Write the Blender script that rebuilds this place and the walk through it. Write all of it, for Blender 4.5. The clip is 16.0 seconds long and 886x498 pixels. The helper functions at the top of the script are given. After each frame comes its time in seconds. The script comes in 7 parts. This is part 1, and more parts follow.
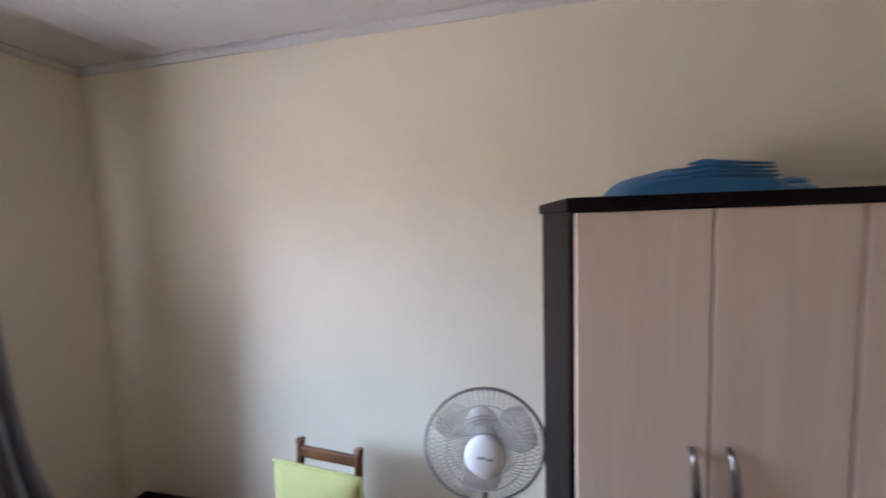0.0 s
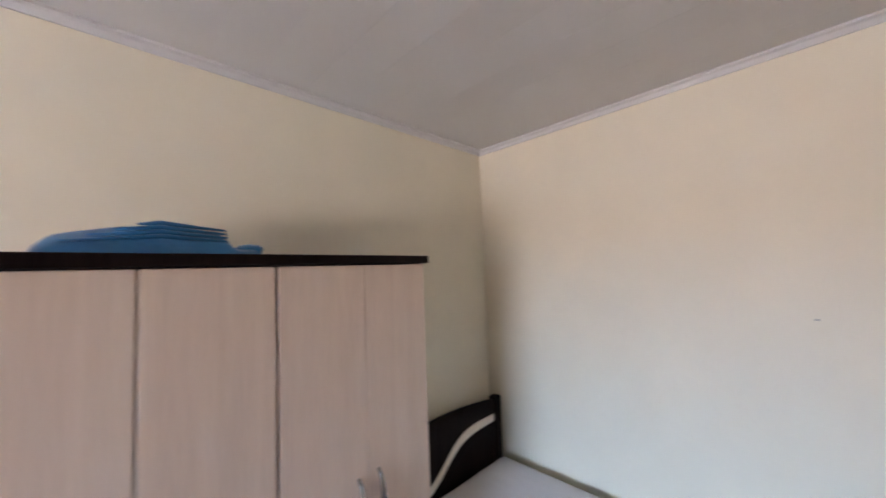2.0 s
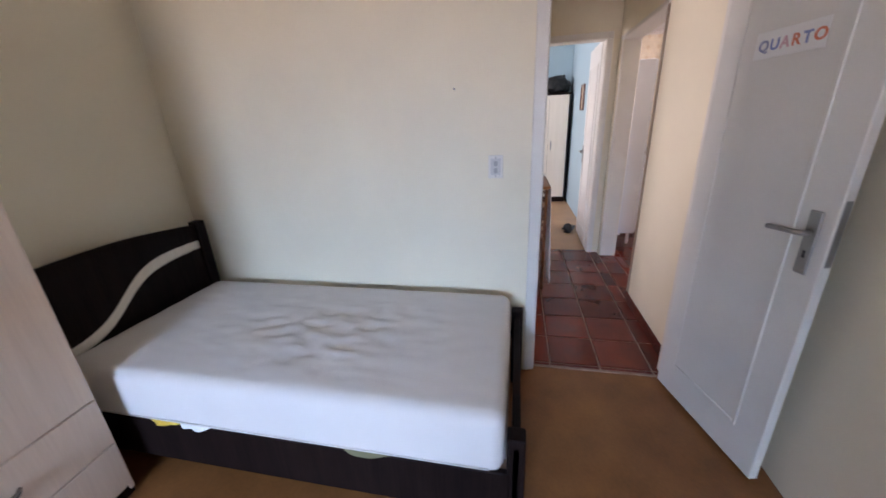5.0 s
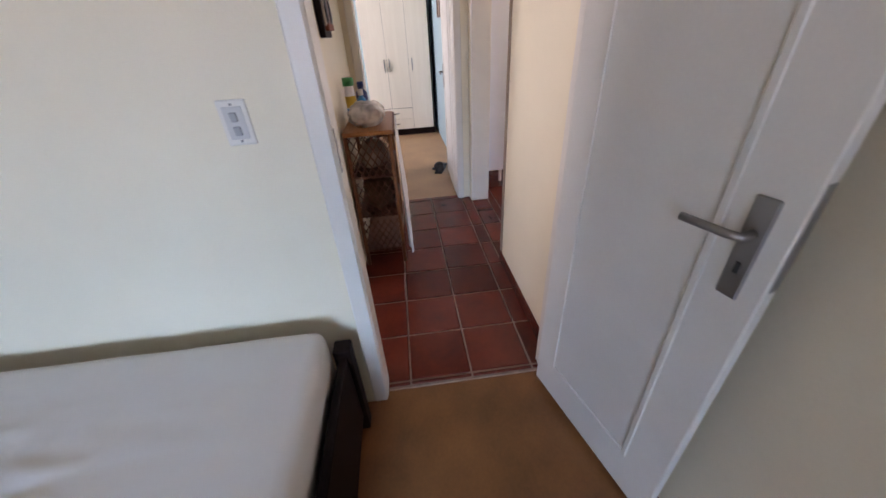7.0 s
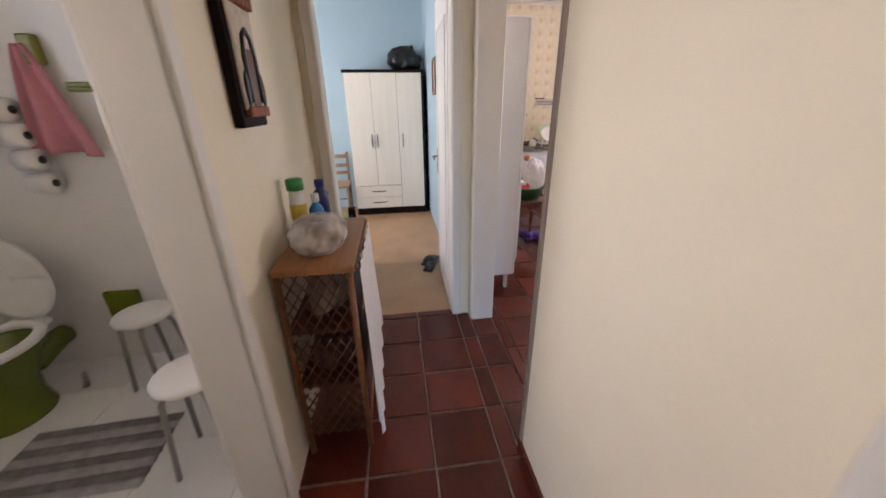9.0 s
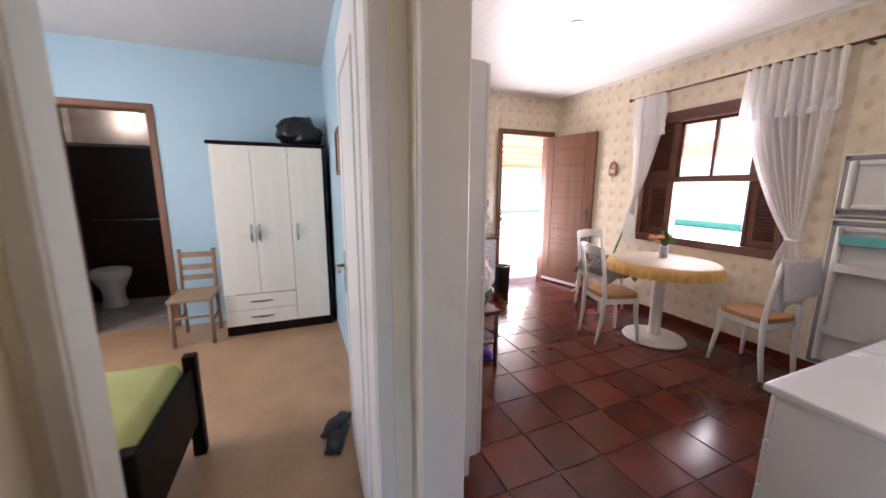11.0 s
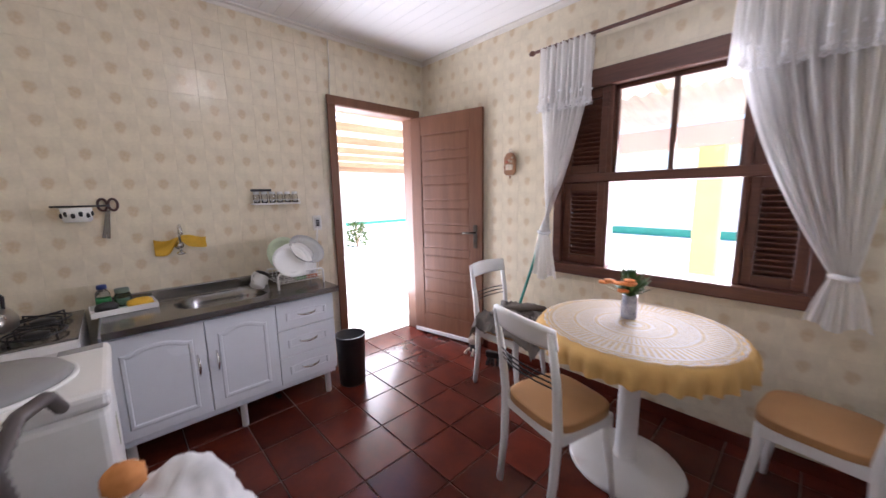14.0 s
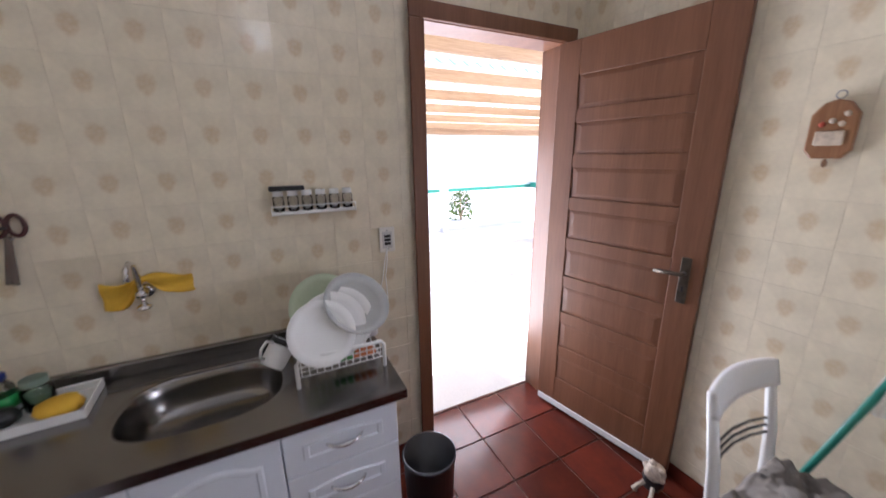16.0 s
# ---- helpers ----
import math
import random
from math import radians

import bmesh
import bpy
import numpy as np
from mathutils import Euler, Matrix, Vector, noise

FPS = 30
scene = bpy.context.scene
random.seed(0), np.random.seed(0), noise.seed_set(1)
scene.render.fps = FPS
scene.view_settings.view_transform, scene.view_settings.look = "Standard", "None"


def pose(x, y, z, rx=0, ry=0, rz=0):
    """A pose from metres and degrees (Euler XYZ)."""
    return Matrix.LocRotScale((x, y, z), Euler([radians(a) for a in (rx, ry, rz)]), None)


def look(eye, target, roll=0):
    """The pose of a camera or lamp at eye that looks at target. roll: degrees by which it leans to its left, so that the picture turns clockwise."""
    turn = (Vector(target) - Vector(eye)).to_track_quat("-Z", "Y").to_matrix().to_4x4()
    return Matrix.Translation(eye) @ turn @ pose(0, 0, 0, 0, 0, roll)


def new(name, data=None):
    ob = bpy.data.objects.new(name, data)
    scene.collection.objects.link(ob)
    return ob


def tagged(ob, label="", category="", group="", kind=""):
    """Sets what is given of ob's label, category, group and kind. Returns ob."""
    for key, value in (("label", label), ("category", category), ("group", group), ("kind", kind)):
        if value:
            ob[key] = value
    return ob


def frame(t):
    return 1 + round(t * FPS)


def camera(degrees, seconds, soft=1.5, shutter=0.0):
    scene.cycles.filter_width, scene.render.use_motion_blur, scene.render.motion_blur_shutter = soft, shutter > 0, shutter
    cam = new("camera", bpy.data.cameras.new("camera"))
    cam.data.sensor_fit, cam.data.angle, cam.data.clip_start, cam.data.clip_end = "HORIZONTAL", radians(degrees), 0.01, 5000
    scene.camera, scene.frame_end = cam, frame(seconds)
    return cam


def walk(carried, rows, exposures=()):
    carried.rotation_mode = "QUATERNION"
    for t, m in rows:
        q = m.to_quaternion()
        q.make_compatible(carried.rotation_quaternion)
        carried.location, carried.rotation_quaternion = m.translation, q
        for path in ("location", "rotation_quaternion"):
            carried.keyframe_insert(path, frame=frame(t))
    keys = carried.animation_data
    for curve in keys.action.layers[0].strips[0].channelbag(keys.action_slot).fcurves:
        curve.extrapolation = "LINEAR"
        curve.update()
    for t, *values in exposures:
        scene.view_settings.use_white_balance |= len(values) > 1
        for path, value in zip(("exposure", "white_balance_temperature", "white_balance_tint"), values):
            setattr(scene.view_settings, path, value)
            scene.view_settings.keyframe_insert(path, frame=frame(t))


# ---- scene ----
cam = camera(103.6, 16.0, shutter=0.4)
PATH = [
    (0, (0.108, 2.168, 1.82), (-0.292, 4.122, 1.666), -1.9),
    (0.5, (0.219, 2.175, 1.827), (0.353, 4.168, 1.718), -1.7),
    (1, (0.324, 2.122, 1.826), (0.819, 4.06, 1.799), -1.6),
    (1.5, (0.454, 2.067, 1.823), (1.329, 3.864, 1.876), -1.5),
    (2, (0.525, 2.028, 1.804), (1.925, 3.452, 1.922), -2.1),
    (2.5, (0.54, 1.996, 1.734), (2.271, 2.99, 1.859), -2.4),
    (3, (0.558, 1.957, 1.67), (2.432, 2.65, 1.752), -2.4),
    (3.5, (0.609, 1.942, 1.62), (2.543, 2.448, 1.577), -2.2),
    (4, (0.699, 1.878, 1.563), (2.636, 2.329, 1.351), -2.3),
    (4.5, (0.765, 1.797, 1.474), (2.674, 2.234, 1.067), -2.3),
    (5, (0.816, 1.695, 1.392), (2.656, 2.1, 0.722), -2.7),
    (7.5, (1.866, 1.34, 1.355), (3.544, 1.153, 0.281), -3.8),
    (8, (2.099, 1.308, 1.376), (3.788, 1.112, 0.323), -2.9),
    (8.5, (2.291, 1.27, 1.422), (4.016, 1.053, 0.435), -1.6),
    (9, (2.529, 1.276, 1.423), (4.357, 1.033, 0.65), -0.8),
    (11.5, (3.848, 0.982, 1.412), (5.606, 0.065, 1.151), -1.1),
    (12, (4.062, 0.805, 1.410), (5.656, -0.376, 1.152), -1.4),
    (12.5, (4.470, 0.655, 1.405), (5.910, -0.707, 1.140), -1.0),
    (13, (4.688, 0.397, 1.393), (6.088, -1.001, 1.107), -1.05),
    (13.5, (4.923, 0.1, 1.398), (6.315, -1.305, 1.098), -1.1),
    (14, (5.234, -0.144, 1.414), (6.671, -1.5, 1.103), -1.0),
    (14.5, (5.541, -0.353, 1.402), (7.073, -1.597, 1.081), -1.0),
    (15, (5.841, -0.575, 1.401), (7.494, -1.63, 1.007), -0.9),
    (15.5, (6.194, -0.745, 1.439), (7.911, -1.642, 0.941), -0.8),
    (16, (6.445, -0.883, 1.58), (8.18, -1.734, 1.064), -0.8),
]
walk(cam, [(t, look(e, g, r)) for t, e, g, r in PATH],
     [(0.0, 1.55, 6600, 31), (1.0, 1.75, 6600, 31), (2.0, 2.1, 6600, 31), (2.5, 2.2, 6600, 32), (4.0, 2.15, 6700, 32), (5.0, 1.94, 6600, 32), (7.5, 2.0, 6750, 30), (8.0, 2.1, 6900, 29), (8.5, 2.1, 6900, 28), (9.2, 1.9, 6500, 26),
      (11.5, 1.78, 6300, 27), (12.5, 1.82, 6100, 25), (13.5, 1.7, 5800, 23), (14.0, 1.4, 5700, 21), (14.5, 0.97, 5700, 20), (15.0, 0.68, 5600, 17), (15.5, 1.0, 5500, 17), (16.0, 1.05, 5600, 18)])

# ---- world, sun, large lights ----
world = bpy.data.worlds.new("sky")
scene.world = world
world.use_nodes = True
wn = world.node_tree.nodes
sky = wn.new("ShaderNodeTexSky")
sky.sky_type, sky.sun_disc = "NISHITA", False
sky.sun_elevation, sky.sun_rotation = radians(80), radians(204)
wn["Background"].inputs["Strength"].default_value = 0.15
world.node_tree.links.new(sky.outputs["Color"], wn["Background"].inputs["Color"])

sun = new("sun", bpy.data.lights.new("sun", "SUN"))
sun.data.energy, sun.data.angle, sun.data.color = 5.0, radians(0.5), (1.0, 0.95, 0.87)
sun.matrix_world = look((1, -9, 56), (5, 0, 0))


def daylight_fill(eye, target, width, height, watts, color):
    ob = new("daylight_fill", bpy.data.lights.new("daylight_fill", "AREA"))
    ob.data.shape, ob.data.size, ob.data.size_y = "RECTANGLE", width, height
    ob.data.energy, ob.data.color = watts, color
    ob.matrix_world = look(eye, target)
    return ob


SKY = (0.95, 0.95, 0.93)
# Bedroom: unseen lamp far outside the window, standing in for the blue sky.
daylight_fill((-6.8, 1.2, 3.75), (-2.2, 2.4, 1.6), 6.4, 3.6, 1150, (0.46, 0.73, 1.0))
# Second unseen lamp, low outside, added in place of bounce off the sunlit ground.
daylight_fill((-7.0, 1.2, 0.3), (-2.2, 2.4, 1.6), 6.4, 1.6, 185, (0.90, 0.90, 0.84))
# Added outside the kitchen window and back door, tilted up like yard bounce.
daylight_fill((5.86, -3.02, 1.30), (5.86, -1.4, 2.25), 1.3, 1.1, 36, (1.0, 0.97, 0.95))
daylight_fill((8.70, -2.0, 0.95), (7.0, -1.8, 1.9), 0.85, 1.5, 24, (1.0, 0.97, 0.93))
# Second bedroom: added lamp behind its unseen north window, to light the room.
daylight_fill((5.9, 4.06, 1.55), (6.2, 1.0, 0.9), 1.4, 1.2, 21, SKY)
# Bathroom: narrow lamp added at an unseen window, aimed through the door to brighten the hall.
daylight_fill((3.15, 3.66, 1.75), (3.10, 0.8, 1.15), 0.75, 0.7, 2.7, (1.0, 0.97, 0.93)).data.spread = radians(85)


# ---- materials ----
def material(name, color, rough=0.6, metal=0.0, var=0.06, scale=9.0, bump=0.15, fine=120.0, tint=None, random_tint=0.0, spec=0.5):
    """A surface with broad stains, fine grain and relief."""
    m = bpy.data.materials.new(name)
    m.use_nodes = True
    nt = m.node_tree
    n, l = nt.nodes, nt.links
    b = n["Principled BSDF"]
    co = n.new("ShaderNodeTexCoord")
    big = n.new("ShaderNodeTexNoise")
    big.inputs["Scale"].default_value, big.inputs["Detail"].default_value = scale, 5
    small = n.new("ShaderNodeTexNoise")
    small.inputs["Scale"].default_value, small.inputs["Detail"].default_value = fine, 3
    l.new(co.outputs["Object"], big.inputs["Vector"])
    l.new(co.outputs["Object"], small.inputs["Vector"])
    ramp = n.new("ShaderNodeValToRGB")
    lo = tint if tint else tuple(c * (1 - 2.2 * var) for c in color)
    hi = tuple(min(1, c * (1 + var)) for c in color)
    ramp.color_ramp.elements[0].position, ramp.color_ramp.elements[1].position = 0.3, 0.7
    ramp.color_ramp.elements[0].color, ramp.color_ramp.elements[1].color = (*lo, 1), (*hi, 1)
    mixv = n.new("ShaderNodeMath")
    mixv.operation = "MULTIPLY_ADD"
    mixv.inputs[1].default_value, mixv.inputs[2].default_value = 0.25, 0.0
    l.new(small.outputs["Fac"], mixv.inputs[0])
    add = n.new("ShaderNodeMath")
    add.operation = "MULTIPLY_ADD"
    add.inputs[1].default_value = 0.75
    l.new(big.outputs["Fac"], add.inputs[0])
    l.new(mixv.outputs[0], add.inputs[2])
    l.new(add.outputs[0], ramp.inputs["Fac"])
    out = ramp.outputs["Color"]
    if random_tint:
        info = n.new("ShaderNodeObjectInfo")
        hsv = n.new("ShaderNodeHueSaturation")
        mr = n.new("ShaderNodeMapRange")
        mr.inputs["To Min"].default_value, mr.inputs["To Max"].default_value = 1 - random_tint, 1 + random_tint
        l.new(info.outputs["Random"], mr.inputs["Value"])
        l.new(mr.outputs["Result"], hsv.inputs["Value"])
        l.new(out, hsv.inputs["Color"])
        out = hsv.outputs["Color"]
    l.new(out, b.inputs["Base Color"])
    rr = n.new("ShaderNodeMapRange")
    rr.inputs["To Min"].default_value, rr.inputs["To Max"].default_value = max(0.03, rough - 0.08), min(1, rough + 0.08)
    l.new(big.outputs["Fac"], rr.inputs["Value"])
    l.new(rr.outputs["Result"], b.inputs["Roughness"])
    b.inputs["Metallic"].default_value = metal
    b.inputs["Specular IOR Level"].default_value = spec
    if bump:
        bp = n.new("ShaderNodeBump")
        bp.inputs["Strength"].default_value, bp.inputs["Distance"].default_value = bump, 0.003
        l.new(small.outputs["Fac"], bp.inputs["Height"])
        l.new(bp.outputs["Normal"], b.inputs["Normal"])
    return m


def by_position(m):
    """Lets a material's grain run on in world space, so that pieces sharing a mesh differ."""
    n, l = m.node_tree.nodes, m.node_tree.links
    geo = n.new("ShaderNodeNewGeometry")
    for tex in [k for k in n if k.bl_idname == "ShaderNodeTexNoise"]:
        l.new(geo.outputs["Position"], tex.inputs["Vector"])
    return m


def wood(name, dark, light, rough=0.4, axis=2, stretch=0.06, scale=14.0, bump=0.2):
    """Grain running along an axis of the object."""
    m = bpy.data.materials.new(name)
    m.use_nodes = True
    nt = m.node_tree
    n, l = nt.nodes, nt.links
    b = n["Principled BSDF"]
    co, mp = n.new("ShaderNodeTexCoord"), n.new("ShaderNodeMapping")
    s = [1.0, 1.0, 1.0]
    s[axis] = stretch
    mp.inputs["Scale"].default_value = s
    l.new(co.outputs["Object"], mp.inputs["Vector"])
    a, c = n.new("ShaderNodeTexNoise"), n.new("ShaderNodeTexNoise")
    a.inputs["Scale"].default_value, a.inputs["Detail"].default_value, a.inputs["Distortion"].default_value = scale, 6, 0.6
    c.inputs["Scale"].default_value, c.inputs["Detail"].default_value = scale * 9, 3
    l.new(mp.outputs["Vector"], a.inputs["Vector"])
    l.new(mp.outputs["Vector"], c.inputs["Vector"])
    mx = n.new("ShaderNodeMath")
    mx.operation = "MULTIPLY_ADD"
    mx.inputs[1].default_value = 0.4
    l.new(c.outputs["Fac"], mx.inputs[0])
    h = n.new("ShaderNodeMath")
    h.operation = "MULTIPLY"
    h.inputs[1].default_value = 0.6
    l.new(a.outputs["Fac"], h.inputs[0])
    l.new(h.outputs[0], mx.inputs[2])
    ramp = n.new("ShaderNodeValToRGB")
    ramp.color_ramp.elements[0].position, ramp.color_ramp.elements[1].position = 0.36, 0.64
    ramp.color_ramp.elements[0].color, ramp.color_ramp.elements[1].color = (*dark, 1), (*light, 1)
    l.new(mx.outputs[0], ramp.inputs["Fac"])
    l.new(ramp.outputs["Color"], b.inputs["Base Color"])
    b.inputs["Roughness"].default_value = rough
    bp = n.new("ShaderNodeBump")
    bp.inputs["Strength"].default_value, bp.inputs["Distance"].default_value = bump, 0.002
    l.new(mx.outputs[0], bp.inputs["Height"])
    l.new(bp.outputs["Normal"], b.inputs["Normal"])
    return m


def glassy(name, color=(1, 1, 1), rough=0.02, ior=1.45):
    m = bpy.data.materials.new(name)
    m.use_nodes = True
    b = m.node_tree.nodes["Principled BSDF"]
    b.inputs["Base Color"].default_value = (*color, 1)
    b.inputs["Roughness"].default_value, b.inputs["IOR"].default_value = rough, ior
    b.inputs["Transmission Weight"].default_value = 1.0
    return m


def sheer(name, color, through_part=0.45, clear=0.12, scale=350.0):
    """Thin cloth that lets light through."""
    m = bpy.data.materials.new(name)
    m.use_nodes = True
    nt = m.node_tree
    n, l = nt.nodes, nt.links
    out = n["Material Output"]
    n.remove(n["Principled BSDF"])
    d, t, x = n.new("ShaderNodeBsdfDiffuse"), n.new("ShaderNodeBsdfTranslucent"), n.new("ShaderNodeBsdfTransparent")
    d.inputs["Color"].default_value = t.inputs["Color"].default_value = (*color, 1)
    co, no = n.new("ShaderNodeTexCoord"), n.new("ShaderNodeTexNoise")
    no.inputs["Scale"].default_value = scale
    l.new(co.outputs["Object"], no.inputs["Vector"])
    mr = n.new("ShaderNodeMapRange")
    mr.inputs["From Min"].default_value, mr.inputs["From Max"].default_value = 0.35, 0.65
    mr.inputs["To Min"].default_value, mr.inputs["To Max"].default_value = clear * 0.5, clear * 1.5
    l.new(no.outputs["Fac"], mr.inputs["Value"])
    m1, m2 = n.new("ShaderNodeMixShader"), n.new("ShaderNodeMixShader")
    m1.inputs[0].default_value = through_part
    l.new(d.outputs[0], m1.inputs[1])
    l.new(t.outputs[0], m1.inputs[2])
    l.new(mr.outputs["Result"], m2.inputs[0])
    l.new(m1.outputs[0], m2.inputs[1])
    l.new(x.outputs[0], m2.inputs[2])
    l.new(m2.outputs[0], out.inputs["Surface"])
    return m


CREAM = material("cream_wall_paint", (0.80, 0.73, 0.568), 0.6, var=0.025, scale=3, bump=0.12, fine=160)
BLUEW = material("pale_blue_wall_paint", (0.37, 0.52, 0.58), 0.6, var=0.02, scale=3, bump=0.1)
OUTW = material("white_outer_plaster", (0.80, 0.78, 0.74), 0.8, var=0.04, scale=2, bump=0.3, fine=60)
CEILP = material("grey_white_ceiling_paint", (0.62, 0.60, 0.57), 0.55, var=0.02, scale=2, bump=0.05)
CEILK = material("white_plastic_ceiling_panels", (0.86, 0.86, 0.86), 0.45, var=0.01, scale=2, bump=0.02)
TRIM = material("off_white_trim_paint", (0.74, 0.71, 0.65), 0.4, var=0.03, scale=6, bump=0.06)
WHITE = material("white_enamel_paint", (0.80, 0.80, 0.79), 0.32, var=0.02, scale=5, bump=0.04)
CABW = material("white_lacquered_panel", (0.74, 0.775, 0.84), 0.25, var=0.015, scale=4, bump=0.02)
PLASW = material("white_plastic", (0.82, 0.82, 0.80), 0.35, var=0.02, scale=8, bump=0.03)
GREYP = material("grey_plastic", (0.36, 0.36, 0.36), 0.45, var=0.03, bump=0.03)
DARKP = material("black_plastic", (0.015, 0.015, 0.017), 0.35, var=0.1, bump=0.03)
LINO = material("tan_cork_floor_covering", (0.27, 0.108, 0.034), 0.42, var=0.12, scale=5, bump=0.12, fine=70, tint=(0.17, 0.066, 0.021))
LINO2 = material("pinkish_tan_floor_covering", (0.45, 0.27, 0.145), 0.4, var=0.14, scale=3, bump=0.12, fine=70, tint=(0.35, 0.20, 0.105))
CONC = material("sunlit_concrete", (0.84, 0.82, 0.79), 0.85, var=0.06, scale=1.5, bump=0.4, fine=50)
GROUT = material("cream_wall_grout", (0.78, 0.70, 0.55), 0.8, var=0.06, scale=20, bump=0.2)
GROUTH = material("pale_floor_grout", (0.37, 0.25, 0.19), 0.9, var=0.15, scale=20, bump=0.4)
GROUTK = material("dark_floor_grout", (0.25, 0.135, 0.10), 0.38, var=0.2, scale=20, bump=0.4)
REDT = by_position(material("dark_red_glazed_clay_tile", (0.118, 0.0225, 0.0125), 0.2, var=0.2, scale=6, bump=0.10, fine=35, tint=(0.07, 0.017, 0.012), random_tint=0.34, spec=0.30))
MAPLE = wood("pale_maple_laminate", (0.70, 0.53, 0.41), (0.78, 0.61, 0.48), 0.42)
CREAML = wood("cream_wood_laminate", (0.76, 0.69, 0.58), (0.82, 0.75, 0.64), 0.4)
WENGE = wood("dark_wenge_wood", (0.007, 0.004, 0.004), (0.016, 0.009, 0.008), 0.5)
WENGE.node_tree.nodes["Principled BSDF"].inputs["Specular IOR Level"].default_value = 0.06
DOORB = wood("reddish_brown_varnished_wood", (0.150, 0.061, 0.029), (0.205, 0.088, 0.044), 0.45, bump=0.25)
WINB = wood("dark_brown_stained_wood", (0.075, 0.026, 0.016), (0.13, 0.05, 0.03), 0.4, axis=0)
PINE = wood("orange_brown_pine", (0.30, 0.12, 0.04), (0.45, 0.20, 0.07), 0.4, axis=0)
RAW = wood("weathered_roof_timber", (0.42, 0.27, 0.16), (0.58, 0.40, 0.26), 0.75, axis=1)
CHAIRW = wood("brown_chair_wood", (0.10, 0.035, 0.015), (0.19, 0.075, 0.03), 0.45)
STEEL = material("brushed_stainless_steel", (0.27, 0.26, 0.255), 0.22, metal=1.0, var=0.02, scale=3, bump=0.02, fine=300)
CHROME = material("chrome", (0.75, 0.75, 0.76), 0.12, metal=1.0, var=0.02, bump=0.0)
AGED = material("aged_dark_brass", (0.11, 0.09, 0.07), 0.38, metal=0.8, var=0.2, scale=30, bump=0.1)
DULL = material("dull_grey_metal", (0.34, 0.33, 0.32), 0.4, metal=1.0, var=0.06, bump=0.05)
SHEET = material("white_cotton_sheet", (0.68, 0.65, 0.62), 0.9, var=0.02, scale=4, bump=0.25, fine=300)
LINEN = material("white_cotton_cloth", (0.80, 0.80, 0.82), 0.9, var=0.03, bump=0.3, fine=300)
TAN = material("tan_vinyl_upholstery", (0.46, 0.25, 0.10), 0.5, var=0.05, scale=8, bump=0.15, fine=200)
YCLOTH = material("yellow_tablecloth", (0.66, 0.41, 0.13), 0.8, var=0.05, scale=6, bump=0.3, fine=250)
LACE = material("white_crocheted_lace", (0.50, 0.44, 0.36), 0.6, var=0.06, scale=30, bump=0.6, fine=220)
CURT = sheer("white_voile", (0.97, 0.96, 0.95), 0.50, 0.26)
GLASS = glassy("clear_glass")


def thin_pane(name):
    """Flat window glass: clear straight through, with a faint mirror gloss."""
    m = bpy.data.materials.new(name)
    m.use_nodes = True
    nt = m.node_tree
    nt.nodes.remove(nt.nodes["Principled BSDF"])
    clear, gloss, mix, fr = (nt.nodes.new("ShaderNode" + k) for k in ("BsdfTransparent", "BsdfGlossy", "MixShader", "Fresnel"))
    clear.inputs["Color"].default_value = (0.94, 0.95, 0.94, 1)
    gloss.inputs["Roughness"].default_value = 0.02
    nt.links.new(fr.outputs[0], mix.inputs[0])
    nt.links.new(clear.outputs[0], mix.inputs[1])
    nt.links.new(gloss.outputs[0], mix.inputs[2])
    nt.links.new(mix.outputs[0], nt.nodes["Material Output"].inputs["Surface"])
    return m


PANE = thin_pane("window_glass")


# ---- mesh tools ----
def box(bm, x0, x1, y0, y1, z0, z1):
    vs = [bm.verts.new((x, y, z)) for z in (z0, z1) for y in (y0, y1) for x in (x0, x1)]
    for f in ((0, 2, 3, 1), (4, 5, 7, 6), (0, 1, 5, 4), (2, 6, 7, 3), (1, 3, 7, 5), (0, 4, 6, 2)):
        bm.faces.new([vs[i] for i in f])
    return bm


def rbox(x0, x1, y0, y1, z0, z1, r=0.004, seg=2):
    bm = box(bmesh.new(), x0, x1, y0, y1, z0, z1)
    r = min(r, 0.45 * min(x1 - x0, y1 - y0, z1 - z0))
    bmesh.ops.bevel(bm, geom=bm.edges[:], offset=r, segments=seg, affect="EDGES", profile=0.5)
    return bm


def join(*bms):
    """All bmeshes in the first one."""
    out = bms[0]
    for b in bms[1:]:
        tmp = bpy.data.meshes.new("tmp")
        b.to_mesh(tmp)
        b.free()
        out.from_mesh(tmp)
        bpy.data.meshes.remove(tmp)
    return out


def moved(bm, m):
    bmesh.ops.transform(bm, matrix=m, verts=bm.verts[:])
    return bm


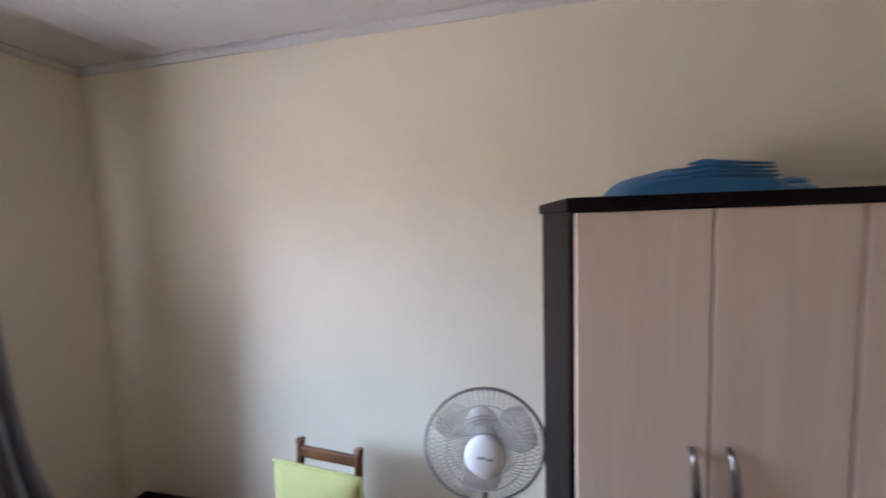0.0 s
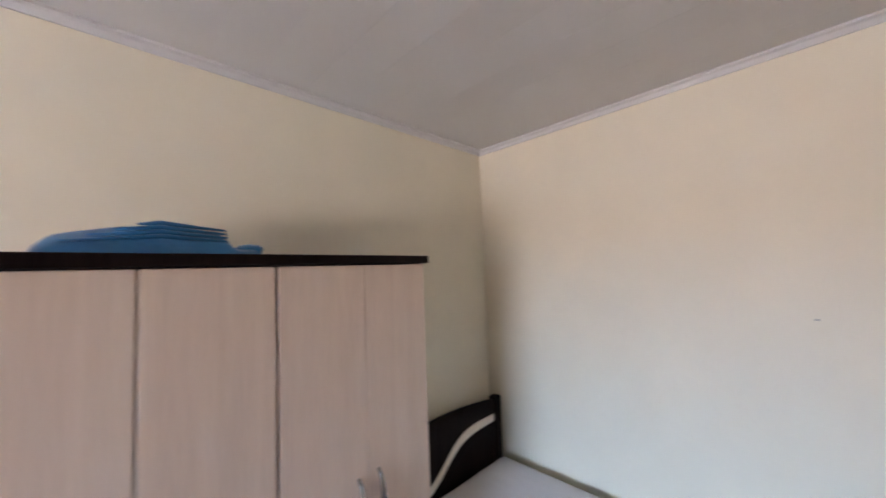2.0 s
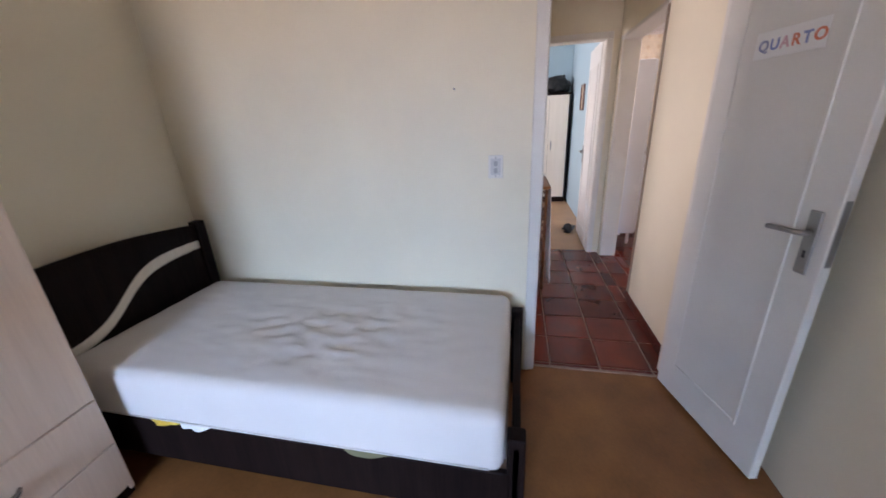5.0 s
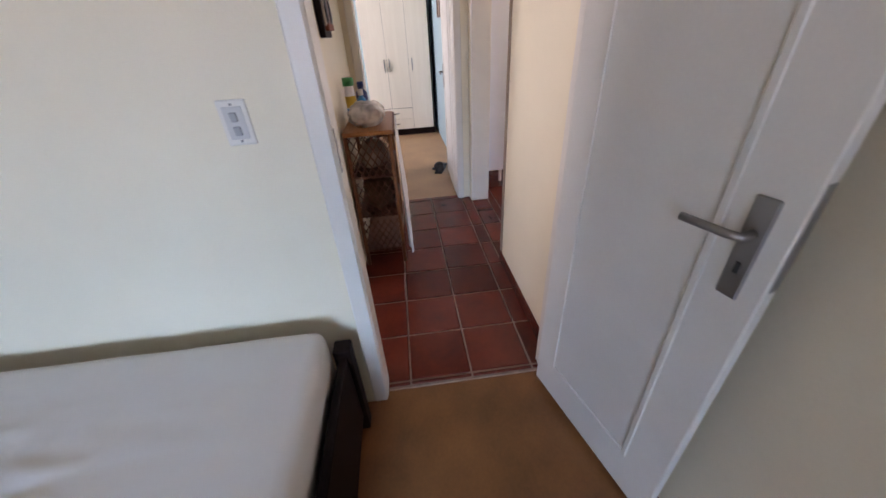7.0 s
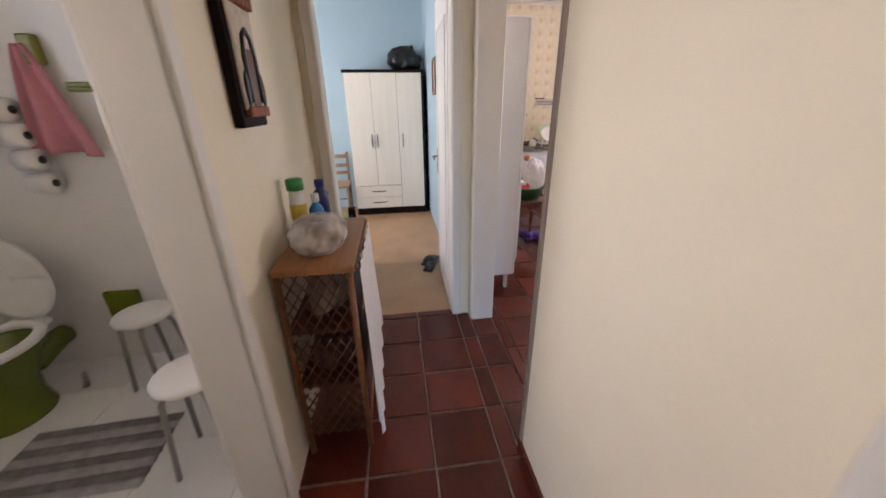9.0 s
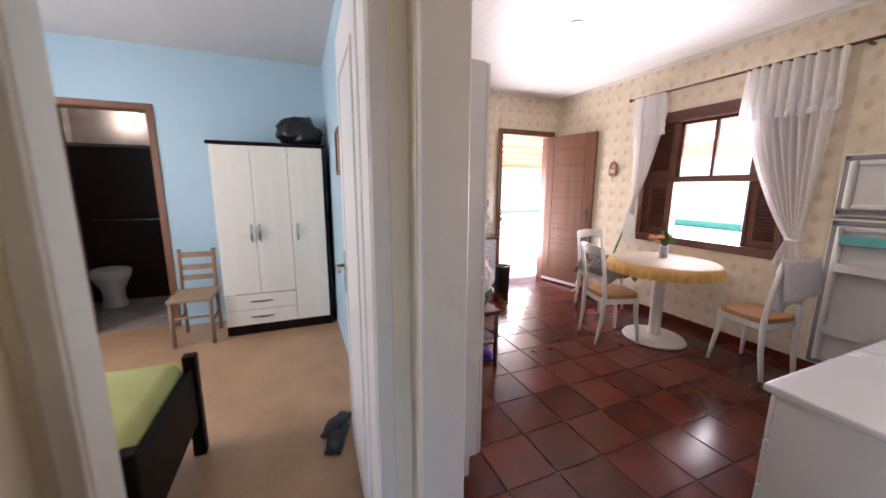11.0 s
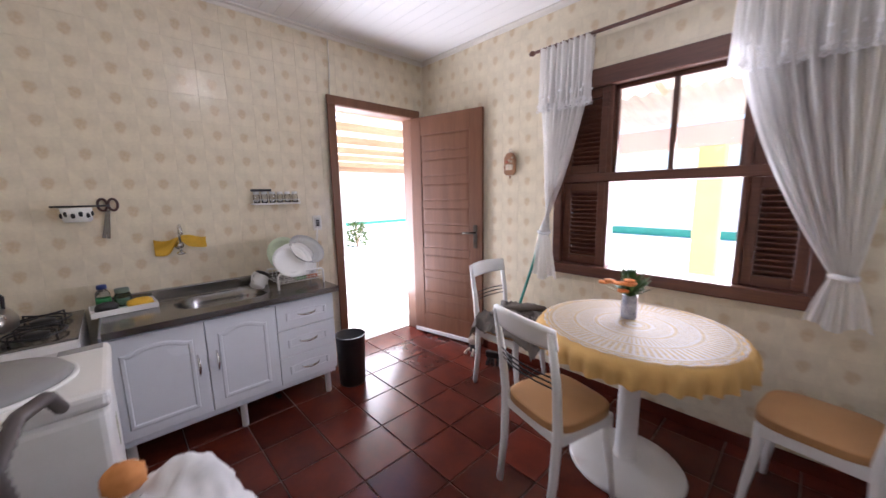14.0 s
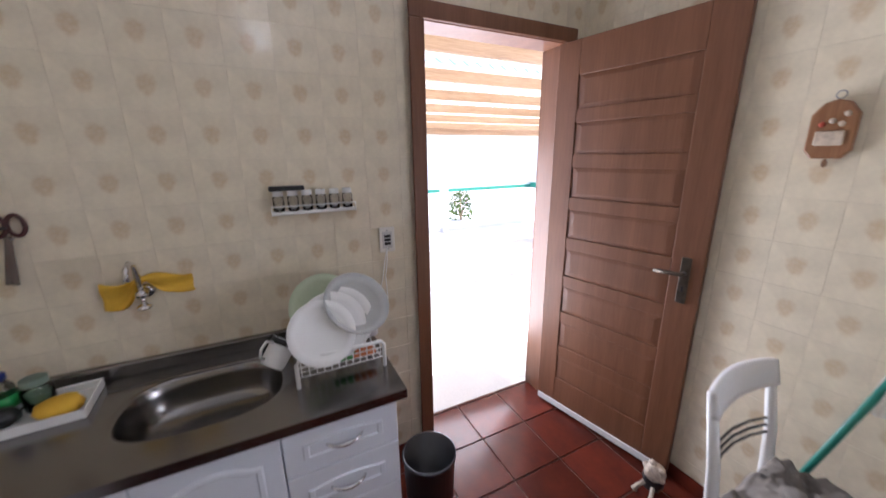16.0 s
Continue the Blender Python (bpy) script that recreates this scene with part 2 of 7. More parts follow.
def tube(points, r, n=8, closed=False):
    bm = bmesh.new()
    pts = [Vector(p) for p in points]
    radii = r if isinstance(r, (list, tuple)) else [r] * len(pts)
    rings = []
    count = len(pts)
    ref = None
    for i, p in enumerate(pts):
        if closed:
            d = pts[(i + 1) % count] - pts[i - 1]
        else:
            d = pts[min(i + 1, count - 1)] - pts[max(i - 1, 0)]
        d.normalize()
        if ref is None:
            ref = Vector((0, 0, 1)) if abs(d.z) < 0.9 else Vector((1, 0, 0))
        u = (ref - d * ref.dot(d)).normalized()
        v = d.cross(u)
        ref = u
        rings.append([bm.verts.new(p + (u * math.cos(k * 2 * math.pi / n) + v * math.sin(k * 2 * math.pi / n)) * radii[i]) for k in range(n)])
    for i in range(count if closed else count - 1):
        a, b = rings[i], rings[(i + 1) % count]
        for k in range(n):
            bm.faces.new((a[k], a[(k + 1) % n], b[(k + 1) % n], b[k]))
    if not closed:
        bm.faces.new(rings[0][::-1])
        bm.faces.new(rings[-1])
    for f in bm.faces:
        f.smooth = True
    return bm


def lathe(profile, n=28, cx=0, cy=0):
    """A turned shape from (radius, height) pairs."""
    bm = bmesh.new()
    rings = []
    for r, z in profile:
        rings.append([bm.verts.new((cx + r * math.cos(k * 2 * math.pi / n), cy + r * math.sin(k * 2 * math.pi / n), z)) for k in range(n)] if r > 1e-5 else [bm.verts.new((cx, cy, z))])
    for a, b in zip(rings, rings[1:]):
        for k in range(n):
            q = (k + 1) % n
            if len(a) == 1 and len(b) > 1:
                bm.faces.new((a[0], b[q], b[k]))
            elif len(b) == 1 and len(a) > 1:
                bm.faces.new((a[k], a[q], b[0]))
            elif len(a) > 1:
                bm.faces.new((a[k], a[q], b[q], b[k]))
    for f in bm.faces:
        f.smooth = True
    bmesh.ops.recalc_face_normals(bm, faces=bm.faces[:])
    return bm


def sheet(fn, nu, nv, thick=0.0):
    """A surface fn(u, v), u and v from 0 to 1, with a thickness."""
    bm = bmesh.new()
    g = [[bm.verts.new(fn(i / nu, j / nv)) for j in range(nv + 1)] for i in range(nu + 1)]
    for i in range(nu):
        for j in range(nv):
            bm.faces.new((g[i][j], g[i + 1][j], g[i + 1][j + 1], g[i][j + 1]))
    if thick:
        bm.normal_update()
        bmesh.ops.solidify(bm, geom=bm.faces[:], thickness=thick)
    for f in bm.faces:
        f.smooth = True
    return bm


def lump(cx, cy, cz, sx, sy, sz, rough=0.25, freq=2.0, seed=0, n=4, flat=None):
    """A crumpled rounded mass."""
    bm = bmesh.new()
    bmesh.ops.create_icosphere(bm, subdivisions=n, radius=1.0)
    for v in bm.verts:
        p = v.co.copy()
        k = 1 + rough * noise.noise(p * freq + Vector((seed, seed * 2, 0))) + rough * 0.5 * noise.noise(p * freq * 2.7 + Vector((0, seed, seed)))
        v.co = Vector((p.x * sx * k + cx, p.y * sy * k + cy, p.z * sz * k + cz))
        if flat is not None and v.co.z < flat:
            v.co.z = flat
    for f in bm.faces:
        f.smooth = True
    return bm


def mesh_of(name, bm, mat):
    me = bpy.data.meshes.new(name)
    bm.normal_update()
    bm.to_mesh(me)
    bm.free()
    me.materials.append(mat)
    return me


def part(name, bm, mat, parent=None, label="", smooth=False):
    """One mesh object, under a thing or under a part."""
    ob = new(name, mesh_of(name, bm, mat))
    if smooth:
        ob.data.polygons.foreach_set("use_smooth", [True] * len(ob.data.polygons))
    if parent is not None:
        ob.parent = parent
    if label:
        ob["label"] = label
    return ob


def thing(name, label, category, at=(0, 0, 0), turn=0, group=""):
    ob = new(name)
    ob.empty_display_size = 0.1
    ob.matrix_world = pose(*at, 0, 0, turn)
    return tagged(ob, label, category, group)


def single(name, bm, mat, label, category, at=(0, 0, 0), turn=0, group="", smooth=False):
    """A thing of one mesh."""
    ob = part(name, bm, mat, None, "", smooth)
    ob.matrix_world = pose(*at, 0, 0, turn)
    return tagged(ob, label, category, group)


def wall(name, axis, face0, face1, a0, a1, z0, z1, mat, holes=(), label=""):
    """A wall between two faces on an axis, from a0 to a1 along the other, with openings (a0, a1, z0, z1)."""
    bm = bmesh.new()
    cuts = sorted({a0, a1, *[h[0] for h in holes], *[h[1] for h in holes]})
    for p, q in zip(cuts, cuts[1:]):
        mid = (p + q) / 2
        spans, z = [], z0
        for h in sorted((h for h in holes if h[0] < mid < h[1]), key=lambda h: h[2]):
            if h[2] > z:
                spans.append((z, h[2]))
            z = h[3]
        if z < z1:
            spans.append((z, z1))
        for s, e in spans:
            if axis == "x":
                box(bm, face0, face1, p, q, s, e)
            else:
                box(bm, p, q, face0, face1, s, e)
    bmesh.ops.remove_doubles(bm, verts=bm.verts[:], dist=0.0005)
    return tagged(part(name, bm, mat), label or name.replace("_", " "), "wall", kind="structure")


def slab(name, x0, x1, y0, y1, z0, z1, mat, label, category):
    return tagged(part(name, box(bmesh.new(), x0, x1, y0, y1, z0, z1), mat), label, category, kind="structure")


def cornice(name, x0, x1, y0, y1, z, mat, w=0.05, h=0.05):
    """A coved strip round the top of a room."""
    bm = bmesh.new()
    prof = ((0.0, -h), (0.010, -h), (0.016, -h * 0.6), (w * 0.55, -0.016), (w, -0.010), (w, 0.0))
    rings = []
    for o, d in prof:
        rings.append([bm.verts.new(p) for p in ((x0 + o, y0 + o, z + d), (x1 - o, y0 + o, z + d), (x1 - o, y1 - o, z + d), (x0 + o, y1 - o, z + d))])
    for a, b in zip(rings, rings[1:]):
        for k in range(4):
            bm.faces.new((a[k], a[(k + 1) % 4], b[(k + 1) % 4], b[k]))
    return tagged(part(name, bm, mat), "painted coved cornice along the ceiling edge", "cornice", kind="structure")


def door_frame(name, axis, f0, f1, a0, a1, top, mat, casing=0.06, proud=0.015, label="painted wooden door frame", one_side=False):
    """Lining and casings round an opening in a wall; a0, a1: the clear opening."""
    t = thing(name, label, "door frame")
    tagged(t, kind="structure")

    def b(p0, p1, q0, q1, z0, z1, nm):
        bm = rbox(p0, p1, q0, q1, z0, z1, 0.004, 1) if axis == "x" else rbox(q0, q1, p0, p1, z0, z1, 0.004, 1)
        part(nm, bm, mat, t)
    lin = 0.03
    b(f0, f1, a0 - lin, a0, 0, top, "jamb")
    b(f0, f1, a1, a1 + lin, 0, top, "jamb")
    b(f0, f1, a0 - lin, a1 + lin, top, top + lin, "head")
    for p0, p1 in ((f0 - proud, f0), (f1, f1 + proud))[:1 if one_side else 2]:
        b(p0, p1, a0 - casing, a0 - 0.004, 0, top + 0.004, "casing")
        b(p0, p1, a1 + 0.004, a1 + casing, 0, top + 0.004, "casing")
        b(p0, p1, a0 - casing, a1 + casing, top + 0.004, top + casing, "casing")
    return t


# ---- structure ----
H1, HK = 2.70, 2.68
WX, NX = -2.18, 3.70
# bedroom
wall("wall_bedroom_west", "x", WX - 0.15, WX, 0.51, 3.85, -0.1, H1 + 0.1, CREAM, [(1.70, 3.05, 0.9, 2.1)], "cream painted bedroom wall with a window")
wall("wall_bedroom_north", "y", NX, NX + 0.15, WX, 2.60, -0.1, H1 + 0.1, CREAM, (), "cream painted bedroom wall")
wall("wall_bedroom_east", "x", 2.60, 2.70, 0.51, 3.85, -0.1, H1 + 0.1, CREAM, [(0.84, 1.60, -0.1, 2.145)], "cream painted bedroom wall with a doorway")
wall("wall_bedroom_south", "y", 0.51, 0.66, WX, 2.60, -0.1, H1 + 0.1, CREAM, (), "cream painted bedroom wall")
slab("floor_bedroom", WX, 2.64, 0.66, NX, -0.1, -0.015, LINO, "tan cork-look vinyl bedroom floor", "floor")
door_frame("door_frame_bedroom", "x", 2.60, 2.70, 0.87, 1.57, 2.115, TRIM, one_side=True)
# hall and bathroom
wall("wall_hall_south", "y", 0.66, 0.81, 2.70, 4.70, -0.1, H1 + 0.1, CREAM, [(3.53, 4.605, -0.1, 2.06)], "cream hall wall with a wide opening to the kitchen")
wall("wall_hall_north", "y", 1.74, 1.88, 2.70, 4.85, -0.1, H1 + 0.1, CREAM, [(2.72, 3.45, -0.1, 2.12)], "cream hall wall with the bathroom doorway")
wall("wall_hall_east", "x", 4.675, 4.80, 0.81, 1.74, -0.1, H1 + 0.1, CREAM, [(0.90, 1.67, -0.1, 2.09)], "cream wall with a bedroom doorway")
door_frame("door_frame_bathroom", "y", 1.74, 1.88, 2.75, 3.42, 2.09, TRIM)
door_frame("door_frame_second_bedroom", "x", 4.675, 4.80, 0.93, 1.64, 2.06, TRIM)
slab("floor_hall", 2.64, 4.74, 0.66, 1.81, -0.1, -0.008, GROUTH, "dark red clay tile hall floor", "floor")
WTILE = material("white_bathroom_tile", (0.80, 0.80, 0.78), 0.18, var=0.02, scale=4, bump=0.03)
wall("wall_bathroom_north", "y", 3.60, 3.75, 2.70, 4.85, -0.1, H1 + 0.1, WTILE, [(2.78, 3.52, 1.40, 2.15)], "white tiled bathroom wall")
wall("wall_bathroom_east", "x", 4.52, 4.85, 1.88, 3.60, -0.1, H1 + 0.1, WTILE, (), "white tiled bathroom wall")
slab("floor_bathroom", 2.70, 4.70, 1.81, 3.60, -0.1, 0.002, WTILE, "white ceramic bathroom floor", "floor")
# second bedroom and its bathroom
wall("wall_second_bedroom_east", "x", 7.80, 7.94, 0.81, 4.15, -0.1, H1 + 0.1, BLUEW, [(2.34, 3.05, -0.1, 2.12)], "pale blue wall with a doorway to a bathroom")
wall("wall_second_bedroom_north", "y", 4.00, 4.15, 4.85, 7.80, -0.1, H1 + 0.1, BLUEW, [(5.2, 6.6, 0.95, 2.15)], "pale blue bedroom wall with a window")
wall("wall_second_bedroom_west", "x", 4.85, 4.90, 1.88, 4.00, -0.1, H1 + 0.1, BLUEW, (), "pale blue bedroom wall")
wall("wall_second_bedroom_south", "y", 0.735, 0.81, 4.70, 7.80, -0.1, H1 + 0.1, BLUEW, (), "pale blue bedroom wall")
slab("floor_second_bedroom", 4.74, 7.87, 0.81, 4.00, -0.1, -0.006, LINO2, "tan cork-look vinyl bedroom floor", "floor")
door_frame("door_frame_second_bathroom", "x", 7.80, 7.94, 2.37, 3.02, 2.09, DOORB, label="reddish-brown wooden door frame")
DTILE = material("beige_bathroom_tile", (0.40, 0.35, 0.30), 0.25, var=0.1, scale=6, bump=0.05)
wall("wall_second_bathroom_east", "x", 9.40, 9.55, 1.75, 3.75, -0.1, H1 + 0.1, DTILE, (), "beige tiled bathroom wall")
wall("wall_second_bathroom_north", "y", 3.60, 3.75, 7.94, 9.40, -0.1, H1 + 0.1, DTILE, (), "beige tiled bathroom wall")
wall("wall_second_bathroom_south", "y", 1.75, 1.90, 7.94, 9.40, -0.1, H1 + 0.1, DTILE, (), "beige tiled bathroom wall")
slab("floor_second_bathroom", 7.87, 9.40, 1.90, 3.60, -0.1, -0.004, DTILE, "beige tiled bathroom floor", "floor")
# kitchen
KX0, KX1, KY0, KY1 = 3.45, 8.02, -2.53, 0.66
wall("wall_kitchen_north", "y", 0.66, 0.735, 4.70, KX1 + 0.15, -0.1, HK + 0.12, CREAM, (), "cream painted kitchen wall")
wall("wall_kitchen_west", "x", KX0 - 0.15, KX0, KY0 - 0.15, 0.66, -0.1, HK + 0.12, CREAM, (), "cream painted kitchen wall")
KE = wall("wall_kitchen_east", "x", KX1, KX1 + 0.15, KY0 - 0.15, 0.66, -0.1, HK + 0.12, GROUT, [(-2.40, -1.535, -0.1, 2.165)], "kitchen wall of cream tiles with leaf motifs and a back door")
KS = wall("wall_kitchen_south", "y", KY0 - 0.15, KY0, KX0, KX1, -0.1, HK + 0.12, GROUT, [(5.16, 6.55, 0.86, 2.17)], "kitchen wall of cream tiles with leaf motifs and a window")
KF = slab("floor_kitchen", KX0, KX1 + 0.15, KY0, 0.66, -0.1, -0.008, GROUTK, "dark red clay tile kitchen floor", "floor")
door_frame("door_frame_kitchen", "x", KX1 - 0.03, KX1 + 0.13, -2.37, -1.565, 2.14, DOORB, 0.075, label="reddish-brown wooden door frame")


def plank_ceiling(name, x0, x1, y0, y1, z, mat, pitch, along, label):
    """Tongue-and-groove ceiling boards with open V joints, in one mesh."""
    bm = bmesh.new()
    lo, hi = (y0, y1) if along == "x" else (x0, x1)
    p = lo
    while p < hi - 0.001:
        q = min(p + pitch - (0.002 if pitch < 0.15 else 0.0012), hi)
        if along == "x":
            box(bm, x0, x1, p, q, z, z + 0.012)
        else:
            box(bm, p, q, y0, y1, z, z + 0.012)
        p += pitch
    box(bm, x0, x1, y0, y1, z + 0.006, z + 0.05)
    return tagged(part(name, bm, mat), label, "ceiling", kind="structure")


plank_ceiling("ceiling_bedroom", WX, 2.60, 0.66, NX, H1, CEILP, 0.20, "y", "grey-white boarded bedroom ceiling")
plank_ceiling("ceiling_hall", 2.70, 4.675, 0.81, 1.74, H1, CEILP, 0.20, "x", "grey-white boarded hall ceiling")
plank_ceiling("ceiling_bathroom", 2.70, 4.70, 1.88, 3.60, H1, CEILP, 0.20, "x", "white boarded bathroom ceiling")
plank_ceiling("ceiling_second_bedroom", 4.80, 7.80, 0.81, 4.00, 2.66, CEILP, 0.20, "x", "white boarded bedroom ceiling")
plank_ceiling("ceiling_second_bathroom", 7.94, 9.40, 1.90, 3.60, H1, CEILP, 0.20, "x", "white bathroom ceiling")
plank_ceiling("ceiling_kitchen", KX0, KX1, KY0, KY1, HK, CEILK, 0.10, "x", "glossy white plank kitchen ceiling")
cornice("cornice_bedroom", WX, 2.60, 0.66, NX, H1, CEILP, 0.035, 0.035)
cornice("cornice_kitchen", KX0, KX1, KY0, KY1, HK, TRIM, 0.035, 0.035)
slab("roof", WX - 0.5, 8.5, -2.9, 4.3, 2.86, 2.95, OUTW, "flat roof slab over the house", "roof")

# ---- outdoors ----
slab("ground", -300, 300, -300, 300, -0.30, -0.16, CONC, "pale sunlit concrete yard", "ground")
YELLOW = material("yellow_painted_plaster", (0.85, 0.60, 0.22), 0.7, var=0.05, scale=3, bump=0.3, fine=60)
PEACH = material("peach_painted_beam", (0.72, 0.45, 0.34), 0.7, var=0.05, scale=3, bump=0.2)
GREENP = material("green_painted_plaster", (0.05, 0.33, 0.22), 0.6, var=0.1, scale=3, bump=0.3, fine=60)
TRANSL = sheer("translucent_roof_sheet", (0.94, 0.84, 0.66), 0.75, 0.42, 8)
ROOFT = material("fibre_cement_roofing", (0.55, 0.47, 0.38), 0.85, var=0.12, scale=2, bump=0.4, fine=50)


def corrugated(x0, x1, y0, y1, za, zb, along, pitch=0.17, amp=0.02):
    """A wavy sheet from height za to zb along its slope."""
    if along == "x":
        n = int((y1 - y0) / pitch * 6)
        return sheet(lambda u, v: (x0 + (x1 - x0) * u, y0 + (y1 - y0) * v, za + (zb - za) * u + amp * math.cos((y1 - y0) * v / pitch * 2 * math.pi)), 2, n, 0.008)
    n = int((x1 - x0) / pitch * 6)
    return sheet(lambda u, v: (x0 + (x1 - x0) * v, y0 + (y1 - y0) * u, za + (zb - za) * u + amp * math.cos((x1 - x0) * v / pitch * 2 * math.pi)), 2, n, 0.008)


def porch_east():
    t = thing("porch_roof", "open porch roof of timber rafters under corrugated sheets", "porch")
    for i in range(6):
        x = 9.45 + i * 0.82
        part("rafter", moved(rbox(-0.04, 0.04, -7.2, 1.6, -0.06, 0.06, 0.004, 1), pose(x, 0, 2.53 - 0.075 * (x - 9.2))), RAW, t)
    for k in range(5):
        x = 9.2 + k * 0.98
        part("roof_sheet", corrugated(x, x + 0.94, -7.4, 1.6, 2.64 - 0.075 * (x - 9.2), 2.58 - 0.075 * (x - 9.2), "x"), TRANSL, t)
    for y in (-4.49, 1.3):
        part("post", rbox(13.62, 13.78, y - 0.08, y + 0.08, -0.16, 2.03, 0.01, 1), OUTW, t)
    part("end_beam", rbox(13.62, 13.78, -7.4, 1.6, 2.03, 2.17, 0.006, 1), RAW, t)


porch_east()


def carport_south():
    t = thing("carport", "open shelter with yellow columns and a peach beam", "shelter")
    for x in (3.2, 6.25, 9.3):
        part("column", rbox(x - 0.15, x + 0.15, -6.4, -6.14, -0.16, 2.0, 0.012, 1), YELLOW, t)
    part("beam", rbox(1.5, 12, -6.42, -6.12, 2.0, 2.30, 0.01, 1), PEACH, t)
    part("roof_sheet", corrugated(1.5, 12, -7.6, -5.7, 2.58, 2.86, "y"), ROOFT, t)


carport_south()


def window_eave():
    t = thing("eave", "corrugated yellowish eave sheet on timber rafters over the window", "eave")
    part("roof_sheet", corrugated(4.2, 8.6, -4.15, -2.70, 2.36, 2.62, "y", 0.15, 0.018), TRANSL, t)
    for x in (4.4, 5.35, 6.3, 7.25, 8.2):
        p = [(x, -2.68, 2.56), (x, -4.05, 2.315)]
        part("rafter", tube(p, 0.035, 4), RAW, t)


window_eave()


def garden_wall(name, x0, x1, y0, y1, zb):
    t = thing(name, "long white garden wall with a green painted base band", "garden wall")
    tagged(t, kind="structure")
    part("wall", rbox(x0, x1, y0, y1, zb, 2.2, 0.01, 1), OUTW, t)
    part("base_band", rbox(x0 - 0.01, x1 + 0.01, y0 - 0.01, y1 + 0.01, -0.16, zb, 0.01, 1), GREENP, t)


garden_wall("garden_wall_south", -12, 22, -14.2, -14.0, 0.10)
garden_wall("garden_wall_east", 22, 22.2, -14, 12, 0.0)


def shrub(at, seed, size):
    rng = random.Random(seed)
    t = thing("shrub", "small leafy green garden shrub", "shrub", at)
    leaf = material("shrub_leaf", (0.10, 0.16, 0.03), 0.6, var=0.3, scale=20, bump=0.1)
    bm = bmesh.new()
    for i in range(500):
        a, h = rng.uniform(0, 6.283), rng.uniform(0.05, 1)
        r = size * 0.6 * math.sqrt(rng.random()) * (1.1 - 0.6 * h)
        c = Vector((r * math.cos(a), r * math.sin(a), h * size))
        d = Vector((rng.uniform(-1, 1), rng.uniform(-1, 1), rng.uniform(0, 1))).normalized() * size * 0.12
        s = d.cross(Vector((rng.uniform(-1, 1), rng.uniform(-1, 1), 0.3))).normalized() * size * 0.035
        vs = [bm.verts.new(c + p) for p in (-s * 0.2, d * 0.5 - s, d, d * 0.5 + s)]
        bm.faces.new(vs)
    part("foliage", bm, leaf, t)
    for i in range(5):
        a = i * 1.3
        part("stem", tube([(0, 0, 0), (0.1 * size * math.cos(a), 0.1 * size * math.sin(a), 0.4 * size), (0.25 * size * math.cos(a), 0.25 * size * math.sin(a), 0.8 * size)], [0.02, 0.015, 0.008], 6), RAW, t)


shrub((14.9, -5.6, -0.16), 3, 0.75)


# ---- kitchen: window, curtains, door ----
def kitchen_window():
    t = thing("window_kitchen", "dark brown wooden sash window with louvred side shutters", "window", (0, KY0, 0))
    tagged(t, kind="structure")
    x0, x1, z0, z1, w = 5.16, 6.55, 0.86, 2.17, 0.06
    part("frame_side", rbox(x0, x0 + w, -0.15, 0.02, z0, z1, 0.005, 1), WINB, t)
    part("frame_side", rbox(x1 - w, x1, -0.15, 0.02, z0, z1, 0.005, 1), WINB, t)
    part("frame_head", rbox(x0 - 0.02, x1 + 0.02, -0.15, 0.024, z1 - 0.09, z1 + 0.02, 0.006, 1), WINB, t)
    part("window_sill", rbox(x0 - 0.03, x1 + 0.03, -0.16, 0.045, z0 - 0.03, z0 + 0.045, 0.008, 2), WINB, t)
    gx0, gx1 = 5.50, 6.17
    for g in (gx0 - 0.03, gx1):
        part("mullion", rbox(g, g + 0.03, -0.10, -0.005, z0 + 0.04, z1 - 0.08, 0.004, 1), WINB, t)
    part("meeting_rail", rbox(x0 + w, x1 - w, -0.09, 0.0, 1.475, 1.535, 0.005, 1), WINB, t)
    up = part("upper_sash", join(rbox(gx0, gx0 + 0.025, -0.07, -0.04, 1.53, 2.08, 0.003, 1), rbox(gx1 - 0.025, gx1, -0.07, -0.04, 1.53, 2.08, 0.003, 1),
                                 rbox(gx0, gx1, -0.07, -0.04, 2.05, 2.08, 0.003, 1), rbox(5.823, 5.853, -0.07, -0.04, 1.53, 2.08, 0.003, 1)), WINB, t)
    for a, b in ((gx0 + 0.02, 5.826), (5.850, gx1 - 0.02)):
        p = part("pane", box(bmesh.new(), a, b, -0.058, -0.054, 1.525, 2.06), PANE, up)
        p.visible_shadow = False
    for a, b in ((x0 + w, gx0 - 0.03), (gx1 + 0.03, x1 - w)):
        for zz0, zz1 in ((z0 + 0.045, 1.475), (1.535, z1 - 0.09)):
            s = part("shutter", join(rbox(a, a + 0.05, -0.06, -0.02, zz0, zz1, 0.004, 1), rbox(b - 0.05, b, -0.06, -0.02, zz0, zz1, 0.004, 1),
                                     rbox(a + 0.05, b - 0.05, -0.06, -0.02, zz0, zz0 + 0.06, 0.004, 1), rbox(a + 0.05, b - 0.05, -0.06, -0.02, zz1 - 0.06, zz1, 0.004, 1),
                                     box(bmesh.new(), a + 0.05, b - 0.05, -0.062, -0.058, zz0 + 0.05, zz1 - 0.05)), WINB, t)
            z = zz0 + 0.075
            slat = rbox(a + 0.048, b - 0.048, -0.018, 0.018, -0.0035, 0.0035, 0.002, 1)
            me = mesh_of("slat", slat, WINB)
            while z < zz1 - 0.07:
                o = new("slat", me)
                o.parent = s
                o.matrix_local = pose(0, -0.04, z, 40, 0, 0)
                z += 0.03


kitchen_window()


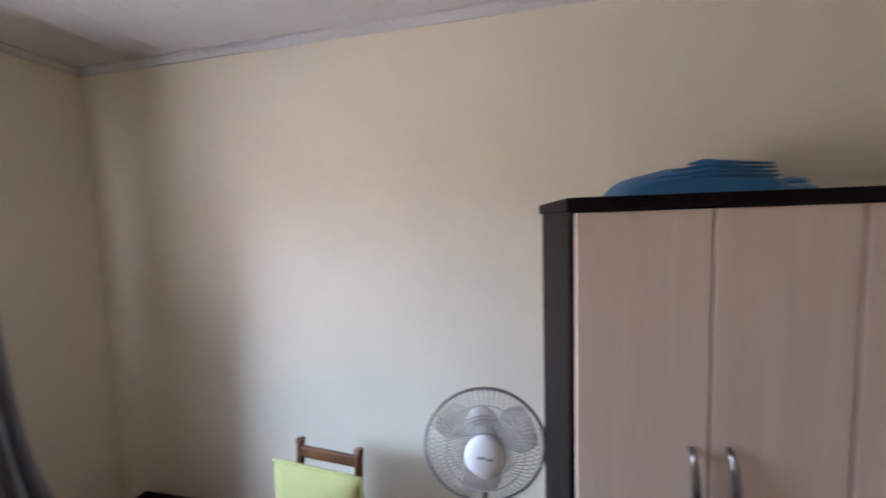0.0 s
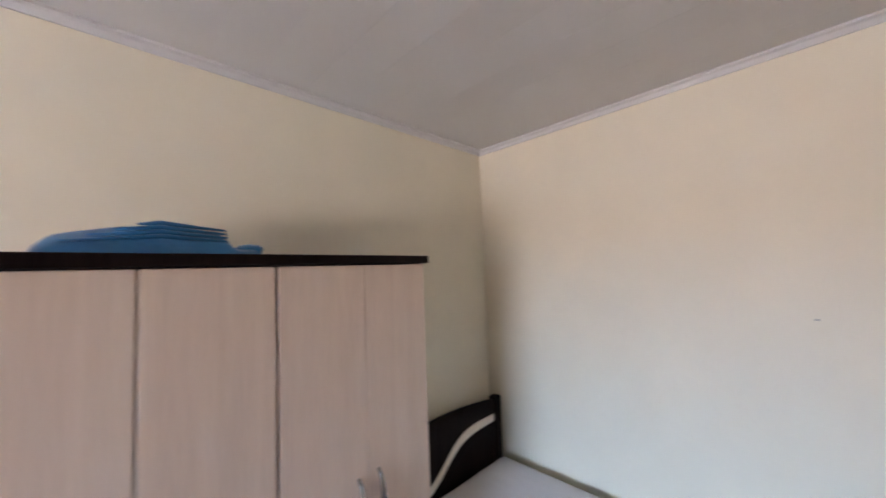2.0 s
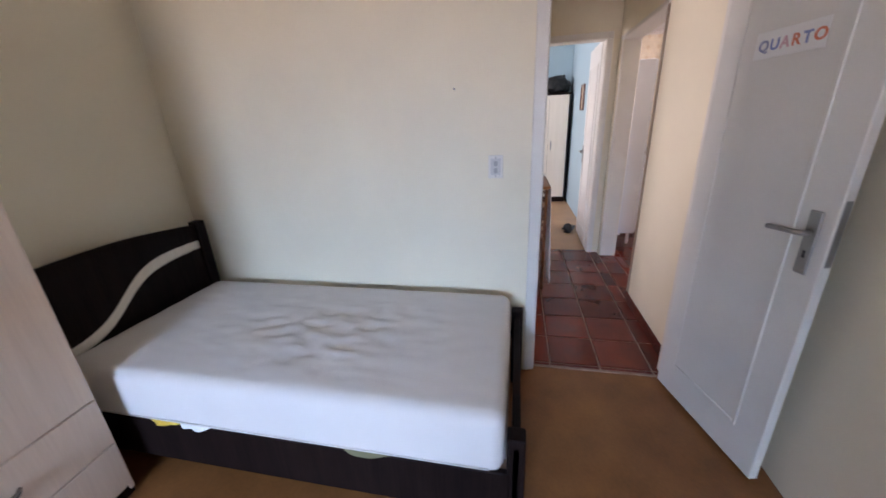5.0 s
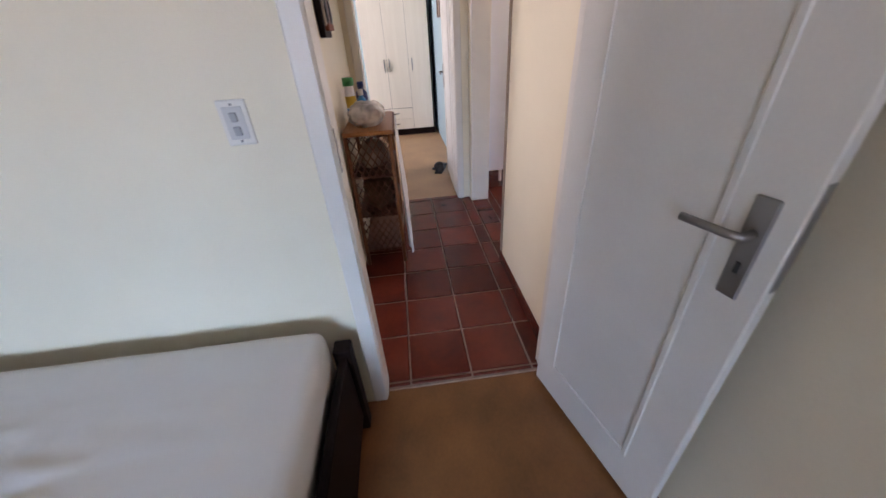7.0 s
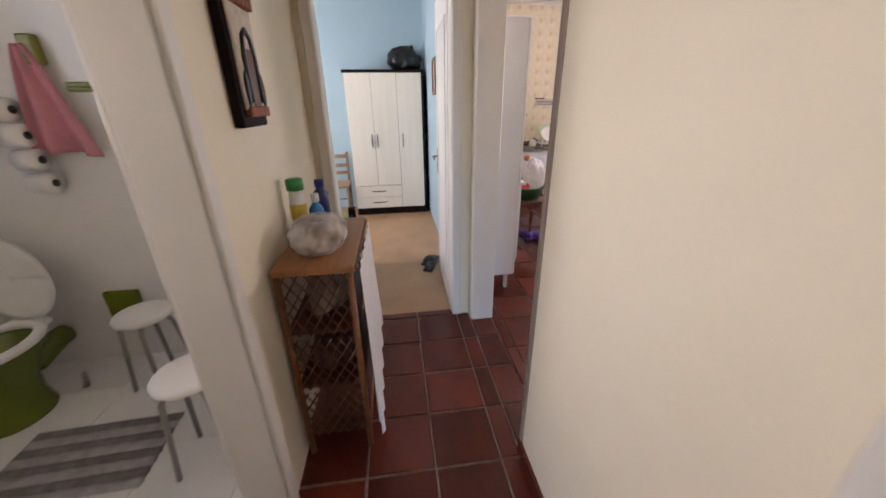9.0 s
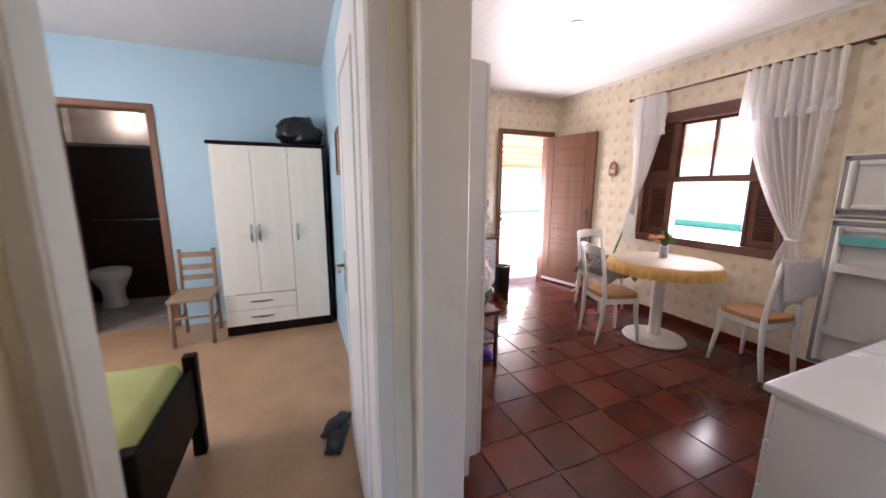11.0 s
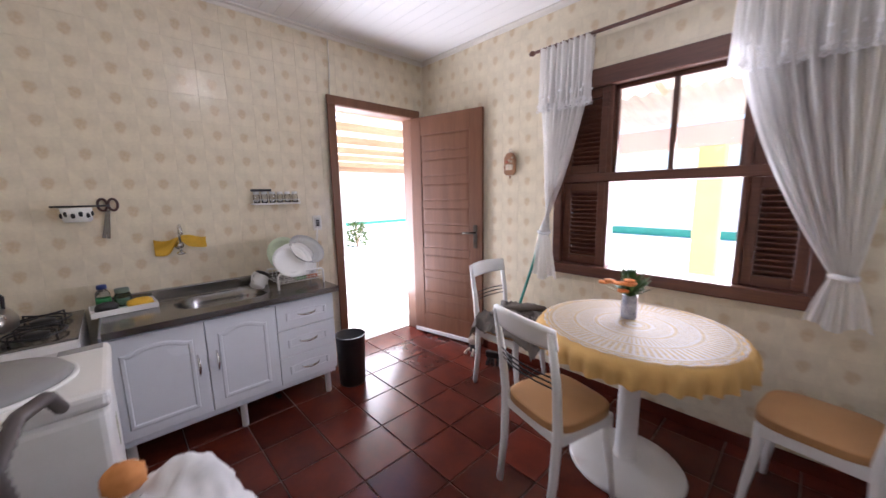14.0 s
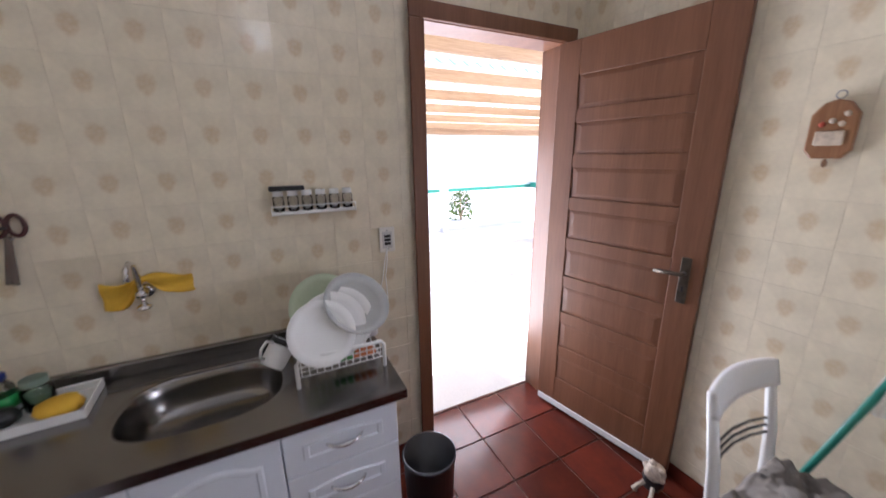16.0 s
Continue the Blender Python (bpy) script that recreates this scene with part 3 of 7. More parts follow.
def curtain(name, top0, top1, knot, tail_z, y, label):
    """A sheer panel on a rod, swept aside to a tie below a straight lace-edged valance, falling in a tail."""
    t = thing(name, label, "curtain", group="kitchen curtains")
    zt = 2.385
    kx, kz = knot
    folds = 9

    def f(u, v):
        x_top = top0 + (top1 - top0) * u
        s = max(0.0, (v - 0.10) / 0.90) ** 1.35
        x = x_top * (1 - s) + (kx + (u - 0.5) * 0.08) * s
        far = 1 - u if abs(top0 - kx) > abs(top1 - kx) else u
        z = zt + (kz - zt) * v - far * 0.07 * math.sin(v * math.pi)
        dep = (0.022 * (1 - s) + 0.016) * math.sin(u * folds * 2 * math.pi + 2 * v) + 0.008 * math.sin(u * 31 + v * 9)
        return (x, y + dep, z)
    part("panel", sheet(f, 90, 40), CURT, t)

    def g(u, v):
        w = 0.05 + 0.12 * v ** 0.7
        return (kx + (u - 0.5) * w * 1.3, y + 0.015 * math.sin(u * 5 * 2 * math.pi), kz + (tail_z - kz) * v + 0.02 * math.sin(u * 9))
    part("tail", sheet(g, 50, 14), CURT, t)
    part("tie", tube([(kx + 0.04 * math.cos(a), y + 0.035 * math.sin(a), kz + 0.005 * math.sin(2 * a)) for a in [i * math.pi / 8 for i in range(16)]], 0.012, 6, True), LINEN, t)

    def h(u, v):
        x = top0 + (top1 - top0) * (0.5 + (u - 0.5) * (1 + 0.05 * v))
        dep = 0.026 * math.sin(u * folds * 2 * math.pi + 0.6 * v) + 0.006 * math.sin(u * 31)
        return (x, y + 0.022 + dep, zt - 0.40 * v - 0.014 * v * abs(math.sin(u * folds * 1.5 * math.pi)))
    part("valance", sheet(h, 90, 12), CURT, t, "sheer lace-edged valance")
    lace = []
    for row, r in ((1.0, 0.011), (0.93, 0.007)):
        n = 22 if row == 1.0 else 30
        for i in range(n):
            c = Vector(h((i + 0.5) / n, row))
            lace.append(tube([c + Vector((r * math.cos(k), 0.003, r * math.sin(k))) for k in [j * math.pi / 4 for j in range(8)]], 0.0035, 4, True))
    for k in range(14):
        c = Vector(h((k + 0.5) / 14, 0.74 + 0.06 * (k % 2)))
        lace.append(lump(c.x, c.y + 0.003, c.z, 0.012, 0.002, 0.009, 0.3, 3, k, 2))
    for stitch in lace:
        part("lace_stitch", stitch, LINEN, t)

curtain("curtain", 6.63, 6.28, (6.59, 1.12), 0.78, KY0 + 0.075, "white sheer curtain with a lace flounce, tied aside at the window")
curtain("curtain", 4.98, 5.58, (5.11, 1.02), 0.78, KY0 + 0.075, "wide white sheer curtain with lace flounce, tied aside")


def curtain_rod():
    t = thing("curtain_rod", "thin brown wooden curtain rod with round end knobs", "curtain rod")
    yy = KY0 + 0.075
    part("rod", tube([(4.84, yy, 2.39), (6.70, yy, 2.39)], 0.011, 10), WINB, t)
    for x in (4.82, 6.72):
        part("knob", moved(lathe([(0, -0.022), (0.014, -0.018), (0.02, 0), (0.014, 0.018), (0, 0.022)], 14), pose(x, yy, 2.39, 0, 90, 0)), WINB, t)
    for x in (4.90, 6.65):
        part("bracket", rbox(x - 0.01, x + 0.01, KY0, yy, 2.368, 2.384, 0.003, 1), WINB, t)
    for i, x in enumerate([6.63 - k * 0.05 for k in range(8)] + [4.99 + k * 0.074 for k in range(9)]):
        part("ring", tube([(x, yy + 0.017 * math.cos(a), 2.385 + 0.018 * math.sin(a)) for a in [j * math.pi / 6 for j in range(12)]], 0.003, 5, True), WINB, t)


curtain_rod()


def panel_door():
    a = math.degrees(math.atan2(-0.155, -0.765))
    t = thing("door_kitchen", "open reddish-brown wooden back door with eight horizontal panels", "door", (7.985, -2.345, 0.03), a)
    tagged(t, kind="structure")
    L, Z, w = 0.785, 2.10, 0.125
    # local x runs from the hinge; the room side is local -y
    part("stile", rbox(0, w, -0.018, 0.018, 0, Z, 0.003, 1), DOORB, t)
    part("stile", rbox(L - w, L, -0.018, 0.018, 0, Z, 0.003, 1), DOORB, t)
    n = 8
    step = (Z - 0.10 - 0.19) / n
    gap = 0.066
    for i in range(n + 1):
        z0 = 0 if i == 0 else 0.19 + i * step - gap
        z1 = 0.19 if i == 0 else 0.19 + i * step
        if i == n:
            z1 = Z
        part("rail", rbox(w, L - w, -0.0175, 0.0175, z0, z1, 0.0015, 1), DOORB, t)
        if i < n:
            p0, p1 = z1 - 0.002, 0.19 + (i + 1) * step - gap + 0.002
            bm = bmesh.new()
            for s in (-1, 1):
                o = [bm.verts.new((x, s * 0.0095, z)) for x, z in ((w - 0.002, p0), (L - w + 0.002, p0), (L - w + 0.002, p1), (w - 0.002, p1))]
                q = [bm.verts.new((x, s * 0.0145, z)) for x, z in ((w + 0.035, p0 + 0.024), (L - w - 0.035, p0 + 0.024), (L - w - 0.035, p1 - 0.024), (w + 0.035, p1 - 0.024))]
                for k in range(4):
                    bm.faces.new((o[k], o[(k + 1) % 4], q[(k + 1) % 4], q[k]))
                bm.faces.new(q)
            bmesh.ops.recalc_face_normals(bm, faces=bm.faces[:])
            part("panel", bm, DOORB, t)
    part("door_sweep", rbox(0.01, L - 0.01, -0.026, -0.018, -0.01, 0.03, 0.003, 1), PLASW, t, "white draught strip")
    lever_handle(t, L - 0.065, 1.04, -1, AGED)


def lever_handle(t, x, z, side, mat):
    s = side
    h = part("door_handle", join(rbox(x - 0.02, x + 0.02, min(0.018 * s, 0.026 * s), max(0.018 * s, 0.026 * s), z - 0.14, z + 0.07, 0.003, 1),
                                 tube([(x, 0.02 * s, z), (x, 0.055 * s, z), (x - 0.02, 0.062 * s, z), (x - 0.112, 0.058 * s, z - 0.006)], 0.009, 8)), mat, t, "metal lever handle on a plate")
    part("keyhole", rbox(x - 0.005, x + 0.005, min(0.0255 * s, 0.0275 * s), max(0.0255 * s, 0.0275 * s), z - 0.085, z - 0.06, 0.002, 1), DARKP, h)


panel_door()


# ---- kitchen: cabinets ----
def arch_front(x0, x1, z0, z1, arch=0.03):
    """A lacquered door front with a raised, arch-topped panel; faces -y at y = 0."""
    bm = rbox(x0, x1, 0, 0.018, z0, z1, 0.004, 2)
    inset = 0.055
    n = 14
    pts = [(x0 + inset, z0 + inset), (x1 - inset, z0 + inset)]
    for i in range(n + 1):
        u = i / n
        pts.append((x1 - inset - (x1 - x0 - 2 * inset) * u, z1 - inset - arch + arch * (math.sin(math.pi * min(1, max(0, (u - 0.12) / 0.76))) ** 0.7 if arch else 0)))
    b2 = bmesh.new()
    cx, cz = (x0 + x1) / 2, (z0 + z1) / 2
    rings = []
    for sc, y in ((1.0, 0.0005), (0.965, -0.006), (0.90, -0.006), (0.87, -0.001)):
        rings.append([b2.verts.new((cx + (x - cx) * (1 - (1 - sc) * 0.5 / max(0.2, (x1 - x0))), y, cz + (z - cz) * (1 - (1 - sc) * 0.5 / max(0.25, (z1 - z0))))) for x, z in pts])
    for a, b in zip(rings, rings[1:]):
        m = len(a)
        for k in range(m):
            b2.faces.new((a[k], a[(k + 1) % m], b[(k + 1) % m], b[k]))
    b2.faces.new(rings[-1])
    bmesh.ops.recalc_face_normals(b2, faces=b2.faces[:])
    return join(bm, b2)


def bow_handle(a, b, out, mat, parent, r=0.006):
    """A bowed bar between two points, standing off by the vector out."""
    a, b, o = Vector(a), Vector(b), Vector(out)
    pts = [a + (b - a) * u + o * (math.sin(math.pi * u) ** 0.6) for u in [i / 10 for i in range(11)]]
    return part("handle", tube(pts, [r * (1.5 - abs(2 * i / 10 - 1) * 0.7) for i in range(11)], 8), mat, parent, "silver bow handle")


def sink_cabinet():
    # local x runs along the wall from the drawers' end, -y is the room side; turned so that -y looks to -x of the world
    t = thing("sink_cabinet", "white kitchen base cabinet with two arched doors and three drawers", "cabinet", (7.50, -1.20, 0), -90)
    W, D = 1.175, 0.50
    part("body", join(rbox(-W, -W + 0.016, 0, D, 0.20, 0.765, 0.002, 1), rbox(-0.016, 0, 0, D, 0.20, 0.765, 0.002, 1), box(bmesh.new(), -W + 0.016, -0.016, 0.01, D, 0.20, 0.218),
                     box(bmesh.new(), -W + 0.016, -0.016, D - 0.01, D, 0.218, 0.765), box(bmesh.new(), -W + 0.016, -0.016, 0.01, 0.03, 0.70, 0.765)), CABW, t)
    part("plinth", rbox(-W, 0, 0.02, 0.035, 0.155, 0.20, 0.002, 1), CABW, t)
    d1, d2 = -0.385, -0.76
    for x0, x1, hx in ((-W + 0.003, d2 - 0.002, d2 - 0.045), (d2 + 0.002, d1 - 0.002, d2 + 0.045)):
        d = part("door", moved(arch_front(x0, x1, 0.205, 0.745), pose(0, -0.02, 0)), CABW, t)
        bow_handle((hx, -0.02, 0.44), (hx, -0.02, 0.56), (0, -0.03, 0), CHROME, d)
    for i in range(3):
        z0 = 0.205 + i * 0.182
        d = part("drawer", moved(arch_front(d1 + 0.002, -0.003, z0, z0 + 0.178, 0.012), pose(0, -0.02, 0)), CABW, t)
        bow_handle((d1 / 2 - 0.06, -0.02, z0 + 0.088), (d1 / 2 + 0.06, -0.02, z0 + 0.088), (0, -0.025, -0.005), CHROME, d)
    for x in (-0.05, -W + 0.05, -0.6):
        for y in (0.05, D - 0.06):
            part("leg", lathe([(0.016, 0.0), (0.02, 0.01), (0.02, 0.155), (0.024, 0.158), (0.024, 0.20), (0, 0.20)], 12, x, y), PLASW, t)


sink_cabinet()


def sink_top():
    """A pressed steel worktop with an oval bowl and an upstand."""
    t = thing("sink_worktop", "stainless steel worktop with an oval sink bowl and upstand", "sink", (0, 0, 0))
    x0, x1, y0, y1, z = 7.44, 8.015, -1.225, -0.04, 0.80
    cx, cy, rx, ry = 7.735, -0.60, 0.165, 0.235
    n = 48
    bm = bmesh.new()

    def edge_point(a):
        dx, dy = math.cos(a), math.sin(a)
        ts = []
        if dx:
            ts.append(((x1 if dx > 0 else x0) - cx) / dx)
        if dy:
            ts.append(((y1 if dy > 0 else y0) - cy) / dy)
        k = min(v for v in ts if v > 0)
        return cx + dx * k, cy + dy * k
    angs = sorted({i * 2 * math.pi / n for i in range(n)} | {math.atan2(yy - cy, xx - cx) % (2 * math.pi) for xx in (x0, x1) for yy in (y0, y1)})
    rings = []
    outer = [edge_point(a) for a in angs]
    rings.append([bm.verts.new((x, y, z - 0.035)) for x, y in outer])
    rings.append([bm.verts.new((x, y, z)) for x, y in outer])
    for k, dz in ((1.10, 0.0), (1.03, -0.004), (1.0, -0.012), (0.96, -0.05), (0.90, -0.11), (0.78, -0.135), (0.4, -0.142), (0.13, -0.145)):
        rings.append([bm.verts.new((cx + rx * k * math.copysign(abs(math.cos(a)) ** 0.75, math.cos(a)), cy + ry * k * math.copysign(abs(math.sin(a)) ** 0.75, math.sin(a)), z + dz)) for a in angs])
    for a, b in zip(rings, rings[1:]):
        m = len(a)
        for k in range(m):
            f = bm.faces.new((a[k], a[(k + 1) % m], b[(k + 1) % m], b[k]))
            f.smooth = a is not rings[0] and a is not rings[1]
    bmesh.ops.recalc_face_normals(bm, faces=bm.faces[:])
    for f in bm.faces:
        if f.normal.z < -0.5:
            f.normal_flip()
    part("top", bm, STEEL, t)
    part("upstand", rbox(7.985, 8.012, y0, y1, z - 0.002, z + 0.055, 0.006, 2), STEEL, t)
    part("raised_rim", tube([(7.90, y0 + 0.06, z), (7.90, y1 - 0.25, z)], 0.004, 6), STEEL, t)
    part("drain", lathe([(0.0, 0.657), (0.012, 0.657), (0.014, 0.662), (0.026, 0.663), (0.03, 0.659), (0.03, 0.654)], 20, cx, cy), CHROME, t, "round chrome drain")


sink_top()


def base_units():
    for i, (y0, y1) in enumerate(((-1.19, -0.46), (-1.785, -1.195))):
        t = thing("base_unit", "white kitchen base unit with drawers under a white top", "cabinet", (0, 0, 0), group="base units along the kitchen wall")
        x0, x1 = 3.46, 4.275
        part("body", rbox(x0, x1 - 0.02, y0, y1, 0.08, 0.665, 0.003, 1), CABW, t)
        part("top", rbox(x0, x1 + 0.02, y0 - 0.0, y1 + 0.015 * (i == 0), 0.67, 0.70, 0.008, 2), CABW, t)
        part("plinth", rbox(x0, x1 - 0.06, y0 + 0.01, y1 - 0.01, 0, 0.08, 0.002, 1), WHITE, t)
        zs = [0.085, 0.28, 0.475, 0.665]
        for a, b in zip(zs, zs[1:]):
            d = part("drawer", rbox(x1 - 0.019, x1, y0 + 0.004, y1 - 0.004, a + 0.003, b - 0.003, 0.005, 2), CABW, t)
            ym = (y0 + y1) / 2
            bow_handle((x1, ym - 0.06, (a + b) / 2), (x1, ym + 0.06, (a + b) / 2), (0.028, 0, 0), CHROME, d)


base_units()


def pantry():
    t = thing("tall_cabinet", "tall narrow white kitchen cabinet on short legs", "cabinet", (0, 0, 0))
    x0, x1, y0, y1 = 4.965, 5.37, 0.372, 0.652
    part("body", rbox(x0, x1, y0 + 0.02, y1, 0.13, 1.91, 0.003, 1), CABW, t)
    for z0, z1 in ((0.135, 1.02), (1.026, 1.905)):
        d = part("door", rbox(x0 + 0.002, x1 - 0.002, y0, y0 + 0.019, z0, z1, 0.004, 2), CABW, t)
        zk = 0.90 if z0 < 1 else 1.34
        part("handle", tube([(x0 + 0.04, y0, zk), (x0 + 0.04, y0 - 0.012, zk), (x0 + 0.04, y0 - 0.024, zk)], [0.005, 0.005, 0.009], 8), DULL, d, "small metal knob")
    for x in (x0 + 0.04, x1 - 0.04):
        for y in (y0 + 0.06, y1 - 0.04):
            part("leg", lathe([(0.014, 0.0), (0.017, 0.01), (0.017, 0.12), (0.022, 0.13), (0, 0.13)], 12, x, y), PLASW, t)


pantry()


# ---- kitchen: refrigerator ----
GASK = material("grey_rubber_gasket", (0.27, 0.27, 0.27), 0.55, var=0.04, bump=0.05)
TEAL = material("teal_plastic_shelf_guard", (0.10, 0.42, 0.40), 0.3, var=0.05, bump=0.02)


def fridge():
    t = thing("refrigerator", "white refrigerator with both doors standing open", "refrigerator", (0, 0, 0))
    x0, x1, y0, y1 = 3.70, 4.365, -2.44, -1.80
    for ya, yb in ((y1 - 0.04, y1), (y0, y0 + 0.04)):
        part("side_panel", rbox(x0 + 0.05, x1, ya, yb, 0.06, 1.68, 0.006, 2), WHITE, t)
    part("top_panel", rbox(x0 + 0.05, x1, y0 + 0.04, y1 - 0.04, 1.63, 1.68, 0.006, 2), WHITE, t)
    part("base_panel", rbox(x0 + 0.05, x1, y0 + 0.04, y1 - 0.04, 0.06, 0.16, 0.006, 2), WHITE, t)
    part("back_panel", rbox(x0, x0 + 0.05, y0, y1, 0.06, 1.68, 0.004, 1), WHITE, t)
    part("divider", rbox(x0 + 0.05, x1 - 0.03, y0 + 0.04, y1 - 0.04, 1.20, 1.24, 0.004, 1), WHITE, t)
    for z in (0.5, 0.78, 1.0):
        part("shelf", rbox(x0 + 0.05, x1 - 0.08, y0 + 0.04, y1 - 0.04, z, z + 0.006, 0.002, 1), GLASS, t)
    part("badge", rbox(4.07, 4.29, y1, y1 + 0.003, 1.585, 1.635, 0.001, 1), GREYP, t, "small grey maker's badge")
    for x in (x0 + 0.06, x1 - 0.06):
        part("foot", lathe([(0.02, 0), (0.02, 0.06), (0, 0.06)], 10, x, y1 - 0.06), DARKP, t)
    # the doors, swung back along the window wall
    L, th = 0.54, 0.055
    for z0, z1, lower in ((0.10, 1.205, True), (1.225, 1.655, False)):
        yb = -2.505
        d = part("door", rbox(4.37, 4.37 + L, yb, yb + th, z0, z1, 0.012, 3), WHITE, t)
        yf = yb + th
        g = []
        for a, b, c, e in ((4.38, 4.90, z0 + 0.012, z0 + 0.045), (4.38, 4.90, z1 - 0.045, z1 - 0.012), (4.38, 4.415, z0 + 0.012, z1 - 0.012), (4.865, 4.90, z0 + 0.012, z1 - 0.012)):
            g.append(rbox(a, b, yf, yf + 0.010, c, e, 0.004, 2))
        part("gasket", join(*g), GASK, d, "grey door gasket")
        for xa in (4.42, 4.825):
            part("liner_side", rbox(xa, xa + 0.035, yf, yf + 0.055, z0 + 0.05, z1 - 0.05, 0.012, 2), PLASW, d, "moulded white plastic liner rib")
        for za in (z0 + 0.05, z1 - 0.083):
            part("liner_edge", rbox(4.455, 4.825, yf, yf + 0.03, za, za + 0.033, 0.01, 2), PLASW, d)
        part("liner_panel", rbox(4.455, 4.825, yf, yf + 0.006, z0 + 0.083, z1 - 0.083, 0.002, 1), PLASW, d)
        if lower:
            for zz, m in ((1.06, TEAL), (0.86, PLASW), (0.40, PLASW)):
                part("door_shelf", join(rbox(4.455, 4.825, yf + 0.005, yf + 0.075, zz - 0.03, zz - 0.024, 0.002, 1), rbox(4.455, 4.825, yf + 0.068, yf + 0.075, zz - 0.03, zz + 0.035, 0.002, 1)), m, d, "door shelf guard")
    c = part("cup", lathe([(0, 1.31), (0.032, 1.31), (0.036, 1.40), (0.033, 1.40), (0.03, 1.316), (0, 1.316)], 18, 4.50, -2.405), DARKP)
    tagged(c, "dark blue plastic cup in the freezer door", "cup")


fridge()


# ---- kitchen: table and chairs ----
LACE2 = material("fine_lace_ground", (0.50, 0.36, 0.18), 0.65, var=0.16, scale=60, bump=0.6, fine=260)


def dining_table():
    cx, cy = 5.78, -1.94
    t = thing("dining_table", "oval white pedestal dining table", "table", (cx, cy, 0), 0)
    prof = [(0, 0.0), (0.29, 0.0), (0.30, 0.012), (0.285, 0.03), (0.2, 0.045), (0.08, 0.058), (0, 0.058)]
    part("base", moved(lathe(prof, 40), Matrix.Diagonal((0.92, 0.86, 1, 1))), WHITE, t)
    part("column", lathe([(0.062, 0.05), (0.055, 0.07), (0.05, 0.12), (0.05, 0.68), (0.07, 0.72), (0.12, 0.733), (0, 0.733)], 28), WHITE, t)
    part("tabletop", moved(lathe([(0, 0.733), (0.45, 0.733), (0.46, 0.743), (0.46, 0.753), (0.45, 0.760), (0, 0.760)], 56), Matrix.Diagonal((0.95, 0.91, 1, 1))), WHITE, t)
    c = thing("tablecloth", "yellow tablecloth with a white crocheted lace top and frilled hem", "tablecloth", (cx, cy, 0.762), 0)

    def f(u, v):
        a = u * 2 * math.pi
        if v < 0.72:
            k, z = v / 0.72, 0.0
            r = 0.468 * k
            z = 0.001 * math.sin(30 * k) - 0.003 * max(0, k - 0.9) * 10
        else:
            k = (v - 0.72) / 0.28
            r = 0.468 + 0.022 * math.sin(min(1, k * 2) * math.pi / 2) + 0.016 * k * math.sin(38 * a) + 0.006 * k * math.sin(17 * a + 1)
            z = -0.004 - 0.092 * k - 0.006 * k * abs(math.sin(19 * a))
        return (0.95 * r * math.cos(a), 0.92 * r * math.sin(a), z)
    part("cloth", sheet(f, 228, 26), YCLOTH, c)
    # crocheted rounds and ribs on the top
    n, bm = 96, bmesh.new()

    def ring(r0, r1, z, wav=0.0, k=0):
        pts = []
        for i in range(n * 2):
            a = i * math.pi / n
            w = 1 + wav * math.sin(k * a)
            pts.append(((r0 * w) * math.cos(a) * 0.94, (r0 * w) * math.sin(a) * 0.90, (r1 * w) * math.cos(a) * 0.94, (r1 * w) * math.sin(a) * 0.90))
        v0 = [bm.verts.new((p[0], p[1], z)) for p in pts]
        v1 = [bm.verts.new((p[2], p[3], z)) for p in pts]
        for i in range(n * 2):
            j = (i + 1) % (n * 2)
            bm.faces.new((v0[i], v0[j], v1[j], v1[i]))
    part("lace_ground", sheet(lambda u, v: (0.44 * v * 0.94 * math.cos(u * 2 * math.pi) * (1 + 0.012 * math.sin(48 * u * math.pi)), 0.44 * v * 0.90 * math.sin(u * 2 * math.pi) * (1 + 0.012 * math.sin(48 * u * math.pi)), 0.003), 192, 6), LACE2, c, "fine white lace ground")
    for r0, r1 in ((0.012, 0.04), (0.052, 0.058), (0.075, 0.09), (0.165, 0.176), (0.192, 0.198), (0.275, 0.286), (0.30, 0.306), (0.40, 0.412), (0.427, 0.432)):
        ring(r0, r1, 0.0045)
    ring(0.444, 0.455, 0.0045, 0.012, 36)
    for i in range(84):
        a = i * 2 * math.pi / 84
        for r0, r1, w in ((0.09, 0.165, 0.002), (0.198, 0.275, 0.0042), (0.306, 0.40, 0.0052)):
            ca, sa = math.cos(a), math.sin(a)
            p = [(r0 * ca - w * sa, r0 * sa + w * ca), (r0 * ca + w * sa, r0 * sa - w * ca), (r1 * ca + 1.6 * w * sa, r1 * sa - 1.6 * w * ca), (r1 * ca - 1.6 * w * sa, r1 * sa + 1.6 * w * ca)]
            bm.faces.new([bm.verts.new((x * 0.94, y * 0.90, 0.0045)) for x, y in p])
    part("lace", bm, LACE, c, "white crocheted lace pattern")


dining_table()


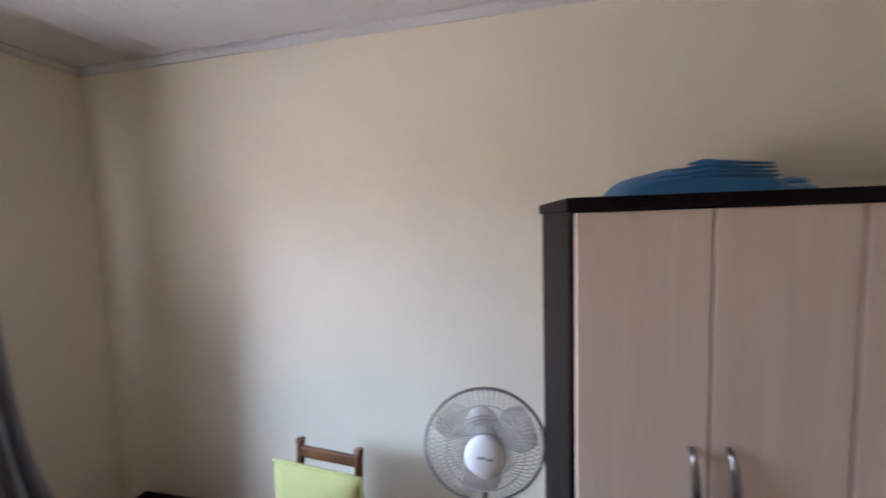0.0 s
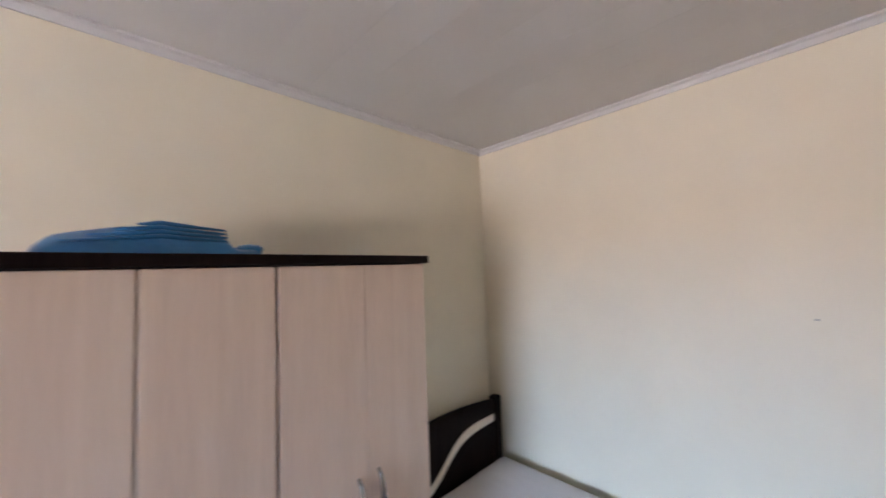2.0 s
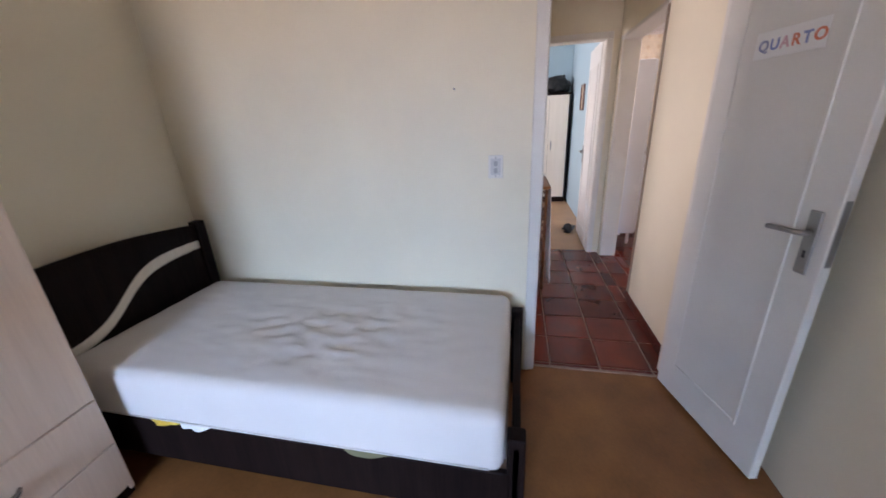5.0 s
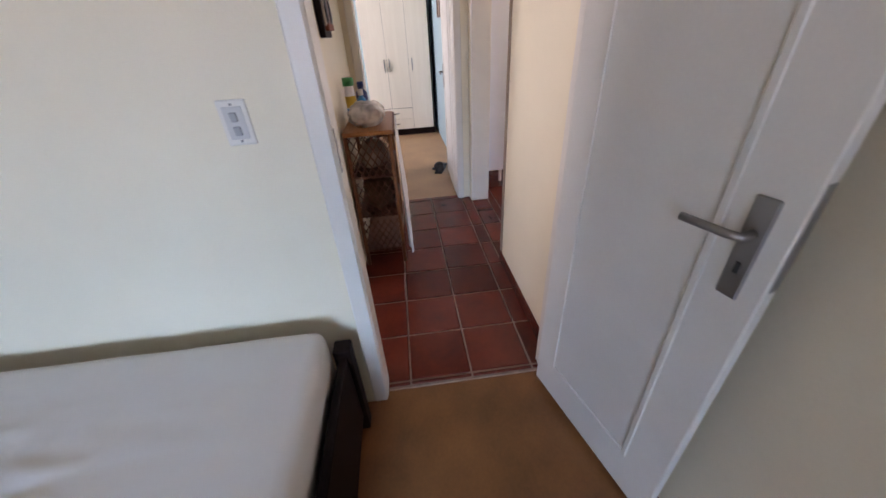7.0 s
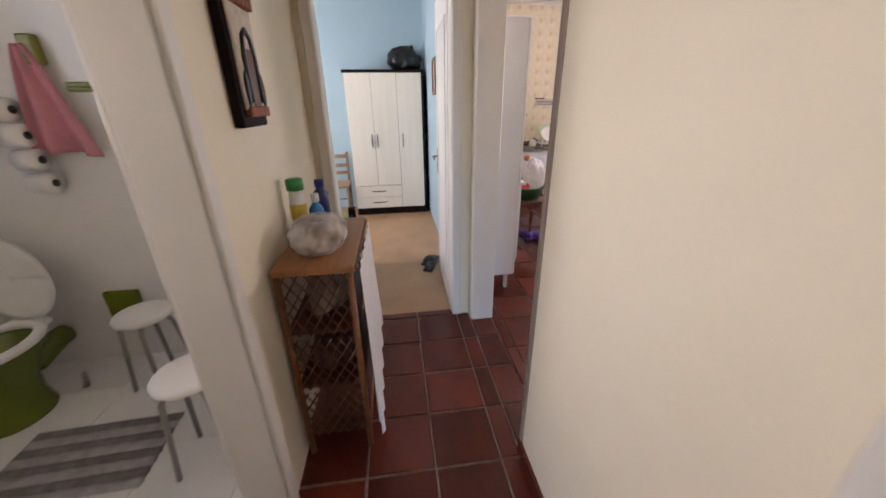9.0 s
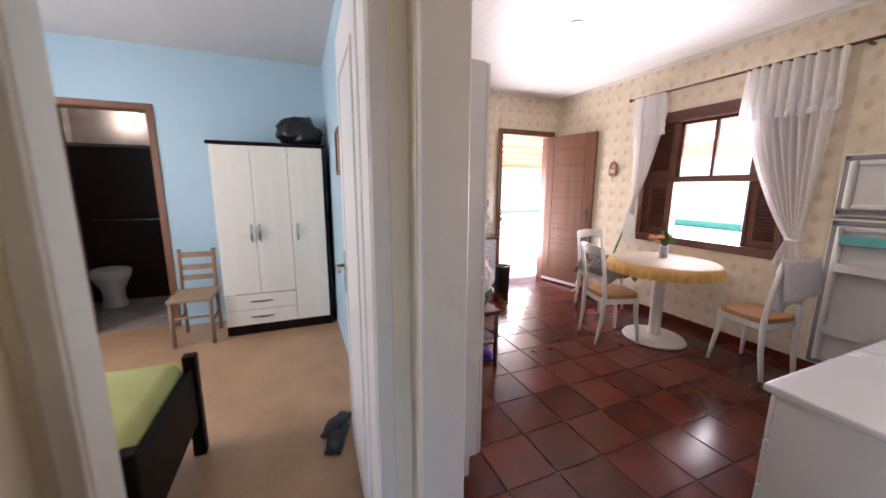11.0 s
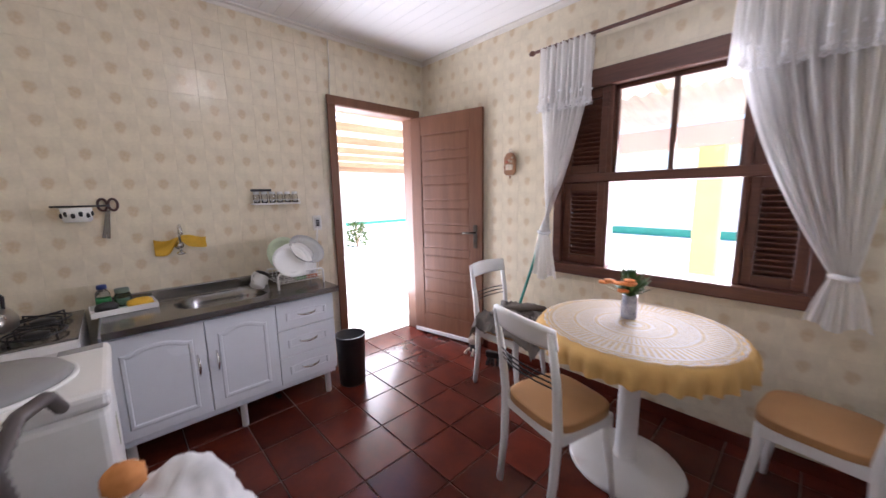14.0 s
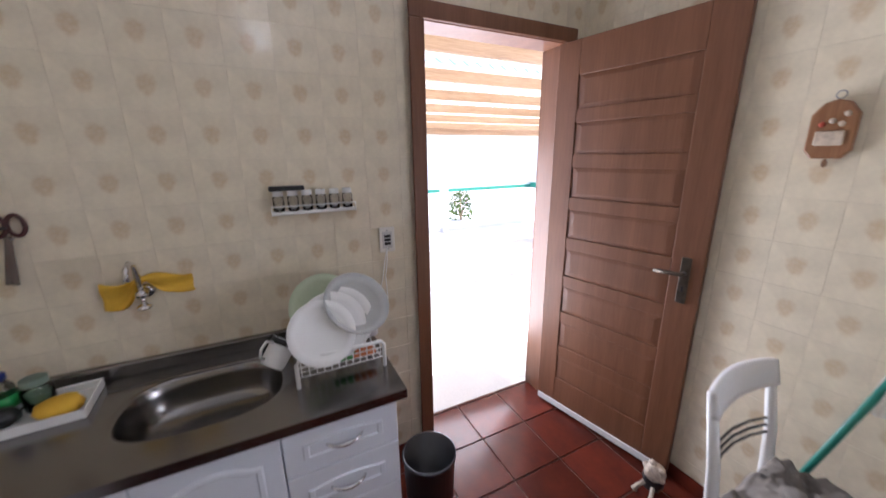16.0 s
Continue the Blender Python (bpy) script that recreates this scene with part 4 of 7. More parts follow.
def kitchen_chair(at, turn, label):
    """White chair: curved back posts, three thin rods, a wide top rail, a tan padded seat; it faces local +y."""
    t = thing("dining_chair", label, "chair", at, turn, "white chairs round the kitchen table")
    w, d = 0.170, 0.165
    for s in (-1, 1):
        part("back_post", tube([(s * (w - 0.01), -d - 0.04, 0), (s * (w - 0.005), -d - 0.01, 0.22), (s * w, -d, 0.45), (s * (w + 0.005), -d - 0.02, 0.66), (s * (w + 0.005), -d - 0.06, 0.89)], [0.016, 0.019, 0.021, 0.018, 0.015], 8), WHITE, t)
        part("front_leg", tube([(s * (w + 0.012), d + 0.022, 0), (s * (w + 0.0), d + 0.012, 0.12), (s * (w - 0.012), d - 0.01, 0.30), (s * (w - 0.012), d - 0.015, 0.43)], [0.013, 0.016, 0.02, 0.023], 8), WHITE, t)
        part("seat_rail", rbox(min(s * w - 0.01, s * w + 0.01), max(s * w - 0.01, s * w + 0.01), -d, d - 0.01, 0.385, 0.435, 0.004, 1), WHITE, t)
    part("front_rail", rbox(-w, w, d - 0.03, d - 0.01, 0.385, 0.435, 0.004, 1), WHITE, t)
    part("back_rail", rbox(-w, w, -d - 0.005, -d + 0.015, 0.385, 0.435, 0.004, 1), WHITE, t)

    def rail(u, v):
        x = (u - 0.5) * 2 * (w + 0.02)
        bow = 0.03 * (1 - (2 * u - 1) ** 2)
        return (x, -d - 0.055 - bow - 0.02 * (v - 0.5), 0.815 + 0.085 * v + 0.012 * (1 - (2 * u - 1) ** 2) * v)
    part("top_rail", sheet(rail, 16, 6, 0.02), WHITE, t)
    for k in range(3):
        z = 0.645 + 0.025 * k
        part("back_rod", tube([(-w, -d - 0.02 - 0.005 * k, z), (-w / 2, -d - 0.04 - 0.005 * k, z), (0, -d - 0.047 - 0.005 * k, z), (w / 2, -d - 0.04 - 0.005 * k, z), (w, -d - 0.02 - 0.005 * k, z)], 0.004, 6), DARKP, t, "thin dark metal rod")

    def pad(u, v):
        a, r = u * 2 * math.pi, min(1, v * 1.25)
        sq = 1 / max(abs(math.cos(a)) ** 4 + abs(math.sin(a)) ** 4, 1e-6) ** 0.25
        z = 0.437 if v > 0.97 else 0.472 + 0.014 * math.cos(r * math.pi / 2) - 0.03 * max(0, (v - 0.8) / 0.2) ** 2
        return ((w + 0.022) * r * sq * math.cos(a) * 0.97, (d + 0.02) * r * sq * math.sin(a) + 0.005, z)
    part("seat", sheet(pad, 40, 16), TAN, t, "tan padded vinyl seat")
    return t


kitchen_chair((5.968, -1.552, 0), 163.7, "white wooden dining chair with a tan padded seat at the table")
kitchen_chair((5.12, -2.16, 0), -98.9, "white wooden dining chair with a towel hung over its back")
kitchen_chair((6.665, -2.16, 0), 90, "white wooden dining chair with grey clothes on its seat")


# ---- bedroom: wardrobe and bed ----
def wardrobe():
    a = math.degrees(math.atan2(0.122, 1.332))
    t = thing("wardrobe", "four-door wardrobe of pale maple laminate with a dark top", "wardrobe", (0.249, 3.10, -0.015), a)
    W, D, Z = 1.338, 0.41, 1.885
    part("side", rbox(0, 0.018, 0.02, D, 0.03, Z - 0.034, 0.002, 1), WENGE, t)
    part("side", rbox(W - 0.018, W, 0.02, D, 0.03, Z - 0.034, 0.002, 1), MAPLE, t)
    part("back", rbox(0.018, W - 0.018, D - 0.012, D - 0.002, 0.03, Z - 0.034, 0.001, 1), MAPLE, t)
    part("plinth", rbox(0.0, W, 0.03, 0.05, 0, 0.07, 0.002, 1), WENGE, t)
    part("top", rbox(-0.012, W + 0.012, -0.012, D, Z - 0.034, Z, 0.004, 2), WENGE, t, "dark wenge top board")
    n = 4
    for i in range(n):
        x0 = 0.012 + i * (W - 0.024) / n
        x1 = x0 + (W - 0.024) / n
        ga, gb = ((0.0015, 0.003), (0.003, 0.005), (0.005, 0.0004), (0.0004, 0.0015))[i]
        dr = part("door", rbox(x0 + ga, x1 - gb, 0.0, 0.018, 0.5, Z - 0.038, 0.003, 2), MAPLE, t)
        hx = x1 - 0.045 if i % 2 == 0 else x0 + 0.045
        zt = 1.24 if i < 2 else 1.08
        bow_handle((hx, 0, zt - 0.21), (hx, 0, zt), (0, -0.03, 0), STEEL, dr, 0.008)
    for i in range(2):
        x0 = 0.012 + i * (W - 0.024) / 2
        for k in range(2):
            dr = part("drawer", rbox(x0 + 0.0015, x0 + (W - 0.024) / 2 - 0.0015, 0, 0.018, 0.075 + k * 0.212, 0.283 + k * 0.212, 0.003, 2), MAPLE, t)
            bow_handle((x0 + 0.27, 0, 0.18 + k * 0.212), (x0 + 0.39, 0, 0.18 + k * 0.212), (0, -0.03, 0), STEEL, dr, 0.008)


wardrobe()


def bed():
    t = thing("bed", "single bed with a dark wenge frame and curved headboard", "bed", (0, 0, -0.015))
    x0, x1, y0, y1 = 1.665, 2.535, 1.66, 3.60
    for x in (x0, x1 - 0.06):
        part("headboard_post", rbox(x, x + 0.06, y1 - 0.05, y1 + 0.01, 0, 0.93, 0.006, 2), WENGE, t)

    def hb(u, v):
        top = 0.93 + 0.022 * math.sin(math.pi * u) - 0.02 * u
        return (x0 + 0.06 + (x1 - x0 - 0.12) * u, y1 - 0.03, 0.42 + (top - 0.42) * v)
    part("headboard", sheet(hb, 24, 6, 0.028), WENGE, t)

    def wave(u, v):
        z = 0.53 + 0.265 / (1 + math.exp(-10 * (u - 0.37))) + (v - 0.5) * (0.045 + 0.01 * math.sin(u * 3))
        return (x0 + 0.06 + (x1 - x0 - 0.12) * u, y1 - 0.033, z)
    part("inlay", sheet(wave, 40, 3, 0.006), CREAML, t, "pale S-shaped inlay")
    part("side_rail", rbox(x0, x0 + 0.025, y0 + 0.03, y1 - 0.05, 0.10, 0.31, 0.004, 1), WENGE, t)
    part("side_rail", rbox(x1 - 0.025, x1, y0 + 0.03, y1 - 0.05, 0.10, 0.31, 0.004, 1), WENGE, t)
    part("footboard", rbox(x0, x1, y0, y0 + 0.03, 0.08, 0.43, 0.006, 2), WENGE, t)
    for x in (x0, x1 - 0.06):
        part("foot_post", rbox(x, x + 0.06, y0 - 0.015, y0 + 0.045, 0, 0.46, 0.006, 2), WENGE, t)
    part("slat_base", rbox(x0 + 0.03, x1 - 0.03, y0 + 0.04, y1 - 0.06, 0.26, 0.30, 0.003, 1), RAW, t)
    m = thing("mattress", "thick mattress under a rumpled white fitted sheet", "mattress", (0, 0, 0))
    X0, X1, Y0, Y1, Z0, Z1 = x0 - 0.01, x1 - 0.02, y0 + 0.05, y1 - 0.06, 0.29, 0.535
    bm = rbox(X0, X1, Y0, Y1, Z0, Z1, 0.045, 4)
    bmesh.ops.subdivide_edges(bm, edges=[e for e in bm.edges if e.calc_length() > 0.3], cuts=46, use_grid_fill=True)
    cx, cy = 2.0, 2.55
    for v in bm.verts:
        if v.co.z > Z1 - 0.01:
            p = v.co
            d = math.hypot(p.x - cx, (p.y - cy) * 0.7)
            amp = 0.016 * math.exp(-(d / 0.24) ** 2) + 0.0022
            r = abs(noise.noise(Vector((p.x * 9 + p.y * 5, p.y * 7 - p.x * 3, 3)))) + 0.5 * abs(noise.noise(Vector((p.x * 19, p.y * 23, 7))))
            v.co.z += amp * (1.2 - 2.6 * r)
        elif v.co.z > Z0 + 0.06:
            v.co.x += 0.004 * noise.noise(v.co * 7)
            v.co.y += 0.004 * noise.noise(v.co * 7)
    for f in bm.faces:
        f.smooth = True
    part("sheet", bm, SHEET, m)
    for z in (Z0 + 0.03,):
        c = 0.05
        part("piping", tube([(X0 - 0.001, Y0 + c, z), (X0 - 0.001, (Y0 + Y1) / 2, z), (X0 - 0.001, Y1 - c, z)], 0.003, 6), SHEET, m, "sewn edge piping")
        part("piping", tube([(X0 + c, Y0 - 0.001, z), ((X0 + X1) / 2, Y0 - 0.001, z), (X1 - c, Y0 - 0.001, z)], 0.003, 6), SHEET, m, "sewn edge piping")


bed()


# ---- bedroom: doors, fittings and loose things ----
def flush_door(name, at, turn, length, label, side, mat):
    """A painted door leaf with an applied moulding; local x runs from the hinge."""
    t = thing(name, label, "door", at, turn)
    tagged(t, kind="structure")
    L, Z = length, 2.085
    part("leaf", rbox(0, L, -0.0175, 0.0175, 0.008, Z, 0.003, 1), mat, t)
    for s in (-1, 1):
        y0, y1 = (0.0175, 0.024) if s > 0 else (-0.024, -0.0175)
        for z0, z1 in ((0.17, 1.90),):
            part("moulding", join(rbox(0.09, 0.108, y0, y1, z0, z1, 0.003, 1), rbox(L - 0.128, L - 0.11, y0, y1, z0, z1, 0.003, 1),
                                  rbox(0.108, L - 0.128, y0, y1, z0, z0 + 0.018, 0.003, 1), rbox(0.108, L - 0.128, y0, y1, z1 - 0.018, z1, 0.003, 1)), mat, t)
    lever_handle(t, L - 0.055, 1.02, side, DULL)
    part("lock_plate", rbox(L, L + 0.002, -0.011, 0.011, 0.92, 1.13, 0.001, 1), DULL, t, "steel lock face plate")
    for z in (0.25, 1.05, 1.85):
        part("hinge", tube([(-0.004, -0.02 * side, z - 0.045), (-0.004, -0.02 * side, z + 0.045)], 0.007, 8), DULL, t)
    return t


DOORW = material("cream_white_door_paint", (0.74, 0.72, 0.67), 0.33, var=0.03, scale=4, bump=0.06)
BD = flush_door("door_bedroom", (2.605, 0.885, 0), math.degrees(math.atan2(-0.148, -0.602)), 0.59, "open cream-white painted bedroom door with lever handle and name sign", -1, DOORW)
flush_door("door_second_bedroom", (4.805, 0.918, 0), -1.5, 0.69, "open white painted bedroom door with lever handle", 1, DOORW)


def letters(word, colors, height, parent, origin):
    """Flat letters of the built-in font, each its own part; they face local -y."""
    x = 0.0
    for ch, c in zip(word, colors):
        cu = bpy.data.curves.new("letter", "FONT")
        cu.body, cu.size, cu.extrude, cu.offset = ch, height, 0.0006, 0.0012
        ob = new("letter", cu)
        me = bpy.data.meshes.new_from_object(ob.evaluated_get(bpy.context.evaluated_depsgraph_get()))
        width = max((v.co.x for v in me.vertices), default=0.03)
        bpy.data.objects.remove(ob)
        me.materials.append(material("letter_ink", c, 0.8, var=0.1, bump=0.0))
        o = new("letter", me)
        o.parent = parent
        o.matrix_local = Matrix.Translation(Vector(origin) + Vector((x, 0, 0))) @ pose(0, 0, 0, 90, 0, 0)
        x += width + height * 0.10


def sign():
    d = Vector((-0.602, -0.148, 0)).normalized()
    at = Vector((2.605, 0.885, 0)) + d * 0.29
    nrm = Vector((d.y, -d.x, 0))
    at += nrm * 0.0245 if nrm.y > 0 else -nrm * 0.0245
    a = math.degrees(math.atan2(d.y, d.x))
    t = thing("door_sign", "white paper sign reading QUARTO in coloured letters on the door", "sign", (at.x, at.y, 1.56), a)
    part("card", rbox(-0.122, 0.122, -0.0, 0.003, 0, 0.085, 0.001, 1), PLASW, t)
    letters("QUARTO", ((0.30, 0.33, 0.50), (0.22, 0.28, 0.55), (0.72, 0.45, 0.50), (0.75, 0.25, 0.16), (0.25, 0.32, 0.60), (0.75, 0.22, 0.12)), 0.048, t, (-0.106, -0.0012, 0.024))


sign()


PALEP = material("pale_grey_plastic", (0.56, 0.55, 0.53), 0.45, var=0.03, bump=0.03)


def wall_plate(name, label, at, turn, wide=0.072, tall=0.112, holes=1):
    t = thing(name, label, "switch", at, turn)
    part("plate", rbox(-wide / 2, wide / 2, -0.009, 0, -tall / 2, tall / 2, 0.004, 2), TRIM, t)
    part("insert", rbox(-0.024, 0.024, -0.0115, -0.008, -0.040, 0.040, 0.003, 2), PALEP, t)
    if holes == 1:
        for z in (-0.017, 0.017):
            part("rocker", moved(rbox(-0.009, 0.009, -0.017, -0.010, -0.012, 0.012, 0.003, 2), pose(0, 0, z, 8)), GREYP, t, "small grey rocker")
    else:
        for z in (-0.018, 0, 0.018):
            part("outlet", rbox(-0.015, 0.015, -0.0135, -0.011, z - 0.007, z + 0.007, 0.002, 1), DARKP, t, "black outlet slot")
    for z in (-0.045, 0.045):
        part("screw", moved(lathe([(0, 0.002), (0.003, 0.0015), (0.0035, 0)], 10), pose(0, -0.009, z, 90)), DULL, t)
    return t


wall_plate("light_switch", "grey-white plastic light switch on the wall", (2.60, 1.80, 1.185), -90)
single("nail", tube([(0, 0, 0), (-0.02, 0, 0.003), (-0.024, 0, 0.003)], [0.002, 0.002, 0.005], 8), DULL, "small steel nail in the wall", "nail", (2.60, 1.994, 1.545))


def conduit():
    t = thing("cable_conduit", "white plastic cable conduit with a junction fitting in the corner", "conduit")
    part("pipe", tube([(2.565, 0.70, 2.655), (2.565, 0.72, 2.61), (2.572, 0.715, 2.5), (2.572, 0.712, 2.28), (2.572, 0.715, 2.20)], 0.014, 8), PLASW, t)
    part("junction", lathe([(0, 2.175), (0.028, 2.178), (0.03, 2.19), (0.026, 2.215), (0, 2.218)], 16, 2.555, 0.725), DULL, t, "grey round junction fitting")
    part("bend", tube([(2.572, 0.70, 2.65), (2.56, 0.74, 2.66), (2.545, 0.78, 2.655)], 0.013, 8), PLASW, t)


conduit()

BLUEF = material("blue_plastic_fabric", (0.02, 0.17, 0.36), 0.38, var=0.12, scale=10, bump=0.2, fine=60)


def folded_bag():
    t = thing("folded_bag", "folded blue fabric bag lying on the wardrobe", "bag", (0.64, 3.36, 1.871), 5)

    def f(u, v):
        x = (u - 0.5) * 0.50
        e = math.sin(math.pi * min(1, max(0, v))) ** 0.6
        prof = (0.55 + 0.45 * min(1, u / 0.35)) * min(1, u / 0.08) ** 0.5 * (1 if u < 0.8 else max(0.35, 1 - (u - 0.8) * 7))
        z = 0.085 * e * prof + 0.006 * noise.noise(Vector((u * 6, v * 4, 1)))
        y = (v - 0.5) * 0.24 + 0.012 * noise.noise(Vector((u * 5, v * 3, 5)))
        return (x, y, max(0, z))
    part("body", sheet(f, 44, 22), BLUEF, t)
    for k in range(4):
        part("fold", tube([(-0.2 + 0.05 * k, -0.10 + 0.012 * k, 0.035 + 0.018 * k), (0.0, -0.085 + 0.012 * k, 0.055 + 0.014 * k), (0.16, -0.10 + 0.008 * k, 0.045 + 0.012 * k)], [0.003, 0.008, 0.003], 6), BLUEF, t)
    part("strap", join(lump(0.255, 0, 0.022, 0.045, 0.05, 0.025, 0.2, 2, 4, 3, 0.0)), BLUEF, t)


folded_bag()


BLADE = sheer("smoky_clear_plastic", (0.66, 0.62, 0.58), 0.4, 0.62, 3)
RIM = material("beige_wire_guard", (0.46, 0.42, 0.38), 0.45, var=0.05, bump=0.03)


def fan():
    """Pedestal fan with wire guard, facing local -y."""
    t = thing("pedestal_fan", "white pedestal fan with a round wire guard", "fan", (0.0, 3.27, -0.015), 8)
    hz = 1.10
    part("base", lathe([(0, 0.0), (0.19, 0.0), (0.195, 0.012), (0.17, 0.03), (0.06, 0.05), (0.03, 0.08), (0, 0.08)], 36, 0, 0.06), PLASW, t)
    part("pole", tube([(0, 0.06, 0.06), (0, 0.06, 0.62)], 0.016, 12), PLASW, t)
    part("upper_pole", tube([(0, 0.06, 0.60), (0, 0.06, 1.02)], 0.011, 12), CHROME, t)
    part("collar", lathe([(0.022, 0.58), (0.026, 0.6), (0.022, 0.64)], 16, 0, 0.06), GREYP, t)
    part("motor", moved(lathe([(0, -0.08), (0.05, -0.075), (0.065, -0.03), (0.065, 0.04), (0, 0.05)], 24), pose(0, 0.07, hz, 90)), PLASW, t)
    R = 0.195
    guard = []
    for s, y in ((-1, -0.055), (1, 0.03)):
        for k in range(64):
            a = k * 2 * math.pi / 64
            pts = [(r * math.cos(a + tw), y * (1 - (r / R) ** 3) - 0.012, hz + r * math.sin(a + tw)) for r, tw in ((0.055, 0.0), (0.10, 0.06), (0.15, 0.09), (R, 0.10))]
            guard.append(tube(pts, 0.0012, 4))
        for r in (0.075, 0.125, R):
            guard.append(tube([(r * math.cos(a), y * (1 - (r / R) ** 3) - 0.012, hz + r * math.sin(a)) for a in [j * math.pi / 24 for j in range(48)]], 0.0022 if r < R else 0.005, 5, True))
    part("guard", join(*guard), RIM, t, "beige-grey wire guard")
    part("cap", moved(lathe([(0, 0.012), (0.03, 0.011), (0.058, 0.004), (0.066, -0.01), (0.066, -0.02), (0, -0.02)], 32), pose(0, -0.075, hz, 90) @ Matrix.Diagonal((1, 1.1, 1, 1))), PLASW, t, "white oval front cap")
    part("mark", join(rbox(-0.028, -0.002, -0.0885, -0.0865, hz + 0.006, hz + 0.014, 0.001, 1), rbox(0.0, 0.022, -0.0885, -0.0865, hz + 0.0, hz + 0.008, 0.001, 1)), GREYP, t)
    for k in range(3):
        a = k * 2 * math.pi / 3 + 0.4

        def blade(u, v, a=a):
            r = 0.045 + 0.13 * u
            th = a + (v - 0.5) * (0.7 + 0.5 * math.sin(u * math.pi))
            return (r * math.cos(th), 0.0 + 0.03 * (v - 0.5), hz + r * math.sin(th))
        part("blade", sheet(blade, 8, 8, 0.002), BLADE, t, "smoky translucent plastic blade")


fan()
YGREEN = material("pale_lime_cotton", (0.44, 0.42, 0.15), 0.85, var=0.05, scale=8, bump=0.3, fine=250)


def ladder_chair(name, at, turn, label, w=0.15, seat=0.44, back=0.92, rails=(0.58, 0.70, 0.84), seatmat=None, mat=None, group=""):
    """Plain wooden chair with turned posts and back rails; faces local +y."""
    t = thing(name, label, "chair", at, turn, group)
    m = mat or CHAIRW
    for s in (-1, 1):
        part("back_post", tube([(s * w, -0.19, 0), (s * w, -0.17, seat), (s * w, -0.20, back - 0.03), (s * w, -0.203, back)], [0.016, 0.018, 0.018, 0.022], 8), m, t)
        part("front_leg", tube([(s * (w + 0.01), 0.17, 0), (s * (w + 0.01), 0.17, seat)], 0.018, 8), m, t)
        part("stretcher", tube([(s * w, -0.17, 0.2), (s * (w + 0.01), 0.17, 0.2)], 0.01, 6), m, t)
    for z in rails:
        part("back_rail", rbox(-w, w, -0.206, -0.186, z, z + 0.05, 0.006, 2), m, t)
    part("stretcher", tube([(-w, 0.17, 0.26), (w, 0.17, 0.26)], 0.01, 6), m, t)
    part("seat", rbox(-w - 0.03, w + 0.03, -0.19, 0.20, seat - 0.015, seat + 0.02, 0.01, 2), seatmat or m, t, "flat seat")
    return t


ladder_chair("chair", (-0.73, 3.30, -0.04 + 0.025), 180 - 6, "brown wooden chair with a lime cushion on its back", 0.15, 0.44, 0.875, (0.55, 0.67, 0.80))


def cushion():
    t = thing("cushion", "pale lime square cushion with a stitched rim", "cushion", (-0.70, 3.39, 0.625), 180 - 6)

    def f(sign):
        def g(u, v):
            x, z = (u - 0.5) * 0.42, (v - 0.5) * 0.42
            k = max(0, 1 - (2 * abs(u - 0.5)) ** 4) * max(0, 1 - (2 * abs(v - 0.5)) ** 4)
            return (x + 0.012 * noise.noise(Vector((u * 3, v * 3, 0))), sign * 0.05 * k ** 0.6 + 0.02 * (v - 0.5), z)
        return g
    part("cover", join(sheet(f(1), 22, 22), sheet(f(-1), 22, 22)), YGREEN, t)
    rim = [(-0.21, 0.0, -0.21), (0.21, 0, -0.21), (0.21, 0, 0.21), (-0.21, 0, 0.21)]
    part("rim", tube([Vector(rim[i]).lerp(Vector(rim[(i + 1) % 4]), k / 8) + Vector((0, 0.02 * (Vector(rim[i]).lerp(Vector(rim[(i + 1) % 4]), k / 8).z / 0.42), 0)) for i in range(4) for k in range(8)], 0.007, 6, True), YGREEN, t)


cushion()


def bedside_bench():
    t = thing("bench", "low dark wooden bench against the wall", "bench", (-1.62, 3.45, -0.015))
    part("top", rbox(-0.28, 0.28, -0.16, 0.16, 0.39, 0.42, 0.006, 2), WENGE, t)
    for sx in (-0.24, 0.24):
        for sy in (-0.12, 0.12):
            part("leg", rbox(sx - 0.02, sx + 0.02, sy - 0.02, sy + 0.02, 0, 0.39, 0.004, 1), WENGE, t)


bedside_bench()
DRAPE = material("grey_blue_curtain_cloth", (0.30, 0.32, 0.36), 0.9, var=0.06, scale=6, bump=0.3, fine=200)


def side_window(name, axis, face, a0, a1, z0, z1, out, mat, label):
    """A plain window with frame and two panes in an unseen wall."""
    t = thing(name, label, "window")
    tagged(t, kind="structure")

    def b(p0, p1, z_0, z_1, d0=0.03, d1=0.09):
        lo, hi = sorted((face + out * d0, face + out * d1))
        return rbox(lo, hi, p0, p1, z_0, z_1, 0.004, 1) if axis == "x" else rbox(p0, p1, lo, hi, z_0, z_1, 0.004, 1)
    part("window_frame", join(b(a0, a0 + 0.05, z0, z1), b(a1 - 0.05, a1, z0, z1), b(a0 + 0.05, a1 - 0.05, z0, z0 + 0.05), b(a0 + 0.05, a1 - 0.05, z1 - 0.05, z1)), mat, t)


side_window("window_bedroom", "x", WX, 1.70, 3.05, 0.9, 2.1, -1, WINB, "brown wooden bedroom window frame")
side_window("window_second_bedroom", "y", 4.00, 5.2, 6.6, 0.95, 2.15, 1, WINB, "brown wooden window frame")
side_window("window_bathroom", "y", 3.60, 2.78, 3.52, 1.40, 2.15, 1, TRIM, "white bathroom window frame")


